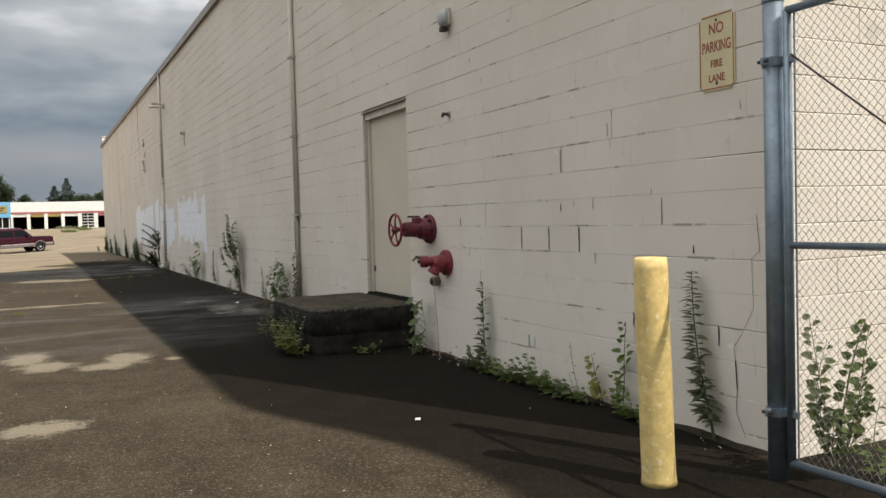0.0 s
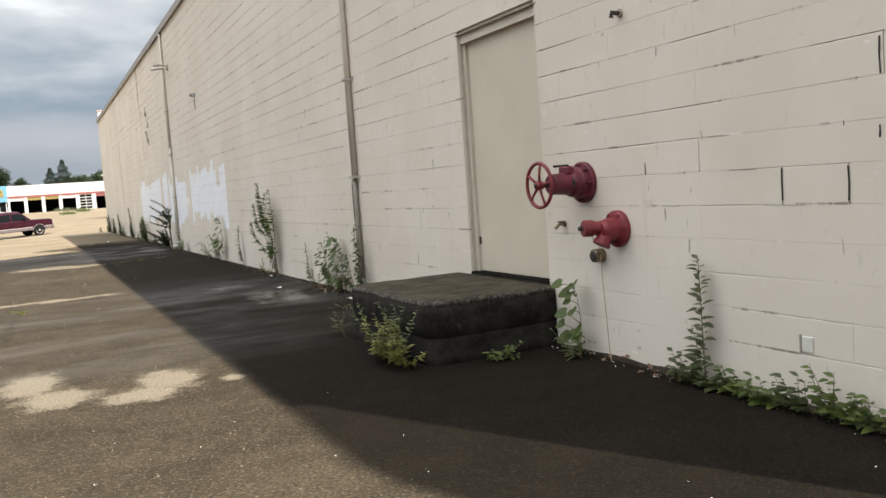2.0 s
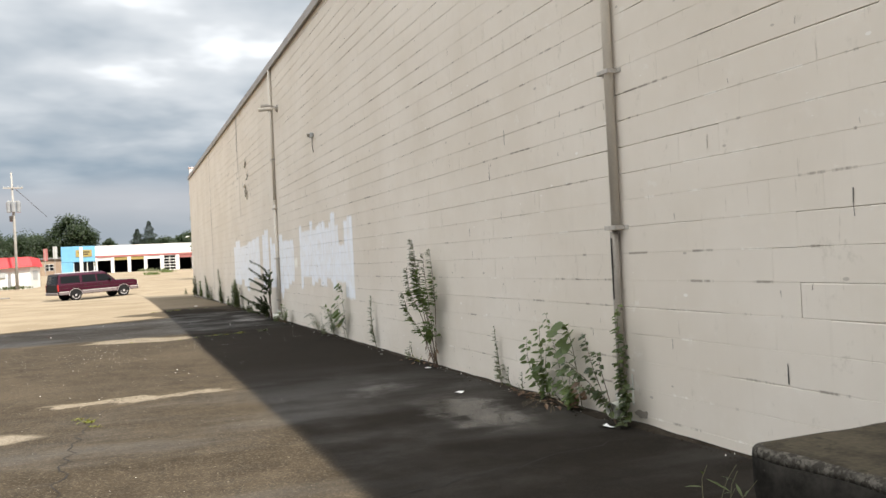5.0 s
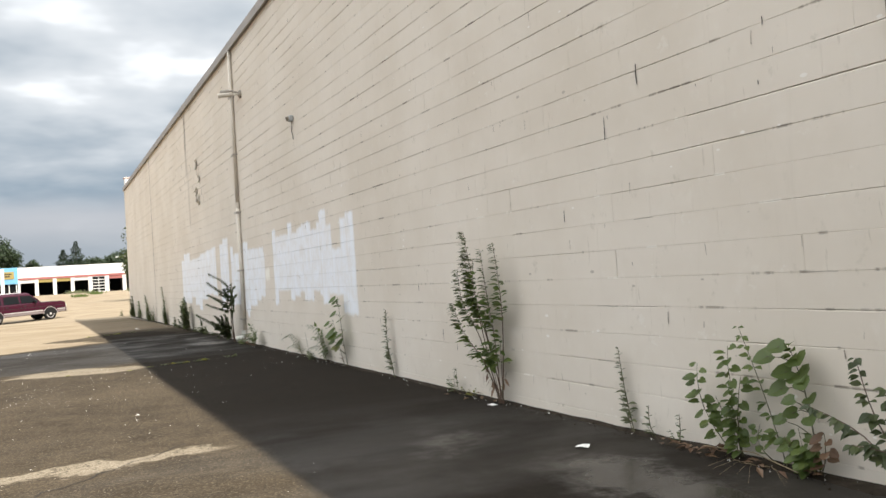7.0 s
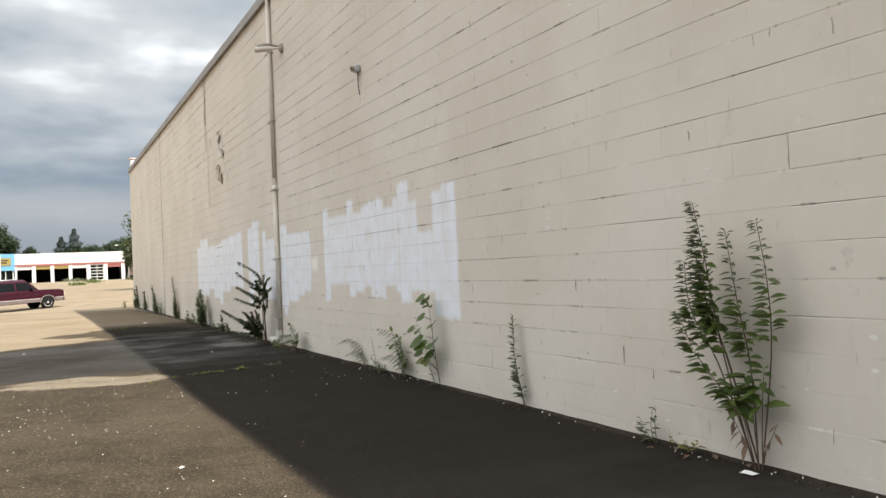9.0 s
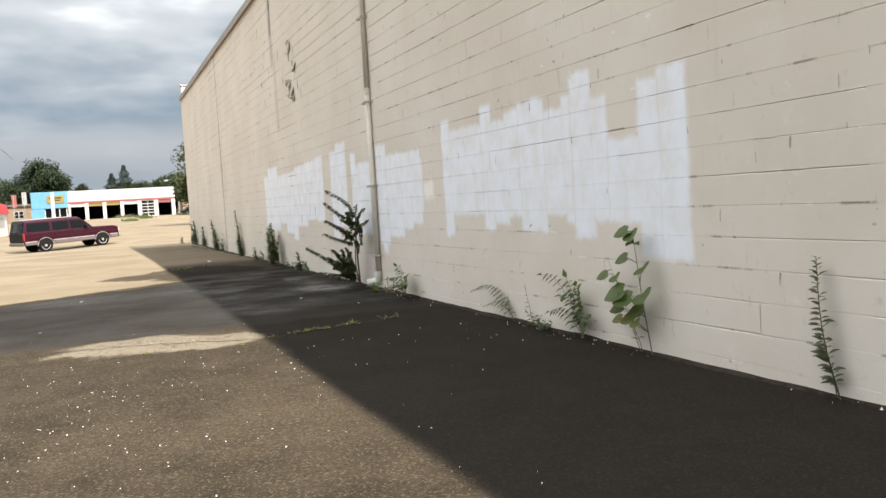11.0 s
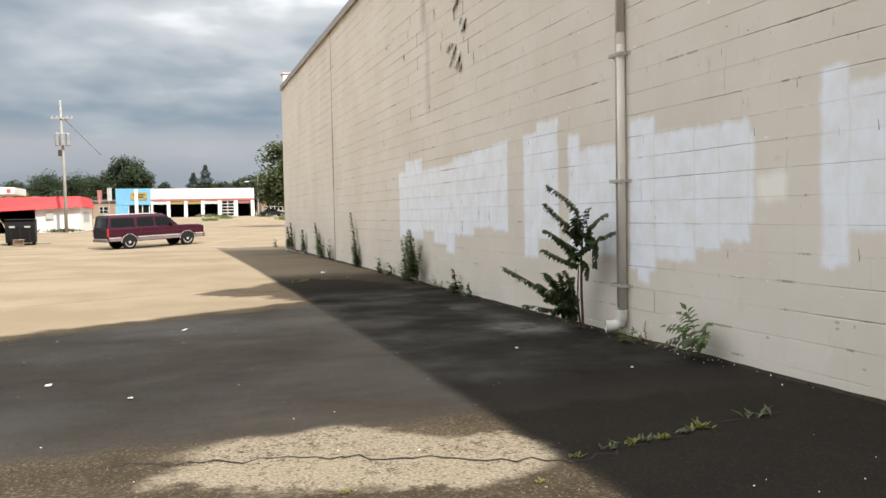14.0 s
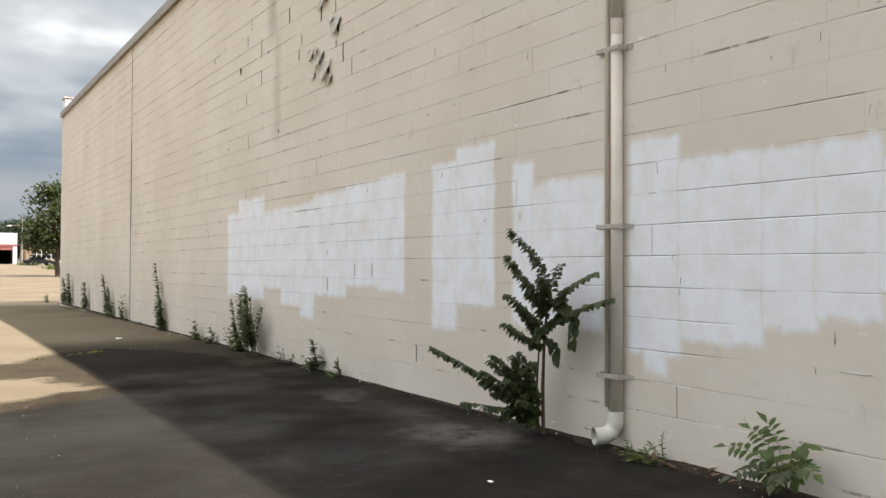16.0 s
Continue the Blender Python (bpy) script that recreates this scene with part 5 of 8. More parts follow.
def paired_stem(plant, rng, path, pairs, L, W, mat, start=0.3, top=0.4, droop=0.15, r=0.005, stem_mat=None, low_mat=None, flat=0.75):
    """An upright or leaning stem through a few points, with opposite leaves that shorten to the tip."""
    way = [Vector(p) for p in path]
    pts = []
    for i in range(len(way) - 1):
        a, b = way[max(i - 1, 0)], way[min(i + 2, len(way) - 1)]
        for k in range(4):
            u = k / 4
            t0, t1 = (way[i + 1] - a) * 0.5, (b - way[i]) * 0.5
            pts.append(way[i] * (2 * u ** 3 - 3 * u * u + 1) + t0 * (u ** 3 - 2 * u * u + u) + way[i + 1] * (3 * u * u - 2 * u ** 3) + t1 * (u ** 3 - u * u))
    pts.append(way[-1])
    stem = part("stem", a_tube(pts, [r * (1 - 0.65 * k / (len(pts) - 1)) for k in range(len(pts))], 5), stem_mat or M_STEM, plant)
    upper, lower = bmesh.new(), bmesh.new()
    for k in range(pairs):
        f = start + (1 - start) * (k + rng.uniform(-0.25, 0.25)) / max(1, pairs - 1)
        p, d = along(pts, f)
        turn = (k % 2) * 1.2 + rng.uniform(-0.5, 0.5)
        size = (1 - (1 - top) * (f - start) / (1 - start))
        for m in (-1, 1, 0):
            if rng.random() < (0.08 if m else 0.4):
                continue
            out = Vector((-0.9, rng.uniform(-0.5, 0.5), 0)) if m == 0 else Vector((rng.uniform(-0.7, 0.0), m * math.cos(turn), 0))
            out.normalize()
            way_out = out * flat + d * (1 - flat) + Vector((0, 0, rng.uniform(-0.3, 0.25) - droop))
            q = size * rng.uniform(0.7, 1.25)
            fine_leaf(lower if low_mat and f < start + 0.3 else upper, p + out * 0.006, way_out, Vector((rng.uniform(-0.8, -0.3), rng.uniform(-0.25, 0.25), 0.9)), L * q, W * q)
    part("leaves", upper, mat, stem)
    if low_mat:
        part("lower_leaves", lower, low_mat, stem)
    else:
        lower.free()
    return pts


def big_leaves(plant, rng, stem_pts, spots, mat):
    """Broad leaves on short stalks: (y, z, size) each, tied to the nearest point of the stem."""
    for y, z, size in spots:
        at = Vector((-0.10 + rng.uniform(-0.05, 0.03), y, z))
        root = min(stem_pts, key=lambda p: (p - at).length + max(0.0, p.z - at.z + 0.03) * 2)
        stalk = part("stem", a_tube([root, root.lerp(at, 0.5) + Vector((0, 0, 0.015)), at], [0.003, 0.0025, 0.002], 4), M_STEM, plant)
        bm = bmesh.new()
        side = (at - root)
        out = Vector((-0.55, 0.7 if side.y > 0 else -0.7, -0.35 + rng.uniform(-0.15, 0.15)))
        round_leaf(bm, at - out.normalized() * size * 0.35, out, Vector((-0.75, 0, 0.65)), size, size * 1.05)
        part("leaf_blade", bm, mat, stalk)


def plant(name, y, label, x=3.515, category="weed", group="weeds along the wall"):
    return thing(name, (x, y, 0), label, category, group)


def spike(y, h, lean, n, L, W, mat, label, seed, x=3.515, r=0.005, out=-0.03, **kw):
    rng = random.Random(seed)
    p = plant("weed", y, label, x)
    leafy_stem(p, rng, (0, 0, 0), (out, lean, h), int(n * 1.6), L * 1.1, W * 1.25, mat, 0.10, r=r, bow=0.03, **kw)
    leafy_stem(p, rng, (0, 0.02, 0), (out * 1.3 - 0.02, lean * 0.3 + 0.06, h * 0.45), max(4, n // 3), L, W, mat, 0.2, r=r * 0.8, bow=0.02, **kw)


def tuft(y, h, spread, n, L, W, mat, label, seed, x=3.50, name="weed"):
    rng = random.Random(seed)
    p = plant(name, y, label, x)
    for k in range(n):
        a = (k + 0.5) / n * 2 - 1
        leafy_stem(p, rng, (rng.uniform(-0.03, 0.02), a * spread * 0.3, 0), (rng.uniform(-0.18, 0.0), a * spread + rng.uniform(-0.03, 0.03), h * rng.uniform(0.45, 1.0)), 7, L, W, mat, 0.1, r=0.003, bow=0.02)


def tall_plant():
    rng = random.Random(31)
    p = plant("tall_weed", 18.05, "tall many-stemmed weed with narrow paired leaves against the wall")
    stems = [((0.01, 0.19, 0.72), (0.14, 0.27, 1.23), (0.35, 1.57), 30), ((-0.07, -0.17, 0.66), (-0.19, -0.19, 1.06), (-0.14, 1.43), 22), ((-0.04, -0.03, 0.57), (-0.04, 0.03, 0.97), (0.09, 1.39), 24),
             ((0.05, 0.20, 0.63), (0.20, 0.37, 1.05), (0.43, 1.38), 30), ((0.05, 0.12, 0.35), (0.2, 0.40, 0.67), (0.57, 0.92), 22), ((0.03, 0.22, 0.70), (0.2, 0.33, 1.0), (0.31, 1.32), 28), ((0.05, 0.25, 0.60), (0.2, 0.44, 0.92), (0.50, 1.22), 26)]
    for (b0, y1, z1), (b1, y2, z2), (y3, z3), n in stems:
        x = rng.uniform(-0.05, 0.02)
        lean = max(0.0, y3 - 0.28)
        paired_stem(p, rng, [(x, b0 * 0.5, 0), (x - 0.03 - lean * 0.3, y1 - lean * 0.3, z1), (x - 0.05 - lean * 0.7, y2 - lean * 0.75, z2), (x - 0.06 - lean * 0.8, y3 - lean, z3)], int(n * 1.35), 0.118, 0.040, M_LEAF_GREY, 0.40, 0.45, 0.12, 0.0055, M_TWIG, M_LEAF)
    for y, z in ((0.12, 0.48), (0.0, 0.55), (-0.12, 0.6)):
        paired_stem(p, rng, [(-0.02, y * 0.2, 0), (-0.05, y * 0.6, z * 0.6), (-0.07, y, z)], 6, 0.15, 0.055, M_LEAF, 0.55, 0.8, 0.25, 0.004, M_TWIG)
    leafy_stem(p, rng, (-0.03, 0.03, 0.05), (-0.12, 0.16, 0.34), 8, 0.13, 0.04, M_LEAF_DRY, 0.3, droop=0.9)
    leafy_stem(p, rng, (-0.03, -0.05, 0.05), (-0.10, -0.2, 0.30), 4, 0.12, 0.035, M_LEAF_DRY, 0.5, droop=0.9)


def broad_cluster():
    rng = random.Random(32)
    p = plant("broadleaf_weed", 15.26, "bright green broad-leaved weed at the wall foot")
    for y, z, n in ((-0.04, 0.68, 24), (0.22, 0.56, 20), (-0.10, 0.50, 16), (0.12, 0.36, 14), (-0.08, 0.28, 12)):
        leafy_stem(p, rng, (0, y * 0.15, 0), (-0.10 + rng.uniform(-0.05, 0.03), y, z), n, 0.078, 0.062, M_LEAF, 0.22, "round", taper=0.15, droop=0.25)
    p = plant("slender_weed", 14.92, "slender leaning weed with sparse pointed leaves")
    paired_stem(p, rng, [(0, 0, 0), (-0.04, 0.09, 0.40), (-0.06, 0.23, 0.79)], 11, 0.085, 0.052, M_LEAF, 0.22, 0.5, 0.3, 0.004)
    leafy_stem(p, rng, (0, 0.03, 0), (-0.10, 0.12, 0.24), 10, 0.08, 0.075, M_LEAF, 0.3, "round")
    p = plant("broadleaf_weed", 14.70, "climbing weed with big round dark green leaves")
    pts = paired_stem(p, rng, [(0, 0, 0), (-0.03, 0.04, 0.45), (-0.05, 0.11, 0.70)], 3, 0.06, 0.05, M_LEAF, 0.85, 1.0)
    big_leaves(p, rng, pts, ((0.20, 0.64, 0.125), (0.11, 0.70, 0.11), (0.04, 0.63, 0.13), (0.02, 0.55, 0.15), (0.10, 0.56, 0.12), (-0.04, 0.52, 0.10), (0.13, 0.47, 0.12), (0.04, 0.42, 0.08), (-0.04, 0.43, 0.09),
                            (0.08, 0.34, 0.09), (-0.06, 0.33, 0.09), (0.14, 0.30, 0.08)), M_LEAF)
    for y, z, m in ((0.06, 0.26, M_LEAF), (-0.10, 0.26, M_LEAF_DRY), (-0.05, 0.18, M_LEAF), (0.16, 0.2, M_LEAF)):
        leafy_stem(p, rng, (0, 0, 0), (-0.12, y, z), 10, 0.075, 0.065, m, 0.3, "round", taper=0.0, droop=0.3)
    p = plant("vine", 13.94, "dark leafy vine climbing the broken downspout", 3.44)
    for y, z, n in ((0.00, 0.92, 34), (-0.06, 0.70, 28), (0.04, 0.48, 22), (-0.08, 0.34, 18)):
        leafy_stem(p, rng, (0, 0, 0), (-0.05, y, z), int(n * 1.2), 0.07, 0.050, M_LEAF_DARK if n < 30 else M_LEAF, 0.15, droop=0.35, taper=0.2, bow=0.03)
    leafy_stem(p, rng, (0, -0.02, 0), (-0.2, -0.12, 0.10), 10, 0.09, 0.05, M_LEAF_DARK, 0.2)
    p = plant("sapling", 14.05, "sapling with arching sparse branches beside the broken downspout", 3.42)
    for path, n in (([(0, 0, 0), (-0.06, 0.18, 0.38), (-0.10, 0.24, 0.68)], 13), ([(0, 0, 0), (-0.08, 0.24, 0.30), (-0.14, 0.48, 0.42)], 12), ([(0, 0, 0), (-0.06, 0.10, 0.22), (-0.12, 0.28, 0.26)], 9), ([(0, 0, 0), (-0.05, 0.08, 0.36), (-0.08, 0.10, 0.54)], 8)):
        paired_stem(p, rng, path, n, 0.075, 0.050, M_LEAF_DARK, 0.25, 0.7, 0.45, 0.005, M_TWIG, flat=0.6)


def shrub():
    rng = random.Random(33)
    p = plant("shrub", 29.30, "dark-leaved self-seeded shrub against the wall", 3.44, "shrub", "")
    part("trunk", a_tube([(0, 0, -0.01), (-0.03, -0.03, 0.35), (-0.05, -0.07, 0.72), (-0.06, -0.14, 1.06)], [0.015, 0.013, 0.011, 0.007], 7), M_TWIG, p)
    part("trunk", a_tube([(0, 0.05, -0.01), (-0.05, 0.02, 0.3), (-0.06, -0.03, 0.70)], [0.011, 0.009, 0.006], 6), M_TWIG, p)
    limbs = [((-0.06, -0.13, 1.04), (-0.17, -0.15, 1.28), (-0.52, -0.27, 1.48), 26), ((-0.06, -0.08, 0.98), (-0.33, -0.20, 1.14), (-0.55, -0.29, 1.30), 22), ((-0.06, -0.07, 0.80), (-0.33, -0.20, 0.93), (-0.55, -0.29, 1.04), 24),
             ((-0.06, -0.06, 0.66), (-0.32, -0.19, 0.74), (-0.59, -0.31, 0.85), 20), ((-0.06, 0.0, 0.10), (-0.40, 0.13, 0.41), (-0.68, 0.45, 0.63), 40), ((-0.06, -0.15, 0.95), (-0.06, -0.35, 1.08), (-0.06, -0.62, 1.19), 15),
             ((-0.06, -0.20, 0.82), (-0.06, -0.50, 0.95), (-0.06, -0.77, 1.02), 18), ((-0.06, -0.18, 0.99), (-0.06, -0.40, 0.90), (-0.06, -0.38, 0.68), 15), ((-0.06, -0.14, 1.04), (-0.06, -0.20, 1.14), (-0.06, -0.27, 1.24), 10),
             ((-0.06, 0.0, 0.08), (-0.32, 0.08, 0.20), (-0.57, 0.20, 0.25), 16), ((-0.06, 0.0, 0.08), (-0.24, 0.03, 0.23), (-0.32, 0.08, 0.13), 14), ((-0.06, 0.0, 0.12), (-0.22, 0.01, 0.42), (-0.36, 0.11, 0.58), 26),
             ((-0.06, 0.0, 0.15), (-0.19, 0.0, 0.43), (-0.24, 0.03, 0.58), 24), ((-0.06, 0.0, 0.10), (-0.26, 0.04, 0.33), (-0.43, 0.14, 0.47), 26), ((-0.06, 0.0, 0.20), (-0.15, -0.04, 0.40), (-0.14, -0.05, 0.54), 20),
             ((-0.06, 0.02, 0.10), (-0.24, 0.03, 0.27), (-0.37, 0.11, 0.31), 24), ((-0.06, 0.0, 0.12), (-0.19, 0.0, 0.33), (-0.29, 0.06, 0.47), 24), ((-0.06, -0.12, 0.86), (-0.12, -0.13, 0.95), (-0.28, -0.18, 1.04), 20),
             ((-0.06, -0.10, 0.80), (-0.06, -0.25, 0.88), (-0.06, -0.30, 1.00), 18), ((-0.06, -0.08, 0.70), (-0.20, -0.15, 0.82), (-0.30, -0.18, 0.89), 20), ((-0.06, -0.10, 0.72), (-0.06, -0.20, 0.66), (-0.06, -0.22, 0.56), 10),
             ((-0.04, 0.0, 0.10), (-0.16, 0.10, 0.34), (-0.26, 0.28, 0.52), 24), ((-0.04, 0.0, 0.10), (-0.14, 0.12, 0.26), (-0.30, 0.34, 0.36), 24), ((-0.04, 0.0, 0.08), (-0.18, 0.06, 0.18), (-0.36, 0.20, 0.20), 20), ((-0.04, 0.0, 0.2), (-0.10, 0.02, 0.42), (-0.16, 0.06, 0.60), 20),
             ((-0.04, 0.0, 0.15), (-0.20, -0.02, 0.30), (-0.34, -0.02, 0.42), 22), ((-0.04, 0.0, 0.15), (-0.16, -0.06, 0.24), (-0.28, -0.10, 0.28), 18), ((-0.06, -0.12, 0.95), (-0.16, -0.22, 1.05), (-0.20, -0.24, 1.14), 20), ((-0.06, -0.10, 0.78), (-0.20, -0.22, 0.80), (-0.26, -0.24, 0.74), 16)]
    for a, b, c, n in limbs:
        paired_stem(p, rng, [a, b, c], int(n * 1.35), 0.080, 0.055, M_LEAF_DARK, 0.12, 0.66, 0.5, 0.005, M_TWIG, flat=0.62)



def wall_weeds():
    tall_plant()
    broad_cluster()
    shrub()
    spike(20.62, 0.80, 0.12, 40, 0.09, 0.038, M_LEAF_GREY, "thin upright weed with small leaves by the wall", 1)
    spike(16.24, 0.60, 0.10, 26, 0.075, 0.032, M_LEAF_GREY, "thin grey-green weed spike by the wall", 2)
    spike(16.02, 0.22, 0.03, 8, 0.06, 0.02, M_LEAF_DARK, "small weed sprig by the wall", 3)
    spike(15.78, 0.20, -0.03, 8, 0.06, 0.02, M_LEAF_DARK, "small weed sprig by the wall", 4)
    tuft(18.96, 0.26, 0.12, 4, 0.09, 0.03, M_LEAF_DARK, "small dark weed tuft at the wall foot", 5)
    tuft(18.6, 0.14, 0.12, 3, 0.06, 0.03, M_LEAF_YELLOW, "small yellowing weed at the wall foot", 6)
    spike(8.22, 0.78, 0.0, 34, 0.12, 0.045, M_LEAF_GREY, "upright weed with ragged leaves by the wall", 7)
    spike(5.42, 1.02, 0.16, 80, 0.12, 0.032, M_LEAF_GREY, "tall narrow-leaved weed beside the gate post", 8, r=0.007, open_out=0.85)
    spike(6.28, 0.64, -0.06, 14, 0.085, 0.06, M_LEAF, "climbing weed with yellowing leaves", 9, kind="round")
    spike(6.50, 0.36, 0.12, 10, 0.08, 0.06, M_LEAF_YELLOW, "yellowing broad-leaved weed by the wall", 10, kind="round")
    spike(6.78, 0.42, 0.10, 6, 0.05, 0.02, M_LEAF_DRY, "dry weed stalk by the wall", 11, r=0.003)
    for k, (y, h) in enumerate(((8.08, 0.18), (7.88, 0.16), (7.66, 0.14), (7.46, 0.2), (7.25, 0.26), (7.08, 0.18), (6.9, 0.12), (6.72, 0.12), (6.08, 0.14), (8.3, 0.2))):
        tuft(y, h * 1.15, 0.17, 7, 0.095, 0.058, M_LEAF if k % 3 else M_LEAF_DARK, "low green weed at the wall foot", 40 + k, 3.46)
    rng = random.Random(12)
    p = plant("vine", 9.50, "broad-leaved vine climbing beside the step")
    pts = paired_stem(p, rng, [(0, 0, 0), (-0.03, -0.05, 0.3), (-0.04, 0.0, 0.52)], 3, 0.05, 0.04, M_LEAF, 0.8, 0.8, r=0.003)
    big_leaves(p, rng, pts, ((0.04, 0.53, 0.10), (-0.04, 0.52, 0.11), (0.02, 0.46, 0.11), (-0.06, 0.45, 0.09), (0.0, 0.40, 0.08), (-0.10, 0.34, 0.09), (0.06, 0.30, 0.11), (0.08, 0.22, 0.09), (-0.06, 0.18, 0.13), (0.04, 0.12, 0.13), (-0.12, 0.14, 0.11)), M_LEAF)
    tuft(9.38, 0.2, 0.2, 6, 0.12, 0.03, M_LEAF_DARK, "dark grassy weed at the wall foot", 13, 3.40)
    # round-leaved plant by the white paint
    rng = random.Random(14)
    p = plant("broadleaf_weed", 22.29, "upright weed with large round green leaves")
    pts = paired_stem(p, rng, [(0, 0, 0), (-0.03, 0.05, 0.4), (-0.05, 0.11, 0.92)], 3, 0.07, 0.06, M_LEAF, 0.9, 0.8)
    big_leaves(p, rng, pts, ((0.14, 0.92, 0.13), (0.06, 0.90, 0.14), (0.15, 0.72, 0.12), (-0.03, 0.65, 0.15), (0.20, 0.46, 0.19), (-0.04, 0.45, 0.18), (0.10, 0.42, 0.17), (0.05, 0.33, 0.15), (0.22, 0.34, 0.13)), M_LEAF)
    big_leaves(p, rng, pts, ((0.16, 0.26, 0.13), (0.02, 0.25, 0.10), (0.26, 0.25, 0.10)), M_LEAF_YELLOW)
    pts = paired_stem(p, rng, [(0, 0.14, 0), (-0.03, 0.30, 0.4), (-0.05, 0.45, 0.70)], 3, 0.03, 0.015, M_LEAF, 0.7, 0.8, r=0.003)
    big_leaves(p, rng, pts, ((0.39, 0.58, 0.11), (0.28, 0.57, 0.11)), M_LEAF)
    leafy_stem(p, rng, (0, 0.12, 0), (-0.06, 0.2, 0.22), 8, 0.07, 0.03, M_LEAF_DRY, 0.3)
    # weeds with compound leaves
    rng = random.Random(15)
    p = plant("ferny_weed", 24.47, "weed with one long drooping compound leaf by the wall")
    frond(p, rng, (0, 0, 0), (-0.12, 0.66, 0.27), 13, 0.068, 0.040, M_LEAF_DARK, 0.17)
    frond(p, rng, (0, 0, 0), (-0.10, 0.42, 0.13), 7, 0.07, 0.04, M_LEAF, 0.10)
    leafy_stem(p, rng, (0, 0, 0), (-0.05, 0.05, 0.26), 8, 0.06, 0.03, M_LEAF_GREY, 0.3)
    rng = random.Random(16)
    p = plant("ferny_weed", 23.22, "bushy weed with drooping compound leaves by the wall")
    for y, z, sag, m in ((0.46, 0.52, 0.16, M_LEAF_DARK), (0.36, 0.20, 0.10, M_LEAF_DARK), (-0.10, 0.46, 0.10, M_LEAF), (-0.22, 0.20, 0.08, M_LEAF_DARK), (0.14, 0.36, 0.12, M_LEAF), (0.05, 0.52, 0.06, M_LEAF)):
        frond(p, rng, (0, 0, 0), (-0.11, y, z), 8, 0.085, 0.045, m, sag)
    leafy_stem(p, rng, (0, 0, 0), (-0.05, 0.05, 0.48), 14, 0.07, 0.035, M_LEAF_GREY, 0.25)
    spike(24.08, 0.40, 0.11, 6, 0.05, 0.022, M_LEAF_DARK, "bare weed stalk by the wall", 20, r=0.003)
    tuft(23.85, 0.17, 0.26, 6, 0.08, 0.035, M_LEAF_DARK, "low dark weed at the wall foot", 18)
    # tree-of-heaven seedling near the downspout
    rng = random.Random(22)
    p = plant("seedling", 27.28, "green seedling with fans of compound leaves", 3.42)
    for y, z, x in ((0.1, 0.40, -0.08), (0.42, 0.24, -0.12), (-0.3, 0.2, -0.12), (0.25, 0.12, -0.25), (-0.12, 0.14, -0.28), (0.3, 0.34, -0.02), (0.05, 0.26, -0.22), (-0.2, 0.3, -0.03)):
        frond(p, rng, (0, 0, 0.03), (x * 0.9, y * 0.72, z), 7, 0.085, 0.045, M_LEAF if z > 0.15 else M_LEAF_DARK, 0.08)
    tuft(28.28, 0.16, 0.22, 7, 0.10, 0.025, M_LEAF, "low green weed at the downspout foot", 23, 3.40)
    spike(28.20, 0.20, 0.0, 9, 0.03, 0.015, M_LEAF_DARK, "weed seed head by the downspout", 24)
    for y, h, lean, n, L, mat, seed in ((33.42, 0.36, 0.06, 14, 0.10, M_LEAF_DARK, 50), (32.8, 0.2, 0, 8, 0.07, M_LEAF_GREY, 51), (36.35, 0.72, 0.05, 22, 0.08, M_LEAF_GREY, 52), (36.0, 0.4, 0.25, 12, 0.12, M_LEAF_DARK, 53),
                                        (37.4, 0.25, 0.0, 8, 0.1, M_LEAF_GREY, 54), (38.1, 0.3, 0.1, 8, 0.1, M_LEAF_GREY, 55), (40.6, 1.28, 0.35, 26, 0.11, M_LEAF_GREY, 56), (40.4, 0.6, 0.1, 20, 0.12, M_LEAF_DARK, 57),
                                        (45.6, 1.0, 0.6, 26, 0.12, M_LEAF_GREY, 58), (45.2, 0.7, 0.3, 20, 0.12, M_LEAF_DARK, 59), (48.6, 0.75, 0.1, 14, 0.16, M_LEAF, 60), (51.3, 0.95, 0.2, 26, 0.14, M_LEAF_GREY, 61), (52.3, 0.8, 0.2, 24, 0.14, M_LEAF_GREY, 62)):
        spike(y, h, lean, n * 2, L * 1.3, L * 0.55, mat, "tall weed at the far wall foot", seed, out=-0.10)
        tuft(y + 0.15, h * 0.45, 0.22, 5, L * 1.1, L * 0.5, M_LEAF if seed % 2 else M_LEAF_GREY, "low weed at the far wall foot", seed + 400)
    rng = random.Random(63)
    p = plant("bushy_weed", 35.35, "dense grey-green bushy weed against the wall")
    for k in range(14):
        leafy_stem(p, rng, (rng.uniform(-0.15, 0), rng.uniform(-0.1, 0.1), 0), (rng.uniform(-0.40, 0.0), rng.uniform(-0.25, 0.75), rng.uniform(0.5, 1.15)), 52, 0.15, 0.05, M_LEAF_GREY if k % 2 else M_LEAF, 0.2, r=0.005)
    tuft(43.9, 0.62, 0.25, 8, 0.14, 0.06, M_LEAF_DARK, "dark bushy weed at the far wall foot", 64)
    tuft(53.9, 0.4, 0.5, 9, 0.16, 0.04, M_LEAF_DARK, "low weeds at the building corner", 65, 3.2)
    tuft(34.4, 0.2, 0.5, 8, 0.1, 0.03, M_LEAF_DARK, "low weeds at the wall foot", 66)
    # by the loading step
    rng = random.Random(70)
    p = plant("goldenrod", 10.12, "yellow-green bushy weed at the corner of the step", 2.30)
    for k in range(34):
        z = rng.uniform(0.12, 0.46)
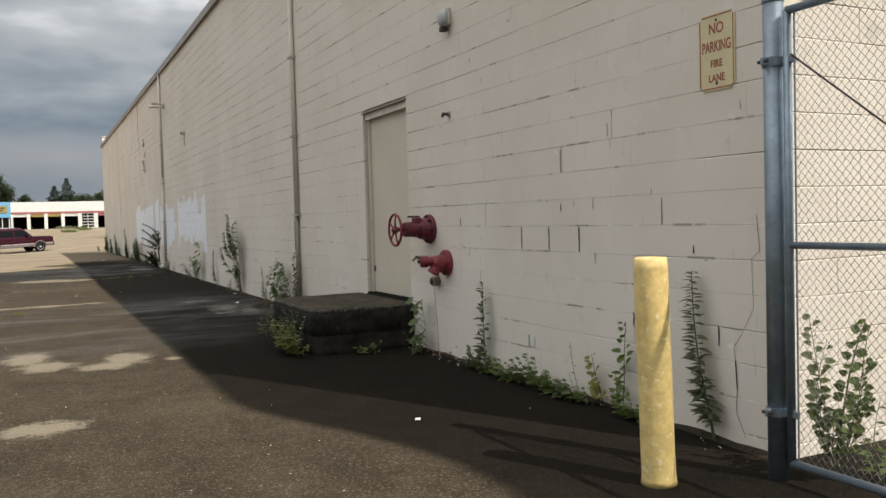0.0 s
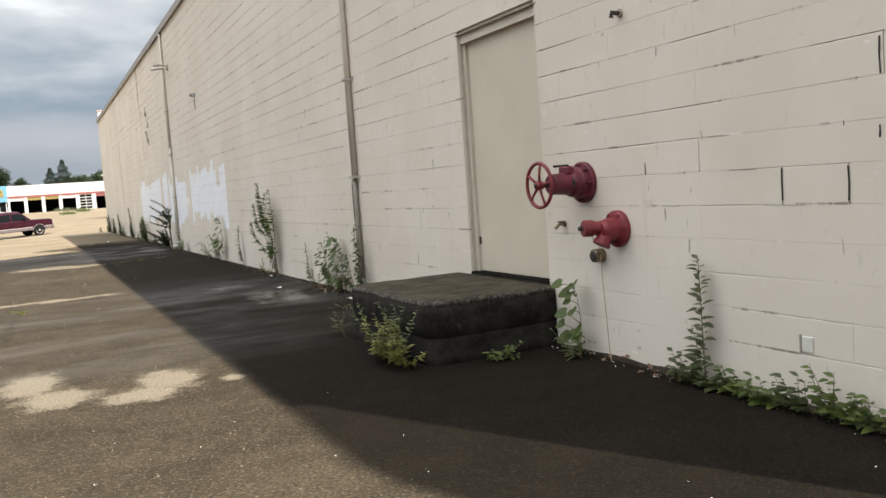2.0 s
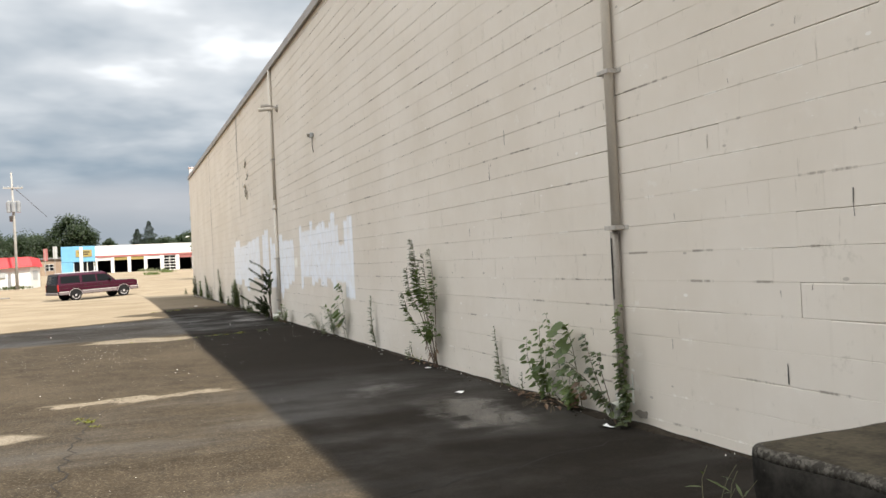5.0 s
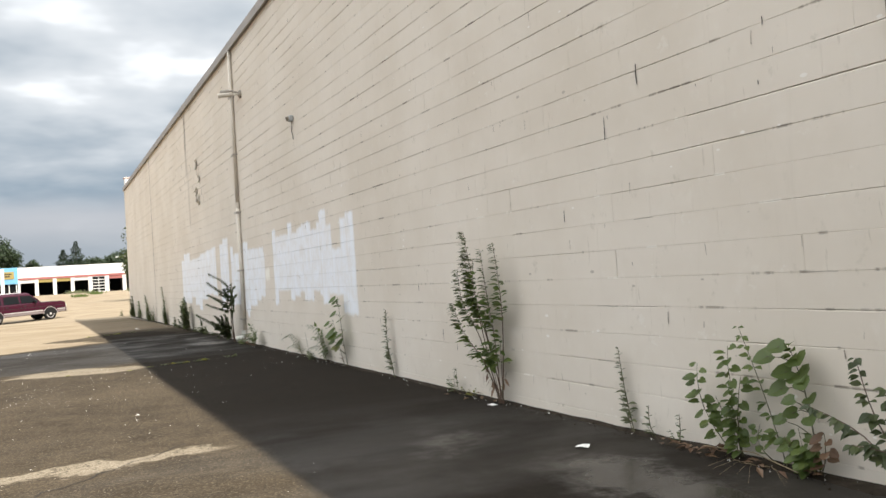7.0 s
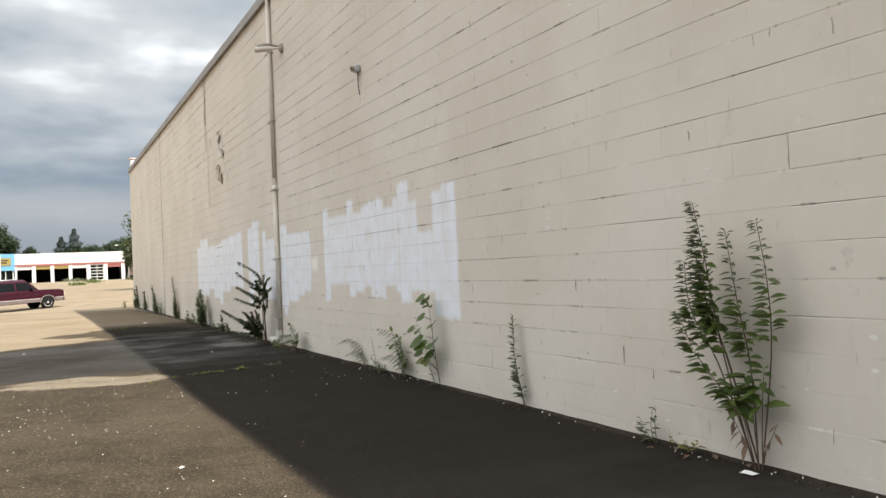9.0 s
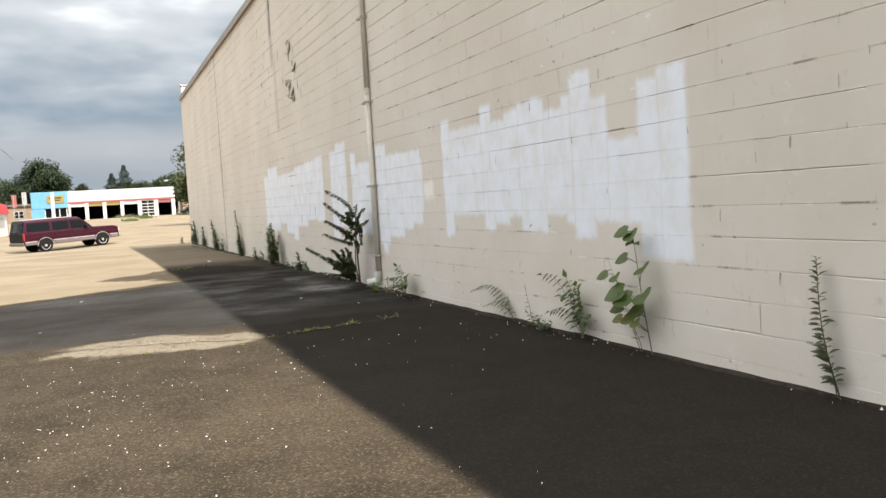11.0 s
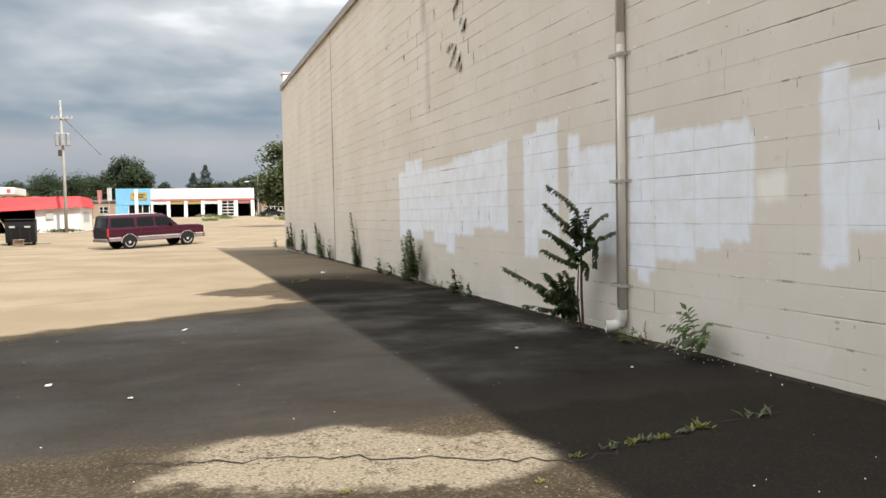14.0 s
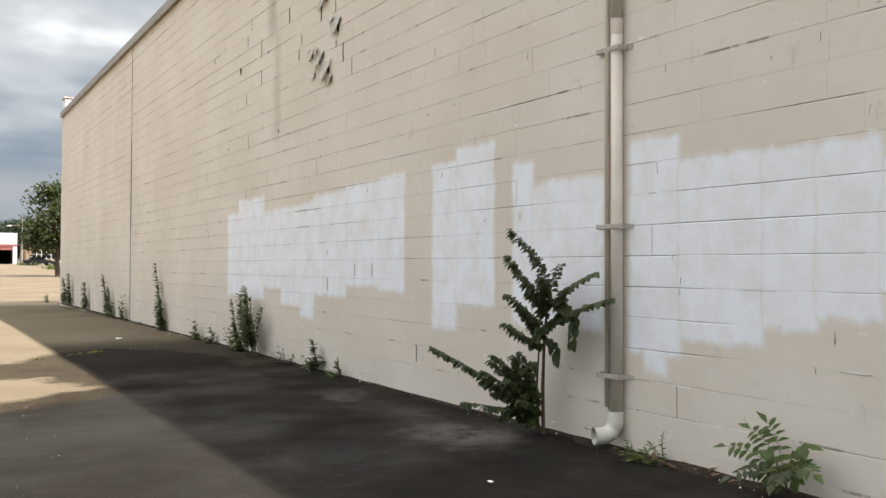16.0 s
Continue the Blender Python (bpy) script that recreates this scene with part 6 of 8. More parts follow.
        leafy_stem(p, rng, (rng.uniform(-0.06, 0.06), rng.uniform(-0.2, 0.4), 0), (rng.uniform(-0.36, 0.08), rng.uniform(-0.42, 0.50), z), 22, 0.085, 0.034,
                   M_LEAF_YELLOW if z < 0.39 else (M_LEAF if k % 2 else M_LEAF_DARK), 0.2, r=0.003)
    p = plant("weed", 11.55, "dry grassy weed at the back of the step", 2.36)
    for k in range(7):
        leafy_stem(p, rng, (0, 0, 0), (rng.uniform(-0.15, 0.1), rng.uniform(-0.15, 0.2), rng.uniform(0.15, 0.42)), 5, 0.12, 0.02, M_LEAF_DARK, 0.2, r=0.003)
    p = plant("weed", 9.70, "low green weed in front of the step", 2.95)
    for k in range(7):
        leafy_stem(p, rng, (0, 0, 0), (rng.uniform(-0.2, 0.25), rng.uniform(-0.2, 0.06), rng.uniform(0.03, 0.14)), 7, 0.09, 0.04, M_LEAF, 0.2, r=0.003)
    # in the sun behind the gate
    rng = random.Random(71)
    p = plant("broadleaf_weed", 4.58, "sunlit broad-leaved weed behind the gate", 3.50)
    for k in range(9):
        leafy_stem(p, rng, (0, 0, 0), (rng.uniform(-0.1, 0.25), rng.uniform(-0.25, 0.15), rng.uniform(0.35, 0.85)), 22, 0.056, 0.048, M_LEAF if k % 3 else M_LEAF_GREY, 0.3, "round", taper=0.1)
    for k in range(6):
        leafy_stem(p, rng, (0.1, -0.2, 0), (rng.uniform(-0.1, 0.4), rng.uniform(-0.5, 0.0), rng.uniform(0.15, 0.45)), 8, 0.10, 0.04, M_LEAF, 0.2)


wall_weeds()


def rosette(x, y, r, n, mat, label, seed):
    rng = random.Random(seed)
    p = thing("rosette_weed", (x, y, 0), label, "weed", "weeds in the asphalt cracks")
    bm = bmesh.new()
    for k in range(n * 2):
        a = k * 2.4 + rng.uniform(-0.3, 0.3)
        d = Vector((math.cos(a), math.sin(a), rng.uniform(0.3, 1.4)))
        leaf(bm, Vector((rng.gauss(0, r * 0.4), rng.gauss(0, r * 0.15), 0.002)), d, Vector((0, 0, 1)), r * rng.uniform(0.35, 0.75), r * 0.2)
    part("leaves", bm, mat, p)


for i, (x, y, r, n) in enumerate(((2.63, 25.63, 0.13, 6), (2.18, 25.52, 0.10, 10), (2.05, 25.48, 0.08, 8), (1.86, 25.43, 0.08, 9), (1.74, 25.41, 0.08, 9), (1.62, 25.40, 0.09, 8), (1.5, 25.36, 0.07, 8), (1.28, 25.3, 0.06, 7),
                                  (1.35, 36.6, 0.1, 9), (1.7, 36.9, 0.1, 9), (2.1, 37.1, 0.09, 8), (1.55, 36.8, 0.1, 8), (2.6, 37.3, 0.08, 8), (0.9, 36.4, 0.08, 8))):
    rosette(x, y, r, n, M_LEAF_YELLOW if i % 2 else M_LEAF_GREY, "small pale weed rooted in an asphalt crack", 80 + i)
for i, (x, y, r, n) in enumerate(((-0.37, 16.75, 0.10, 9), (-0.45, 16.95, 0.08, 7), (-0.30, 16.5, 0.06, 7), (0.95, 25.02, 0.05, 6), (0.1, 25.2, 0.05, 6))):
    rosette(x, y, r, n, M_LEAF_YELLOW, "small yellow-green weed in cracked asphalt", 100 + i)


# ---- ground litter ----
def cracks_on_ground():
    rng = random.Random(17)
    bm = bmesh.new()

    def run(a, c, w, n):
        a, c = Vector((*a, 0.003)), Vector((*c, 0.003))
        d = (c - a).normalized()
        s = Vector((-d.y, d.x, 0))
        prev = None
        for k in range(n + 1):
            p = a.lerp(c, k / n) + s * rng.uniform(-0.05, 0.05)
            h = w * rng.uniform(0.3, 1.0)
            cur = (bm.verts.new(p + s * h), bm.verts.new(p - s * h))
            if prev:
                bm.faces.new((prev[0], cur[0], cur[1], prev[1]))
            prev = cur

    run((-0.9, 26.0), (0.2, 25.75), 0.010, 16)
    run((0.2, 25.75), (1.25, 25.25), 0.012, 16)
    run((1.25, 25.25), (2.8, 25.68), 0.012, 20)
    run((-3.4, 34.2), (0.4, 36.2), 0.012, 30)
    run((0.4, 36.2), (3.4, 37.5), 0.014, 30)
    run((-0.5, 14.0), (-0.38, 17.2), 0.008, 24)
    run((-0.38, 17.2), (0.8, 18.3), 0.008, 14)
    run((0.3, 12.9), (3.2, 13.6), 0.008, 24)
    tagged(link("ground_cracks", bm, M_CRACK), "dark dirt-filled cracks in the asphalt", "cracks", kind="stuff")


cracks_on_ground()


def chips():
    rng = random.Random(18)
    verts, faces = [], []

    def chip(x, y, s):
        base = len(verts)
        a = rng.uniform(0, math.tau)
        h = s * rng.uniform(0.2, 0.6)
        n = 5
        for k in range(n):
            r = s * rng.uniform(0.5, 1.0)
            verts.append((x + r * math.cos(a + k * math.tau / n), y + r * math.sin(a + k * math.tau / n) * 0.8, 0.0))
        for k in range(n):
            v = verts[base + k]
            verts.append((x + (v[0] - x) * 0.7, y + (v[1] - y) * 0.7, h))
        faces.append(tuple(base + n + k for k in range(n)))
        for k in range(n):
            faces.append((base + k, base + (k + 1) % n, base + n + (k + 1) % n, base + n + k))

    for k in range(700):
        chip(rng.uniform(-5, 1.6), rng.uniform(3, 34), rng.choice((0.0025, 0.003, 0.004, 0.006)))
    for cx, cy, sx, sy, n in ((-0.3, 22.3, 0.35, 0.5, 60), (-0.3, 24.0, 0.9, 0.6, 90), (1.2, 23.5, 0.8, 0.7, 30), (2.9, 6.9, 0.5, 0.35, 7), (-2.0, 23.5, 1.2, 1.0, 70), (2.5, 24.3, 0.5, 0.6, 20), (-0.8, 20.5, 1.0, 1.2, 60)):
        for k in range(n):
            chip(rng.gauss(cx, sx), rng.gauss(cy, sy), rng.choice((0.0025, 0.004, 0.0055, 0.0075)))
    me = bpy.data.meshes.new("paint_chips")
    me.from_pydata(verts, [], faces)
    me.materials.append(M_PAPER)
    tagged(new("paint_chips", me), "scattered white paint chips on the asphalt", "litter", kind="stuff")


chips()


def paper_scrap(x, y, s, seed, label="crumpled scrap of white paper on the asphalt"):
    rng = random.Random(seed)
    bm = bmesh.new()
    g = [[bm.verts.new((s * (i / 2 - 0.5) * 1.6 + rng.uniform(-0.1, 0.1) * s, s * (j / 2 - 0.5) + rng.uniform(-0.1, 0.1) * s, 0.004 + rng.uniform(0, 0.25) * s)) for i in range(3)] for j in range(3)]
    for a, c in zip(g, g[1:]):
        for i in range(2):
            bm.faces.new((a[i], a[i + 1], c[i + 1], c[i]))
    ob = link("paper_scrap", bm, M_PAPER)
    ob.location = (x, y, 0.001)
    ob.rotation_euler = (0, 0, rng.uniform(0, 6))
    tagged(ob, label, "litter", "paper scraps")


for i, (x, y, s) in enumerate(((2.98, 16.12, 0.06), (2.20, 6.85, 0.035), (3.36, 18.0, 0.06), (3.3, 14.0, 0.07), (2.75, 27.2, 0.025), (2.3, 28.4, 0.025), (-1.5, 28.3, 0.045), (-0.9, 27.6, 0.03), (2.4, 39.0, 0.09), (-0.5, 31.0, 0.05), (0.6, 20.2, 0.03))):
    paper_scrap(x, y, s, 120 + i)


def leaf_litter():
    """Soil, straw and dead leaves along the wall foot."""
    rng = random.Random(19)
    bm = bmesh.new()
    y = 5.0
    prev = None
    while y < 53.5:
        w = 0.03 + 0.09 * max(0, noise.noise(Vector((y * 0.9, 2, 0))) + 0.25)
        if 27.3 < y < 29.0 or 14.3 < y < 15.9:
            w += 0.09
        h = 0.012 + 0.03 * abs(noise.noise(Vector((y * 1.7, 9, 0))))
        cur = [bm.verts.new((WALL_X + 0.01, y, h)), bm.verts.new((WALL_X - w * 0.5, y, h * 0.8)), bm.verts.new((WALL_X - w, y, -0.004))]
        if prev:
            for i in range(2):
                bm.faces.new((prev[i], prev[i + 1], cur[i + 1], cur[i]))
        prev = cur
        y += rng.uniform(0.05, 0.12)
    tagged(link("soil_strip", bm, M_SOIL, smooth=True), "dark soil and grit along the wall foot", "soil", kind="stuff")
    for name, mat, count, seed, label in (("wall_foot_crumbs", M_SOIL, 1500, 5, "dark crumbs of soil and asphalt along the wall foot"), ("paint_crumbs", M_PEEL, 420, 6, "pale crumbs of fallen paint along the wall foot")):
        dice = random.Random(seed)
        verts, faces = [], []
        for k in range(count):
            cy = dice.uniform(5.0, 46.0) if k % 3 else dice.gauss(dice.choice((7.4, 9.0, 14.7, 15.3, 18.4, 23.6, 27.8)), 0.4)
            cx = WALL_X - min(0.5, abs(dice.gauss(0.03, 0.07)) + 0.012)
            r = dice.choice((0.003, 0.004, 0.006, 0.009)) * (1.3 if mat == M_SOIL else 0.8)
            base = len(verts)
            turn = dice.uniform(0, math.tau)
            for q in range(4):
                w = r * dice.uniform(0.6, 1.2)
                verts.append((cx + w * math.cos(turn + q * math.tau / 4), cy + 1.3 * w * math.sin(turn + q * math.tau / 4), -0.002))
            lift = 0.02 if cx > WALL_X - 0.05 else 0.006
            verts.append((cx, cy, lift * 0.5 + r * dice.uniform(0.6, 1.3)))
            faces += [(base + q, base + (q + 1) % 4, base + 4) for q in range(4)]
        me = bpy.data.meshes.new(name)
        me.from_pydata(verts, [], faces)
        me.materials.append(mat)
        tagged(new(name, me), label, "litter", kind="stuff")
    bm = bmesh.new()
    for cy, n, sp in ((15.5, 30, 0.16), (14.9, 10, 0.2), (27.9, 16, 0.25), (18.4, 8, 0.2), (8.9, 10, 0.3)):
        for k in range(n):
            p = Vector((WALL_X - abs(rng.gauss(0.14, 0.06)), rng.gauss(cy, sp), rng.uniform(0.012, 0.05)))
            leaf(bm, p, Vector((rng.uniform(-1, 1), rng.uniform(-1, 1), rng.uniform(-0.2, 0.5))), Vector((0, 0, 1)), rng.uniform(0.05, 0.09), 0.04)
    tagged(link("dead_leaves", bm, M_LEAF_DRY), "curled brown dead leaves at the wall foot", "leaf litter", kind="stuff")
    bm = bmesh.new()
    for k in range(7):
        a = rng.uniform(-1.2, 1.2)
        p = Vector((3.36, 14.98 + rng.uniform(-0.1, 0.1), 0.03))
        q = p + Vector((-math.cos(a) * 0.3, math.sin(a) * 0.45 - 0.15, -0.02)) * rng.uniform(0.5, 1.1)
        tube(bm, [p, p.lerp(q, 0.5) + Vector((0, 0, 0.04)), q], 0.0006, 4)
    tube(bm, [(3.50, 15.55, 0.03), (3.45, 15.1, 0.07), (3.40, 14.75, 0.03)], 0.003, 5)
    tagged(link("straw", bm, M_STRAW), "pale dry straw and roots on the asphalt", "straw", kind="stuff")


leaf_litter()


# ---- across the lot ----
def side_panel(bm, outline, hw, out, sides=(-1, 1)):
    """A thin panel on both flanks of a car: (x, z) corners, laid on the flank whose half width at z is hw(z)."""
    for s in sides:
        a = [bm.verts.new((x, s * (hw(z) + out), z)) for x, z in outline]
        c = [bm.verts.new((x, s * (hw(z) - 0.02), z)) for x, z in outline]
        n = len(a)
        bm.faces.new(a if s < 0 else list(reversed(a)))
        for i in range(n):
            q = (a[i], c[i], c[(i + 1) % n], a[(i + 1) % n])
            bm.faces.new(q if s < 0 else list(reversed(q)))


def wheel(parent, x, y, r, width):
    s = 1 if y > 0 else -1
    w = part("wheel", a_lathe((x, y - s * width, r), (0, s, 0), [(0, r * 0.6), (0.0, r * 0.95), (0.03, r), (width - 0.03, r), (width, r * 0.95), (width, r * 0.66)], 26), M_TYRE, parent, "black tyre")
    part("rim", a_lathe((x, y - s * 0.05, r), (0, s, 0), [(0, r * 0.66), (0.052, r * 0.66), (0.054, r * 0.58), (0.02, r * 0.5), (0.03, r * 0.22), (0.06, r * 0.18)], 20), M_SILVER, w, "bright alloy rim")
    bm = bmesh.new()
    for k in range(5):
        a = k * math.tau / 5
        lathe(bm, (x + r * 0.4 * math.cos(a), y - s * 0.028, r + r * 0.4 * math.sin(a)), (0, s, 0), [(0, r * 0.09), (0.012, r * 0.09)], 8)
    part("rim_hole", bm, M_BLACK, w)


def suv():
    c = thing("suv", (-1.80, 70.5, -0.355), "maroon full-size SUV parked on the lot, silver lower trim", "car", turn=26.0)
    c.rotation_euler = (0, radians(-1.8), radians(26.0))

    def hw(z):
        return 0.965 if z < 1.15 else 0.965 - (z - 1.15) * 0.2
    low = [(-2.76, 0.52), (-2.80, 0.62), (-2.79, 1.13), (1.15, 1.18), (2.50, 1.15), (2.74, 1.06), (2.78, 0.62), (2.70, 0.45), (2.16, 0.42), (1.28, 0.42), (-1.2, 0.42), (-2.06, 0.42), (-2.6, 0.45)]
    bm = prism(bmesh.new(), low, "y", -0.965, 0.965)
    bmesh.ops.bevel(bm, geom=bm.edges[:], offset=0.035, segments=2, affect="EDGES", profile=0.6)
    part("body", bm, M_MAROON, c, smooth=False)
    bm = bmesh.new()
    rows = []
    for z, k, xs in ((1.14, 0.955, (-2.77, 1.22)), (1.76, 0.835, (-2.66, 0.55)), (1.86, 0.74, (-2.55, 0.38))):
        rows.append([bm.verts.new((xs[0], -k, z)), bm.verts.new((xs[1], -k * 0.96, z)), bm.verts.new((xs[1], k * 0.96, z)), bm.verts.new((xs[0], k, z))])
    for a, b in zip(rows, rows[1:]):
        for i in range(4):
            bm.faces.new((a[i], a[(i + 1) % 4], b[(i + 1) % 4], b[i]))
    bm.faces.new(rows[-1])
    part("cabin", bm, M_MAROON, c)

    def ghw(z):
        return 0.955 - (z - 1.14) * 0.195
    for name, o in (("rear_quarter_window", [(-2.58, 1.22), (-1.28, 1.22), (-1.30, 1.68), (-2.52, 1.68)]), ("rear_door_window", [(-1.12, 1.22), (-0.18, 1.22), (-0.22, 1.68), (-1.10, 1.68)]),
                    ("front_door_window", [(-0.06, 1.22), (0.98, 1.22), (0.56, 1.66), (-0.08, 1.68)])):
        for s in (-1, 1):
            bm = bmesh.new()
            side_panel(bm, o, ghw, 0.012, (s,))
            part(name, bm, M_CARGLASS, c, "dark tinted side glass")
    bm = bmesh.new()
    v = [bm.verts.new(p) for p in ((1.20, -0.84, 1.19), (1.20, 0.84, 1.19), (0.60, 0.76, 1.74), (0.60, -0.76, 1.74))]
    bm.faces.new(v)
    bmesh.ops.translate(bm, verts=bm.verts[:], vec=(0.03, 0, 0.012))
    part("windscreen", bm, M_CARGLASS, c)
    part("rear_window", prism(bmesh.new(), [(-2.79, 1.2), (-2.76, 1.2), (-2.67, 1.7), (-2.70, 1.7)], "y", -0.76, 0.76), M_CARGLASS, c)
    part("tailgate", a_box(-2.82, -2.78, -0.90, 0.90, 0.64, 1.13, bevel=0.01), M_BLACK, c, "tailgate blackened for the shaded rear")
    part("tailgate_header", prism(bmesh.new(), [(-2.72, 1.70), (-2.69, 1.70), (-2.60, 1.84), (-2.63, 1.84)], "y", -0.78, 0.78), M_BLACK, c)
    bm = bmesh.new()
    side_panel(bm, [(-2.72, 0.47), (-2.05, 0.47), (-2.05, 0.63), (-2.74, 0.63)], hw, 0.008)
    side_panel(bm, [(-1.15, 0.45), (1.25, 0.45), (1.25, 0.62), (-1.15, 0.62)], hw, 0.008)
    side_panel(bm, [(2.2, 0.47), (2.68, 0.47), (2.7, 0.62), (2.2, 0.62)], hw, 0.008)
    part("lower_trim", bm, M_TRIMGREY, c, "grey two-tone lower trim")
    bm = bmesh.new()
    for a, b in ((-2.74, -2.06), (-1.17, 1.26), (2.17, 2.7)):
        side_panel(bm, [(a, 0.63), (b, 0.63), (b, 0.675), (a, 0.675)], hw, 0.014)
    part("side_stripe", bm, M_SILVER, c, "pale stripe along the flank")
    bm = bmesh.new()
    for x in (-1.20, -0.12, 1.06):
        side_panel(bm, [(x, 0.5), (x + 0.014, 0.5), (x + 0.014, 1.13), (x, 1.13)], hw, 0.003)
    side_panel(bm, [(-2.7, 0.885), (2.6, 0.885), (2.6, 0.905), (-2.7, 0.905)], hw, 0.006)
    part("door_gaps", bm, M_BLACK, c)
    bm = bmesh.new()
    for x in (-1.02, 0.06):
        side_panel(bm, [(x, 1.0), (x + 0.16, 1.0), (x + 0.16, 1.04), (x, 1.04)], hw, 0.02)
    part("door_handles", bm, M_BLACK, c)
    for x in (-1.62, 1.72):
        arc = [(x + 0.44 * math.cos(a), 0.38 + 0.44 * math.sin(a)) for a in [math.pi * k / 12 for k in range(13)]]
        for s in (-1, 1):
            bm = bmesh.new()
            side_panel(bm, arc, hw, 0.010, (s,))
            part("wheel_arch", bm, M_BLACK, c)
    for x, s in ((-1.62, -1), (-1.62, 1), (1.72, -1), (1.72, 1)):
        bm = bmesh.new()
        arc = [(x + 0.46 * math.cos(math.pi * k / 12), 0.38 + 0.46 * math.sin(math.pi * k / 12)) for k in range(13)] + [(x + 0.44 * math.cos(math.pi * k / 12), 0.38 + 0.44 * math.sin(math.pi * k / 12)) for k in range(12, -1, -1)]
        for q in range(12):
            side_panel(bm, [arc[q], arc[q + 1], arc[24 - q], arc[25 - q]], hw, 0.022, (s,))
        part("arch_trim", bm, M_SILVER, c)
    for x in (-1.62, 1.72):
        for y in (-0.97, 0.97):
            wheel(c, x, y, 0.385, 0.25)
    part("rear_bumper", a_box(-2.88, -2.76, -0.93, 0.93, 0.44, 0.62, bevel=0.03), M_TRIMGREY, c)
    part("front_bumper", a_box(2.74, 2.85, -0.96, 0.96, 0.42, 0.64, bevel=0.03), M_CHROME, c)
    part("grille", a_box(2.76, 2.80, -0.62, 0.62, 0.68, 0.94, bevel=0.01), M_BLACK, c)
    for y in (-0.8, 0.8):
        part("headlight", a_box(2.73, 2.80, y - 0.15, y + 0.15, 0.68, 0.94, bevel=0.015), M_LAMPWHITE, c)
        part("taillight", a_box(-2.815, -2.72, y - 0.05 + (0.12 if y > 0 else -0.12), y + 0.05 + (0.12 if y > 0 else -0.12), 0.72, 1.14, bevel=0.01), M_LAMPRED, c)
        m = 1 if y > 0 else -1
        part("mirror", a_box(0.72, 0.86, y + m * 0.17, y + m * 0.36, 1.18, 1.36, bevel=0.03), M_BLACK, c)
    for y in (-0.6, 0.6):
        part("roof_rail", a_tube([(-2.3, y, 1.89), (0.1, y, 1.89)], 0.02, 6), M_SILVER, c)


suv()


def plain_car(at, turn, mat, label):
    c = thing("car", at, label, "car", "cars parked across the street", turn=turn)
    low = [(-2.2, 0.35), (-2.25, 0.8), (-1.5, 0.92), (0.9, 0.92), (2.0, 0.78), (2.2, 0.6), (2.15, 0.32)]
    bm = prism(bmesh.new(), low, "y", -0.85, 0.85)
    bmesh.ops.bevel(bm, geom=bm.edges[:], offset=0.05, segments=2, affect="EDGES")
    part("body", bm, mat, c)
    bm = prism(bmesh.new(), [(-1.7, 0.9), (-1.2, 1.38), (0.1, 1.4), (0.95, 0.9)], "y", -0.72, 0.72)
    part("windows", bm, M_CARGLASS, c)
    bm = prism(bmesh.new(), [(-1.15, 1.385), (-1.1, 1.43), (0.05, 1.44), (0.1, 1.405)], "y", -0.7, 0.7)
    part("roof_panel", bm, mat, c)
    for x in (-1.35, 1.4):
        for y in (-0.86, 0.86):
            wheel(c, x, y, 0.31, 0.2)


def far_house(name, at, size, wall_mat, roof_mat, label, panes, turn=0.0):
    """A low far building: body, roof edge and framed windows in its front."""
    w, d, h = size
    b = thing(name, at, label, "building", turn=turn)
    part("wall", a_box(0, w, 0, d, -0.5, h), wall_mat, b)
    part("roof", a_box(-0.3, w + 0.3, -0.4, d + 0.3, h, h + 0.35, bevel=0.03), roof_mat, b)
    for x0, x1, z0, z1 in panes:
        win = part("window", a_box(x0, x1, -0.06, 0.02, z0, z1), M_STEELWHITE, b, "white window frame")
        n = max(2, int((x1 - x0) / 0.8))
        for k in range(n):
            for a, c in ((z0 + 0.07, (z0 + z1) / 2 - 0.04), ((z0 + z1) / 2 + 0.04, z1 - 0.07)):
                part("pane", a_box(x0 + (x1 - x0) * k / n + 0.06, x0 + (x1 - x0) * (k + 1) / n - 0.06, -0.075, -0.055, a, c), M_CARGLASS, win)
    return b


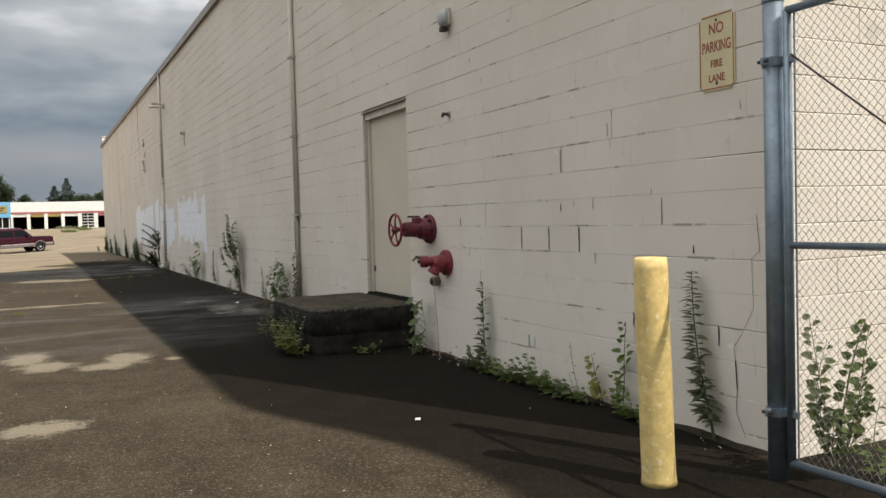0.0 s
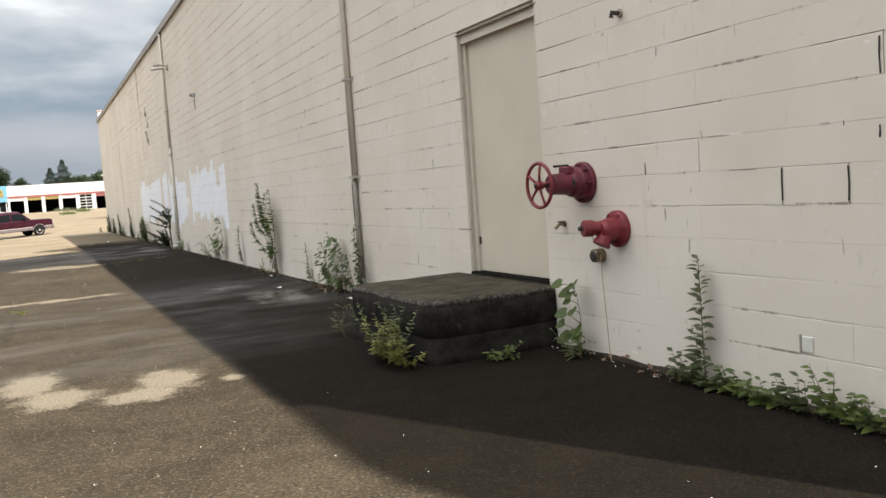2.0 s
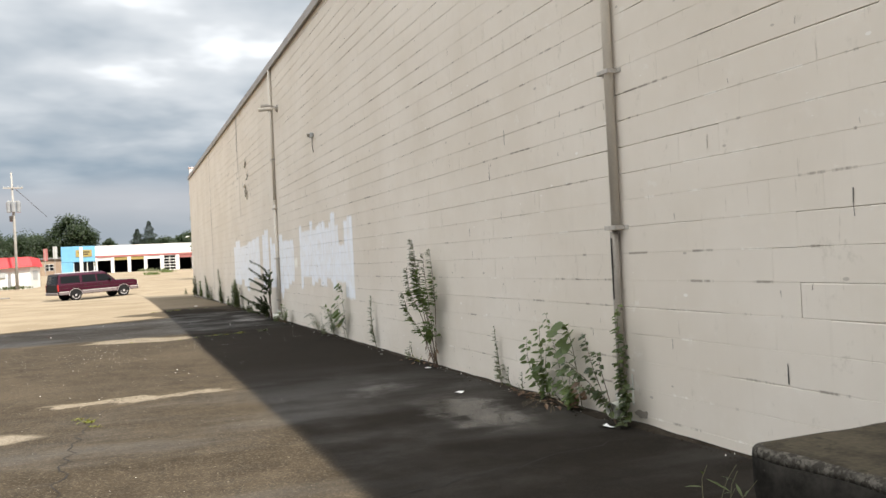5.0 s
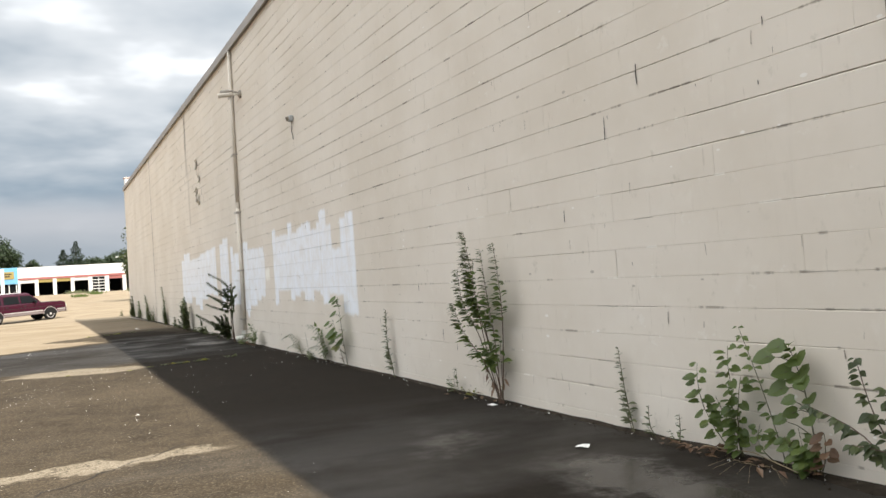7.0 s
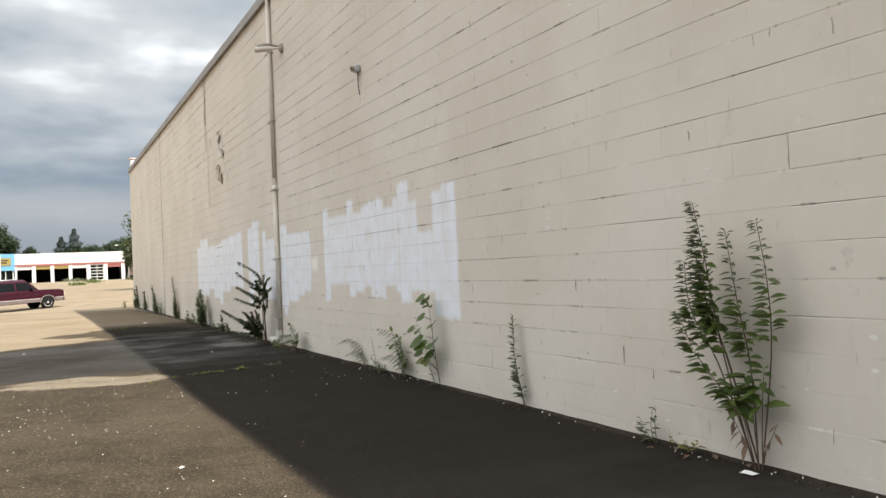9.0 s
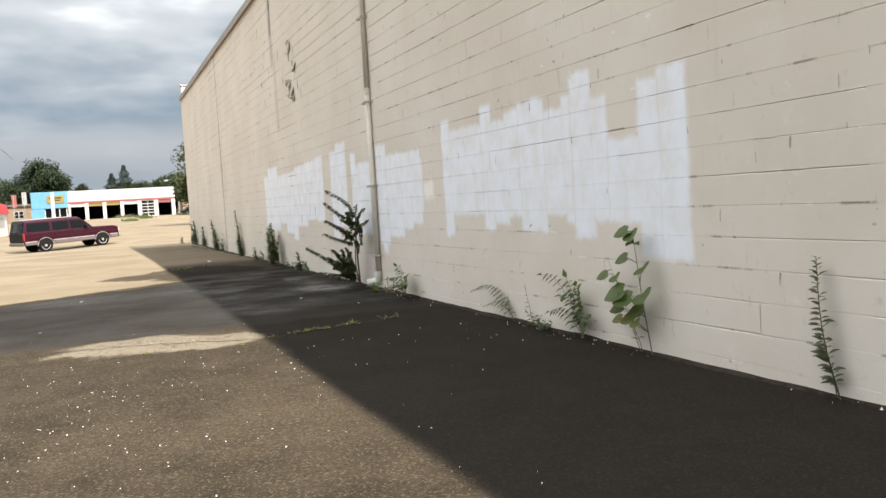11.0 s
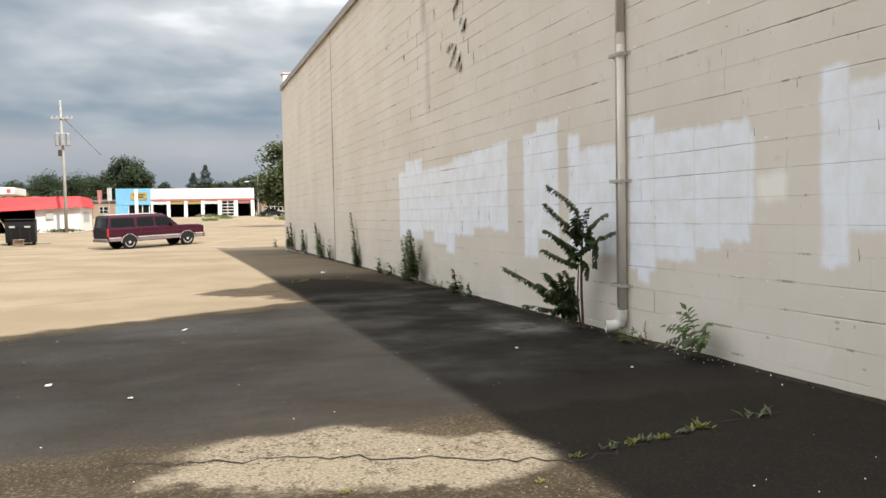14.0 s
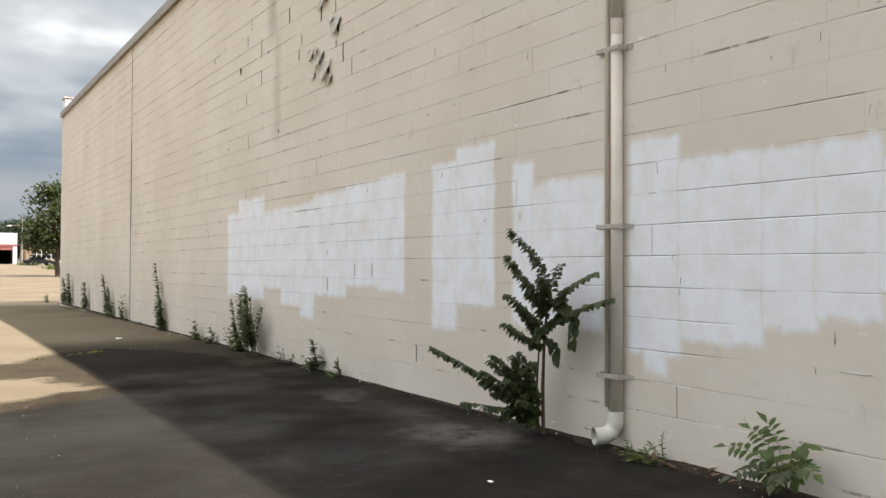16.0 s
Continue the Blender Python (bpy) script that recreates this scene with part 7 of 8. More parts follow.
def tyre_shop():
    b = thing("garage_shop", (-4.6, 190, 1.38), "white single-storey garage with six open bays and a blue corner", "building")
    W, H, D = 19.6, 5.6, 10.0
    openings = [(0.35 + 3.2 * k, 0.35 + 3.2 * k + 2.55) for k in range(6)]
    part("fascia", a_box(0, W, 0, 0.3, 3.55, H, bevel=0.03), M_WHITE, b)
    part("red_band", a_box(0, W, -0.03, 0.29, 3.18, 3.545), M_BANDRED, b, "faded red band over the bays")
    x = 0
    for a, c in openings + [(W, W)]:
        if a > x:
            part("pier", a_box(x, a, -0.02, 0.32, -0.4, 3.175), M_WHITE, b)
        x = c
    part("back_wall", a_box(0, W, D - 0.3, D, -0.4, H - 0.3), M_DARKROOM, b)
    for x in (0, W - 0.25):
        part("side_wall", a_box(x, x + 0.25, 0.33, D - 0.3, -0.4, H - 0.1), M_WHITE, b)
    part("roof", a_box(0.25, W - 0.25, 0.3, D - 0.3, H - 0.9, H - 0.6), M_ROOFGREY, b)
    part("floor_slab", a_box(0.25, W - 0.25, 0.33, D - 0.3, -0.3, 0.03), M_DARKROOM, b)
    for k, (a, c) in enumerate(openings):
        if k == 4:
            door = part("bay_door", a_box(a, c, 0.1, 0.16, 0, 3.17), M_STEELWHITE, b, "closed white glazed bay door")
            for r in range(5):
                for q in range(2):
                    part("pane", a_box(a + 0.12 + q * 1.2, a + 1.18 + q * 1.2, 0.07, 0.12, 0.18 + r * 0.6, 0.62 + r * 0.6), M_CARGLASS, door)
        else:
            part("raised_door", a_box(a, c, 0.12, 0.2, 2.55, 3.17), M_STEELWHITE if k in (0, 3) else M_GOLD if k < 3 else M_BANDRED, b, "half-raised bay door edge")
    part("blue_corner", a_box(-6.3, -0.002, -0.6, 6.0, 2.5, H + 0.05, bevel=0.04), M_BLUE, b)
    part("blue_return", a_box(-6.3, -4.1, -0.55, 5.9, -0.4, 2.49), M_BLUE, b)
    part("shopfront_glass", a_box(-4.0, -0.3, -0.2, -0.1, 0.2, 2.49), M_CARGLASS, b)
    for x in (-4.05, -2.8, -1.55, -0.3):
        part("mullion", a_box(x - 0.08, x + 0.08, -0.28, -0.08, -0.3, 2.49), M_STEELWHITE, b)
    part("sign_board", a_box(-3.6, -0.6, -0.72, -0.605, 3.5, 4.9), M_GOLD, b, "ochre sign board")
    for i, (x0, x1, z) in enumerate(((-3.2, -1.0, 4.45), (-2.9, -1.3, 4.0))):
        part("sign_bar", a_box(x0, x1, -0.75, -0.715, z - 0.12, z + 0.12), M_IRON, b)
    p = thing("sign_pylon", (-7.0, 184, 1.3), "slim white sign pylon before the garage", "sign")
    part("pole", a_box(-0.3, 0.3, -0.2, 0.2, -0.3, 5.4, bevel=0.03), M_STEELWHITE, p)


tyre_shop()


def filling_station():
    b = thing("filling_station", (-20.0, 113, 0), "white filling station kiosk building with a bright red fascia", "building")
    W, D = 10.4, 12.5
    part("front_wall", a_box(6.2, W, 0, 0.25, -0.4, 2.6), M_WHITE, b)
    part("side_wall", a_box(W - 0.25, W, 0.25, D, -0.4, 2.6), M_WHITE, b)
    part("left_wall", a_box(0.5, 0.75, 0.25, D, -0.4, 2.6), M_WHITE, b)
    part("back_wall", a_box(0.5, W, D, D + 0.25, -0.4, 2.6), M_DARKROOM, b)
    part("inner_wall", a_box(6.2, 6.4, 0.25, D, -0.4, 2.6), M_DARKROOM, b)
    fas = bmesh.new()
    a = [fas.verts.new(p) for p in ((0.35, -0.7, 2.1), (W + 0.3, -0.5, 2.55), (W + 0.3, D + 0.4, 2.55), (0.35, D + 0.4, 2.1))]
    c = [fas.verts.new(p) for p in ((0.5, -0.2, 3.55), (W + 0.0, 0.0, 3.65), (W + 0.0, D, 3.65), (0.5, D, 3.55))]
    for i in range(4):
        fas.faces.new((a[i], a[(i + 1) % 4], c[(i + 1) % 4], c[i]))
    fas.faces.new(c)
    fas.faces.new(list(reversed(a)))
    part("red_roof", fas, M_SHOPRED, b, "bright red metal mansard roof")
    part("side_window", a_box(W - 0.02, W + 0.03, 3, 9, 1.0, 2.1), M_GREYBOX, b)
    part("door", a_box(7.4, 8.4, -0.04, 0.02, 0, 2.1), M_STEELWHITE, b)
    part("meter_box", a_box(7.2, 7.9, -0.2, 0.0, 1.35, 2.0, bevel=0.02), M_GREYBOX, b)
    k = thing("service_booth", (-18.35, 98.5, 0), "small white glazed service booth with a red roof", "booth")
    part("base", a_box(0, 2.6, 0, 2.3, -0.3, 1.15, bevel=0.03), M_WHITE, k)
    part("glass", a_box(0.08, 2.52, 0.08, 2.22, 1.15, 2.05), M_CARGLASS, k)
    for x in (0, 0.8, 1.65, 2.5):
        part("mullion", a_box(x, x + 0.1, -0.02, 0.1, 1.15, 2.05), M_STEELWHITE, k)
    part("head", a_box(-0.05, 2.65, -0.05, 2.35, 2.05, 2.3), M_STEELWHITE, k)
    part("roof", a_box(-0.45, 3.1, -0.6, 2.9, 2.3, 2.82, bevel=0.05), M_SHOPRED, k, "red booth roof")
    for x0, x1, z in ((0.2, 0.5, 0.95), (1.0, 1.4, 0.8), (2.05, 2.3, 1.0)):
        part("poster", a_box(x0, x1, -0.03, -0.005, z - 0.13, z + 0.13), M_GOLD if x0 < 2 else M_BANDRED, k)
    t = thing("ladder_brace", (-15.2, 99.2, 0), "leaning pale timber props beside the booth", "props")
    part("prop", a_tube([(0, 0, 2.3), (1.5, 0.4, 0.0)], 0.04, 6), M_STRAW, t)
    part("prop", a_tube([(0.9, 0.1, 0.9), (1.25, 0.2, 0.0)], 0.03, 6), M_STRAW, t)
    g = thing("pump_canopy", (-44, 127, 0.2), "long white forecourt canopy on steel columns", "canopy")
    part("canopy", a_box(0, 26.1, 0, 8, 4.1, 4.95, bevel=0.05), M_STEELWHITE, g)
    part("canopy_end", a_box(25.3, 25.7, -0.03, 0.01, 4.3, 4.75), M_BANDRED, g)
    for x in (3, 10.5, 18, 25):
        part("column", a_box(x - 0.2, x + 0.2, 3.5, 3.9, -0.4, 4.1), M_STEELWHITE, g)
    pl = thing("utility_box", (-13.75, 66.6, ground_height(-13.75, 66.6)), "low pale green utility box beside the kerb", "utility box")
    part("case", a_box(-0.55, 0.55, -0.4, 0.4, 0.04, 0.5, bevel=0.03), M_PALEGREEN, pl)
    part("lid", a_box(-0.58, 0.58, -0.43, 0.43, 0.5, 0.55, bevel=0.015), M_PALEGREEN, pl)
    part("plinth", a_box(-0.65, 0.65, -0.5, 0.5, -0.1, 0.04, bevel=0.01), M_ROOFGREY, pl)
    kb = thing("kerb", (0, 0, 0), "low dark weathered kerb edging the lot", "kerb")
    for (x0, y0), (x1, y1) in (((-19.5, 64.5), (-13.8, 67.6)), ((-13.8, 67.6), (-10.6, 74.4)), ((-10.6, 74.4), (-7.6, 75.7))):
        a, b = Vector((x0, y0, ground_height(x0, y0) + 0.02)), Vector((x1, y1, ground_height(x1, y1) + 0.02))
        part("kerb_stone", a_tube([a, a.lerp(b, 0.5), b], 0.07, 6), M_ROOFGREY, kb)


filling_station()


def dumpster():
    d = thing("dumpster", (-9.75, 74.0, -0.16), "black steel dumpster on the edge of the lot", "dumpster", turn=4)
    bm = prism(bmesh.new(), [(-0.1, 1.05), (0.05, 0.12), (1.25, 0.12), (1.4, 1.05), (1.4, 1.42), (-0.1, 1.37)], "x", 0, 1.55)
    bmesh.ops.bevel(bm, geom=bm.edges[:], offset=0.02, segments=1, affect="EDGES")
    part("bin", bm, M_BLACK, d)
    for x in (0.0, 0.79):
        part("lid", a_box(x, x + 0.76, -0.18, 1.45, 1.42, 1.50, bevel=0.03), M_BLACK, d)
    for x in (0.25, 0.72, 1.2):
        part("rib", a_box(x, x + 0.08, -0.12, 0.0, 0.2, 1.2), M_BLACK, d)
    for x in (0.2, 1.0):
        part("label_plate", a_box(x, x + 0.3, -0.135, -0.1, 1.0, 1.1), M_GREYBOX, d)
    for x in (0.15, 1.4):
        part("caster", a_lathe((x - 0.04, 0.3, 0.08), (1, 0, 0), [(0, 0.08), (0.08, 0.08)], 12), M_TYRE, d)
        part("caster", a_lathe((x - 0.04, 1.1, 0.08), (1, 0, 0), [(0, 0.08), (0.08, 0.08)], 12), M_TYRE, d)
    bx = thing("cardboard_box", (-8.95, 73.2, -0.17), "pale box lying before the dumpster", "box", turn=20)
    part("carton", a_box(-0.25, 0.25, -0.2, 0.2, 0, 0.35, bevel=0.02), M_BRICK, bx)
    part("flap", a_box(-0.25, 0.25, -0.42, -0.2, 0.33, 0.35), M_BRICK, bx)


dumpster()


def poles():
    l = thing("lot_lamp", (-10.45, 75.2, -0.14), "white steel lot lamp post with a flat head", "street lamp")
    part("base", a_box(-0.17, 0.17, -0.17, 0.17, 0, 0.18, bevel=0.03), M_WHITE, l)
    part("post", a_box(-0.07, 0.07, -0.07, 0.07, 0.15, 4.42, bevel=0.01), M_STEELWHITE, l)
    part("head", a_box(-0.55, 0.08, -0.14, 0.14, 4.38, 4.5, bevel=0.03), M_STEELWHITE, l)
    u = thing("utility_pole", (-10.75, 111, 0), "grey wooden utility pole with transformers", "utility pole")
    part("pole", a_tube([(0, 0, -0.3), (0.0, 0, 6), (-0.12, 0, 13.1)], [0.17, 0.145, 0.09], 12), M_POLE, u, smooth=True)
    part("crossarm", a_box(-1.0, 1.0, -0.2, -0.06, 11.25, 11.4, bevel=0.01), M_POLE, u)
    part("crossarm", a_box(-0.6, 0.6, -0.18, -0.05, 9.75, 9.88, bevel=0.01), M_POLE, u)
    for x in (-0.9, -0.45, 0.5, 0.9):
        part("insulator", a_lathe((x, -0.13, 11.4), (0, 0, 1), [(0, 0.04), (0.1, 0.06), (0.16, 0.03)], 8), M_GREYBOX, u)
    for x, m in ((-0.50, M_CAN), (0.48, M_CAN), (0.0, M_CAN)):
        can = part("transformer", a_lathe((x, -0.35 if x == 0 else -0.1, 8.6), (0, 0, 1), [(0, 0.19), (0.04, 0.22), (1.15, 0.22), (1.2, 0.16)], 14), m, u)
        part("bushing", a_tube([(x, -0.2, 9.62), (x, -0.2, 9.95)], 0.05, 6), M_GREYBOX, can)
    part("switch_box", a_box(-0.45, -0.12, -0.3, -0.05, 7.6, 8.2, bevel=0.02), M_IRON, u)
    for k, (z, sag) in enumerate(((11.5, 1.2), (11.5, 1.6), (9.4, 1.0), (8.4, 1.0))):
        a, b = Vector((-26.5 - k * 0.6, 118 + k, 8.6 - 0.35 * k)), Vector((-41, 221, 10.0))
        c = thing("cable", a, "sagging black overhead cable", "cable", "overhead cables")
        if k < 2:
            a, b = Vector((-10.75, 111, z)), Vector((-10 - 25 * k, 330, 12))
            c.location = a
        pts = [a.lerp(b, q / 10) - Vector((0, 0, sag * math.sin(math.pi * q / 10))) - a for q in range(11)]
        if k < 2:
            pts = pts[:3]
        part("wire", a_tube(pts, 0.03, 5), M_IRON, c)
    for x, y, h, z, nm in ((-47, 206, 9.5, 1.4, "street_lamp"), (14.6, 178, 7.6, 1.3, "street_lamp")):
        s = thing(nm, (x, y, z), "thin far street lamp pole", "street lamp", "far street lamps")
        part("pole", a_tube([(0, 0, -0.4), (0, 0, h)], [0.13, 0.09], 8), M_POLE, s)
        part("arm", a_tube([(0, 0, h - 1.2), (-0.9, 0, h - 1.0), (-1.7, 0, h - 1.1)], 0.06, 6), M_POLE, s)
        part("lamp_head", a_box(-2.3, -1.6, -0.15, 0.15, h - 1.25, h - 1.05, bevel=0.04), M_STEELWHITE, s)


poles()
far_house("brick_building", (17.0, 196, 1.4), (22, 10, 3.6), M_BRICK, M_ROOFGREY, "low tan brick building with white-framed windows", [(1.0, 5.2, 1.0, 2.7), (6.2, 9.2, 1.0, 2.7), (11, 15, 1.0, 2.7)])
far_house("roadside_house", (-16.0, 200, 1.4), (7.5, 8, 3.4), M_BRICK, M_ROOFGREY, "small brick house behind the filling station", [(1.2, 3.0, 1.0, 2.4), (4.4, 6.2, 1.0, 2.4)])
far_house("roadside_shop", (-75.0, 186, 1.3), (51, 9, 4.0), M_DARKROOM, M_ROOFGREY, "dark shop front behind the forecourt canopy", [(34.0, 36.4, 0.6, 2.4)])
far_house("roadside_house", (-62.0, 205, 1.4), (13, 9, 4.0), M_BRICK, M_ROOFGREY, "low brown house far across the street", [(1.5, 4, 1.0, 2.4), (6.0, 9.0, 1.0, 2.4)])
far_house("roadside_house", (-44.0, 215, 1.5), (12, 9, 3.4), M_DARKROOM, M_ROOFGREY, "dark low house far across the street", [(1.5, 4, 1.0, 2.4), (6.0, 9.0, 1.0, 2.4)])
for x, y, t, m, lb in ((16.5, 172, 10, M_BLACK, "dark saloon car parked across the street"), (20.5, 173, 8, M_SILVER, "silver saloon car parked across the street"), (25.5, 174, 5, M_BLUE, "blue saloon car parked across the street"),
                       (-46.0, 180, 0, M_BLACK, "dark car parked by the far street"), (-38.5, 182, 0, M_SILVER, "pale car parked by the far street"), (-33.5, 182, 0, M_STEELWHITE, "white car parked by the far street")):
    plain_car((x, y, ground_height(x, y)), t, m, lb)
for x, m, h in ((-13.6, M_BANDRED, 5.4), (-11.9, M_GREYBOX, 5.8)):
    p = thing("roadside_banner", (x, 187, 1.3), "narrow roadside banner sign on a pole", "banner", "roadside banners")
    part("pole", a_tube([(0, 0, -0.3), (0, 0, h)], 0.06, 6), M_POLE, p)
    part("banner", a_box(-0.3, 0.5, -0.02, 0.02, h - 2.4, h, bevel=0.005), m, p)


# ---- verge, trees ----
def verge():
    tagged(link("grass_verge", a_box(-90, -21, 140, 168, 0.3, ground_height(0, 154) + 0.25, bevel=0.1), M_GRASS), "mown grass verge beyond the filling station", "grass", kind="structure")
    rng = random.Random(90)
    for k in range(10):
        x, y = rng.uniform(2, 17), rng.uniform(150, 184)
        p = thing("roadside_weed", (x, y, ground_height(x, y)), "straggly green weeds along the street edge", "weed", "roadside weeds")
        bm = bmesh.new()
        for q in range(60):
            a = rng.uniform(0, math.tau)
            leaf(bm, Vector((rng.gauss(0, 0.5), rng.gauss(0, 0.3), 0)), Vector((math.cos(a) * 0.5, math.sin(a) * 0.5, 1)), Vector((0, -1, 0)), rng.uniform(0.3, 0.8), 0.14)
        part("leaves", bm, M_LEAF_GREY if k % 2 else M_LEAF, p)
    p = thing("roadside_weed", (-10.2, 112, 0), "weeds at the foot of the utility pole", "weed", "roadside weeds")
    bm = bmesh.new()
    for q in range(90):
        a = rng.uniform(0, math.tau)
        leaf(bm, Vector((rng.gauss(-1.0, 0.9), rng.gauss(0, 0.3), 0)), Vector((math.cos(a) * 0.6, math.sin(a) * 0.6, 1)), Vector((0, -1, 0)), rng.uniform(0.3, 0.6), 0.14)
    part("leaves", bm, M_LEAF_DARK, p)


verge()


def tree(at, h, r, seed, mat=None, label="broad green tree behind the street", squat=0.62, clumps=46, per=150, size=0.42):
    """Tapered trunk, limbs, and a crown of many small leaf faces in uneven clumps."""
    rng = random.Random(seed)
    t = thing("tree", at, label, "tree", "trees")
    th = h * (1 - squat)
    part("trunk", a_tube([(0, 0, -0.5), (rng.uniform(-0.2, 0.2), 0, th * 0.6), (rng.uniform(-0.4, 0.4), 0, h * 0.7)], [h * 0.03, h * 0.022, h * 0.008], 8), M_BARK, t)
    bm = bmesh.new()
    lb = bmesh.new()
    cz = th + (h - th) * 0.48
    for k in range(clumps):
        a, e = rng.uniform(0, math.tau), rng.uniform(-0.9, 1.0)
        m = rng.uniform(0.35, 0.82)
        c = Vector((math.cos(a) * math.sqrt(max(0.05, 1 - e * e)) * r * m, math.sin(a) * math.sqrt(max(0.05, 1 - e * e)) * r * m, cz + e * (h - th) * 0.42 * rng.uniform(0.75, 1.0)))
        if k < 8:
            tube(lb, [(0, 0, th * 0.75), Vector((0, 0, th)).lerp(c, 0.5), c], [h * 0.012, h * 0.008, h * 0.003], 5)
        cr = r * rng.uniform(0.26, 0.40)
        for q in range(per):
            d = Vector((rng.gauss(0, 1), rng.gauss(0, 1), rng.gauss(0, 0.8))).normalized()
            p = c + d * cr * (rng.uniform(0.72, 1.0) if q % 3 else rng.uniform(0.2, 0.7))
            w = Vector((rng.gauss(0, 1), rng.gauss(0, 1), rng.gauss(0, 0.6)))
            leaf(bm, p, w, d + Vector((0, 0, 0.6)), size * rng.uniform(0.8, 1.5), size * rng.uniform(0.7, 1.1))
    part("limbs", lb, M_BARK, t)
    part("crown", bm, mat or M_TREE, t)


def conifer(at, h, r, seed):
    rng = random.Random(seed)
    t = thing("conifer", at, "dark pointed conifer beyond the garage", "tree", "conifers")
    part("trunk", a_tube([(0, 0, -0.5), (0, 0, h * 0.95)], [h * 0.02, 0.03], 7), M_BARK, t)
    bm = bmesh.new()
    for k in range(3400):
        f = rng.random() ** 0.8
        z = h * (0.1 + 0.9 * f)
        a = rng.uniform(0, math.tau)
        rr = r * (1 - f) * rng.uniform(0.3, 1.1) * (0.8 + 0.25 * math.sin(f * 40)) + 0.15
        p = Vector((math.cos(a) * rr, math.sin(a) * rr, z))
        leaf(bm, p, Vector((math.cos(a), math.sin(a), rng.uniform(-0.6, 0.1))), Vector((0, 0, 1)), rng.uniform(0.5, 1.0) * (0.3 + 0.8 * (1 - f)), 0.42 * (0.35 + 0.75 * (1 - f)))
    part("crown", bm, M_CONIFER, t)


tree((12.4, 120, 0.1), 10.2, 4.6, 201, squat=0.78, clumps=46, per=180, size=0.32, mat=M_LEAF_DARK, label="tall green street tree beyond the building corner")
tree((-11.5, 250, 2.1), 16.2, 6.4, 202, squat=0.85, clumps=52, per=190, size=0.5, label="tall broad green tree behind the garage")
tree((-18.5, 255, 2.1), 11.2, 7.0, 203, squat=0.85)
tree((-25, 262, 2.2), 11.4, 8.0, 204, squat=0.88)
tree((-31.5, 258, 2.2), 11.8, 5.6, 205, squat=0.88)
tree((-2.5, 255, 2.2), 9.8, 3.0, 206, squat=0.9, clumps=14)
for i, (x, y, h, r) in enumerate(((4.6, 240, 10.6, 4.6), (7.6, 240, 12.6, 5.0))):
    conifer((x, y, 2.1), h, r, 210 + i)
for i, (x, h, r) in enumerate(((15.5, 8.5, 4.5), (20, 10.0, 5), (25, 11.0, 6), (31, 11.5, 6), (37, 12, 7), (45, 12, 7))):
    tree((x, 236 + (i % 2) * 8, 2.0), h, r, 220 + i, squat=0.9)
for i, (x, h, r) in enumerate(((-42, 9.5, 7), (-52, 10.0, 5), (-60, 9.0, 6), (-67, 9.5, 5), (-76, 15.0, 8), (-88, 12, 8), (-100, 12, 9))):
    tree((x, 270 + (i % 3) * 7, 2.3), h, r, 240 + i, squat=0.9)
tree((-21.5, 150, 0.8), 5.0, 2.4, 260, mat=M_LEAF_YELLOW, squat=0.9, clumps=14, size=0.5, label="pale green roadside bush tree")
for i, x in enumerate((-18, -15.2, 3, 12, 22)):
    tree((x, 214, 1.6), 4.6, 2.6, 270 + i, squat=0.95, clumps=12, label="rounded green bush tree behind the street")


for i, (x, y, h, r) in enumerate(((-70, 212, 4.5, 5), (-63, 196, 3.6, 4), (-56, 205, 4.2, 5), (-50, 200, 3.8, 4.5), (-30, 205, 4.6, 5), (-24, 208, 5.0, 4.5), (-37, 222, 5.2, 6))):
    tree((x, y, 1.4), h, r, 290 + i, mat=M_CONIFER, squat=0.97, clumps=26, per=110, label="dark overgrown hedge tree beyond the forecourt")
for i, (x, y, h, r) in enumerate(((-15, 266, 10.2, 6.5), (-22, 270, 10.8, 7.0), (-29, 268, 10.8, 6.0), (8.6, 252, 8.6, 4.0), (11.8, 250, 9.0, 4.4), (27.0, 252, 10.5, 6.0), (18.5, 250, 9.8, 5.0), (22.5, 250, 10.5, 5.5))):
    tree((x, y, 2.1), h, r, 310 + i, squat=0.93)


def far_woods():
    """The closed woods that end the view on every side."""
    rng = random.Random(300)
    bm = bmesh.new()
    for k in range(6500):
        a = rng.uniform(0, math.tau)
        d = rng.uniform(330, 420)
        x, y = math.cos(a) * d, math.sin(a) * d + 30
        z = ground_height(x, y) + rng.uniform(0, 9.5) * (0.75 + 0.25 * math.sin(a * 23) * math.cos(a * 7))
        for q in range(3):
            leaf(bm, Vector((x, y, z)) + Vector((rng.gauss(0, 2), rng.gauss(0, 2), rng.gauss(0, 1))), Vector((rng.gauss(0, 1), rng.gauss(0, 1), rng.gauss(0, 1))), Vector((0, 0, 1)), rng.uniform(1.6, 3.4), rng.uniform(1.4, 2.6))
    tagged(link("far_woods", bm, M_TREE), "dark green woods along the horizon", "woods", kind="stuff")


far_woods()


# ---- blocks of the walls ----
BLOCK_CACHE = {}


def block_bmesh(w, h, ch, side=0.0, d=0.026):
    """One block face with a soft upper lip; the face looks to -x, its low near corner at the origin."""
    lip = min(0.0065, ch * 2.2 + 0.0012)
    f = [(0, side, ch), (0, w - side, ch), (0, w - side, h - lip), (0, side, h - lip)]
    b = [(ch * 0.8, 0, 0), (ch * 0.8, w, 0), (lip * 0.8, w, h), (lip * 0.8, 0, h)]
    k = [(d, 0, 0), (d, w, 0), (d, w, h), (d, 0, h)]
    return f, b, k


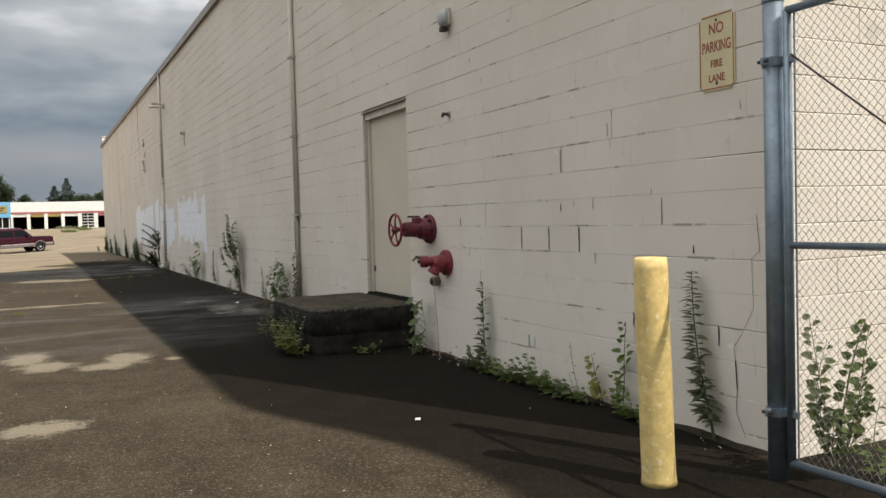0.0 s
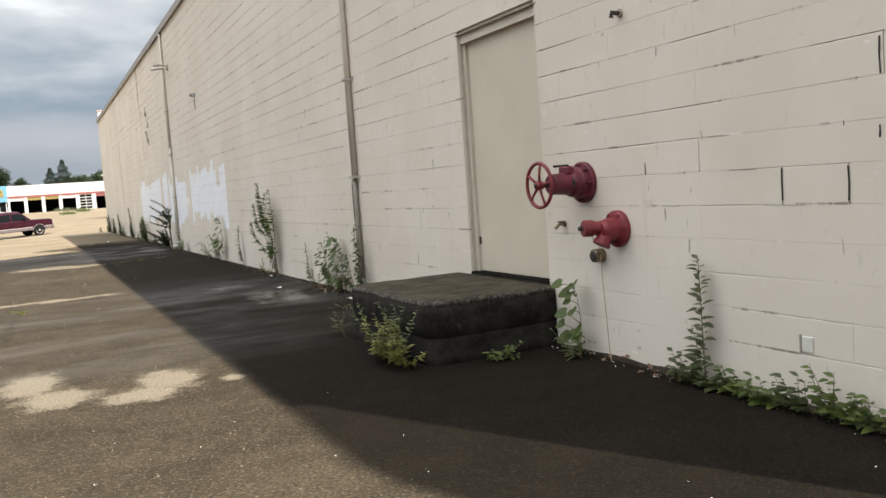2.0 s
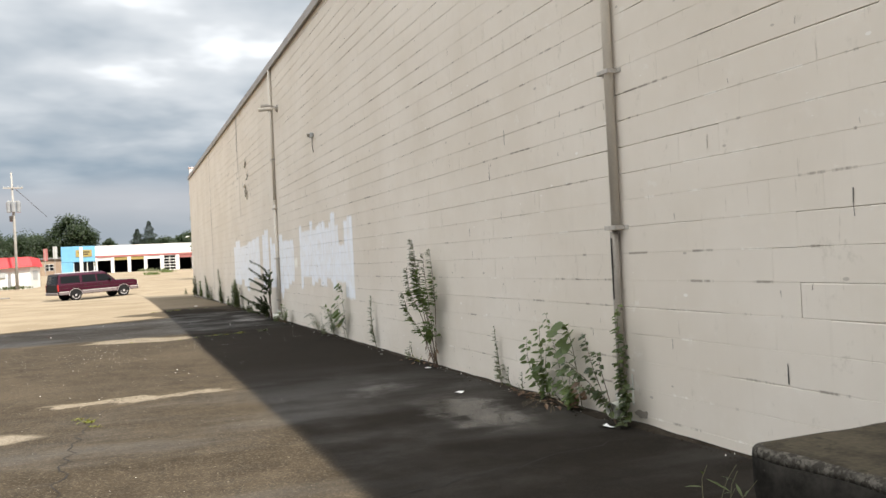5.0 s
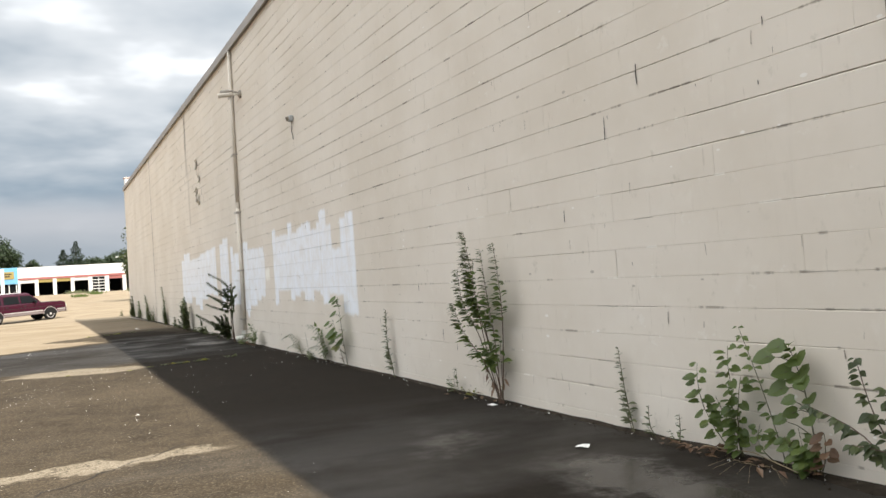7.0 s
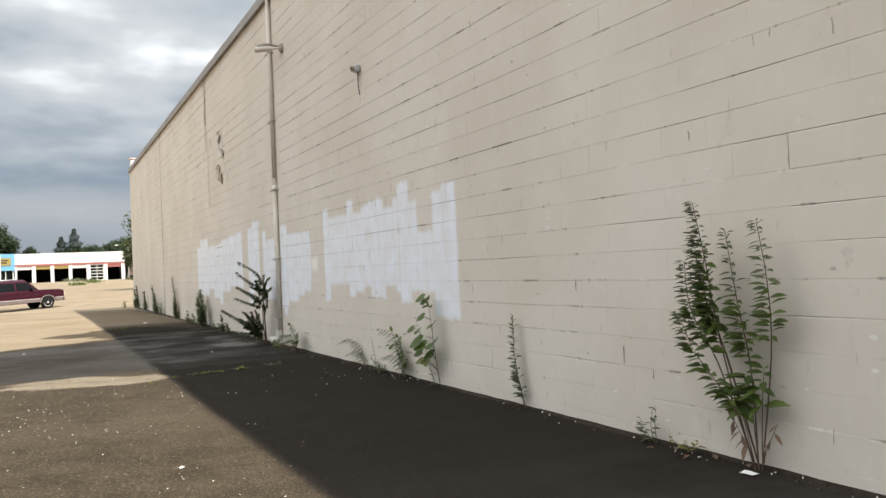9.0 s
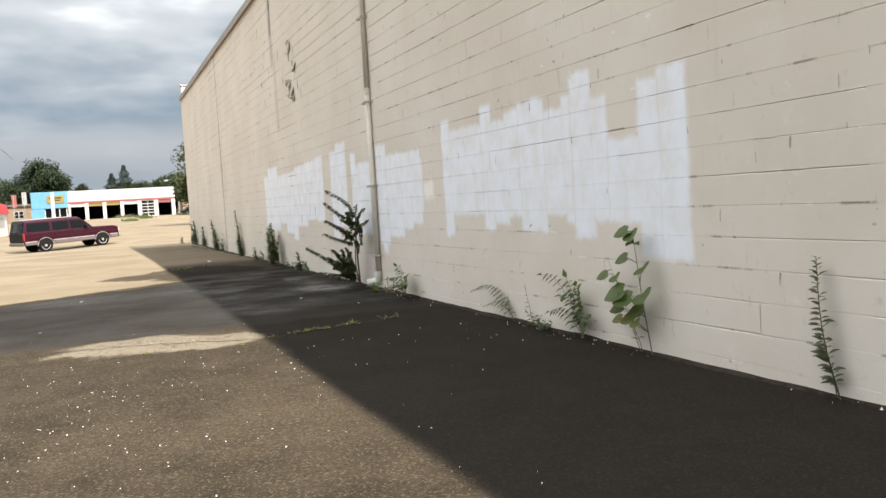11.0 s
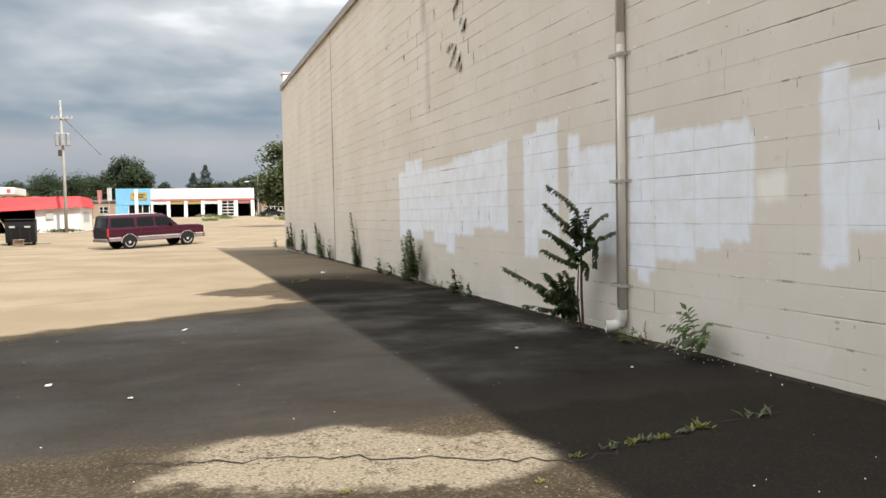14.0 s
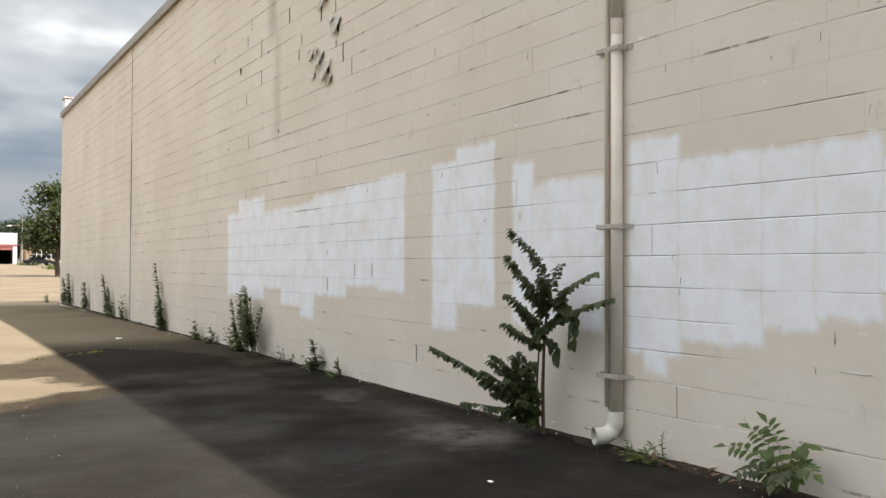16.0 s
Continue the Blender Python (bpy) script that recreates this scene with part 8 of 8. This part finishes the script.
BLOCK_FACES = [(3, 2, 1, 0)] + [(i, (i + 1) % 4, 4 + (i + 1) % 4, 4 + i) for i in range(4)] + [(4 + i, 4 + (i + 1) % 4, 8 + (i + 1) % 4, 8 + i) for i in range(4)]


def block_mesh(w, h, ch, side):
    key = (round(w, 4), round(h, 4), ch, side)
    if key not in BLOCK_CACHE:
        f, b, k = block_bmesh(*key)
        me = bpy.data.meshes.new("block")
        me.from_pydata(f + b + k, [], BLOCK_FACES)
        me.materials.append(M_WALL)
        BLOCK_CACHE[key] = me
    return BLOCK_CACHE[key]


OPEN_JOINTS = ((5, 6.813), (5, 7.219), (5, 7.626), (8, 7.016), (9, 6.41), (7, 8.65), (6, 15.21), (5, 17.4), (6, 28.41), (1, 28.2), (4, 12.3), (2, 6.2), (7, 6.2))


def course_cuts(n, y_lo, y_hi, phase):
    """Where the upright joints of one course lie."""
    k = math.ceil((y_lo - phase) / BLOCK)
    cuts = [y_lo]
    y = phase + k * BLOCK
    while y < y_hi - 0.03:
        if y > y_lo + 0.03:
            cuts.append(y)
        y += BLOCK
    return cuts + [y_hi]


def build_blocks():
    rng = random.Random(11)
    verts, faces = [], []
    edges = [Y_NEAR] + list(CONTROL) + [Y_FAR]
    single = 0
    for n in range(-1, 30):
        z0 = BED0 + COURSE * n
        z1 = min(z0 + COURSE, TOP - 0.012)
        if n == -1:
            z0 = -0.12
        for s, (a, c) in enumerate(zip(edges, edges[1:])):
            phase = 6.813 + (BLOCK / 2 if (n + (1 if s == 1 else 0)) % 2 == 0 else 0.0)
            cuts = course_cuts(n, a + (0.006 if s else 0), c - 0.006, phase)
            pieces = []
            for p, q in zip(cuts, cuts[1:]):
                y0, y1, d0, d1 = DOOR
                if z1 > d0 + 0.02 and z0 < d1 - 0.01 and q > y0 and p < y1:
                    if p < y0 - 0.04:
                        pieces.append((p, y0))
                    if q > y1 + 0.04:
                        pieces.append((y1, q))
                else:
                    pieces.append((p, q))
            for p, q in pieces:
                bed = 0.0004 + 0.0060 * max(0.0, noise.noise(Vector((p * 1.1, n * 1.9, 3.3))) + 0.05)
                head = 0.0 if rng.random() < 0.86 else rng.choice((0.0006, 0.0012))
                if any(n == m and abs(q - y) < 0.1 for m, y in OPEN_JOINTS) or rng.random() < 0.008:
                    head = 0.006
                bed = max(0.0004, round(bed / 0.0008) * 0.0008)
                side = 0.0003 if head else 0.0
                ch = round(0.0003 + bed * 0.9, 4)
                w, h = q - p - head, z1 - z0 - bed
                near = 4.9 < p < 17.3 and 0 <= n <= 9 and w > 0.3
                out = rng.uniform(-0.0004, 0.0004)
                if near and single < 300:
                    single += 1
                    ob = new("block", block_mesh(w, h, ch, side))
                    ob.parent = WEST
                    ob.location = (WALL_X + out, p, z0)
                    continue
                f, b, k = block_bmesh(w, h, ch, side)
                base = len(verts)
                tilt = rng.uniform(-0.0004, 0.0004)
                for i, v in enumerate(f + b + k):
                    verts.append((WALL_X + out + v[0] + tilt * (v[1] / w), p + v[1], z0 + v[2]))
                faces += [tuple(base + i for i in fc) for fc in BLOCK_FACES]
    me = bpy.data.meshes.new("blocks")
    me.from_pydata(verts, [], faces)
    me.materials.append(M_WALL)
    ob = new("blocks", me)
    ob.parent = WEST
    tagged(ob, kind="stuff")
    # the end wall, turned to face the sun
    verts, faces = [], []
    for n in range(-1, 30):
        z0 = BED0 + COURSE * n
        z1 = min(z0 + COURSE, TOP - 0.012)
        x = WALL_X + 0.002 + (BLOCK / 2 if n % 2 else 0)
        x0 = WALL_X + 0.03
        while x0 < 33.9:
            x1 = x + BLOCK if x + BLOCK > x0 + 0.05 else x + 2 * BLOCK
            x1 = min(x1, 33.96)
            w, h = x1 - x0 - 0.003, z1 - z0 - 0.003
            f, b, k = block_bmesh(w, h, 0.003)
            base = len(verts)
            out = rng.uniform(-0.002, 0.002)
            for v in f + b + k:
                verts.append((x0 + w - v[1], Y_NEAR + out + v[0], z0 + v[2]))
            faces += [tuple(base + i for i in fc) for fc in BLOCK_FACES]
            x0 = x = x1
    me = bpy.data.meshes.new("blocks")
    me.from_pydata(verts, [], faces)
    me.materials.append(M_WALL)
    ob = new("blocks", me)
    ob.parent = SOUTH
    tagged(ob, kind="stuff")


build_blocks()
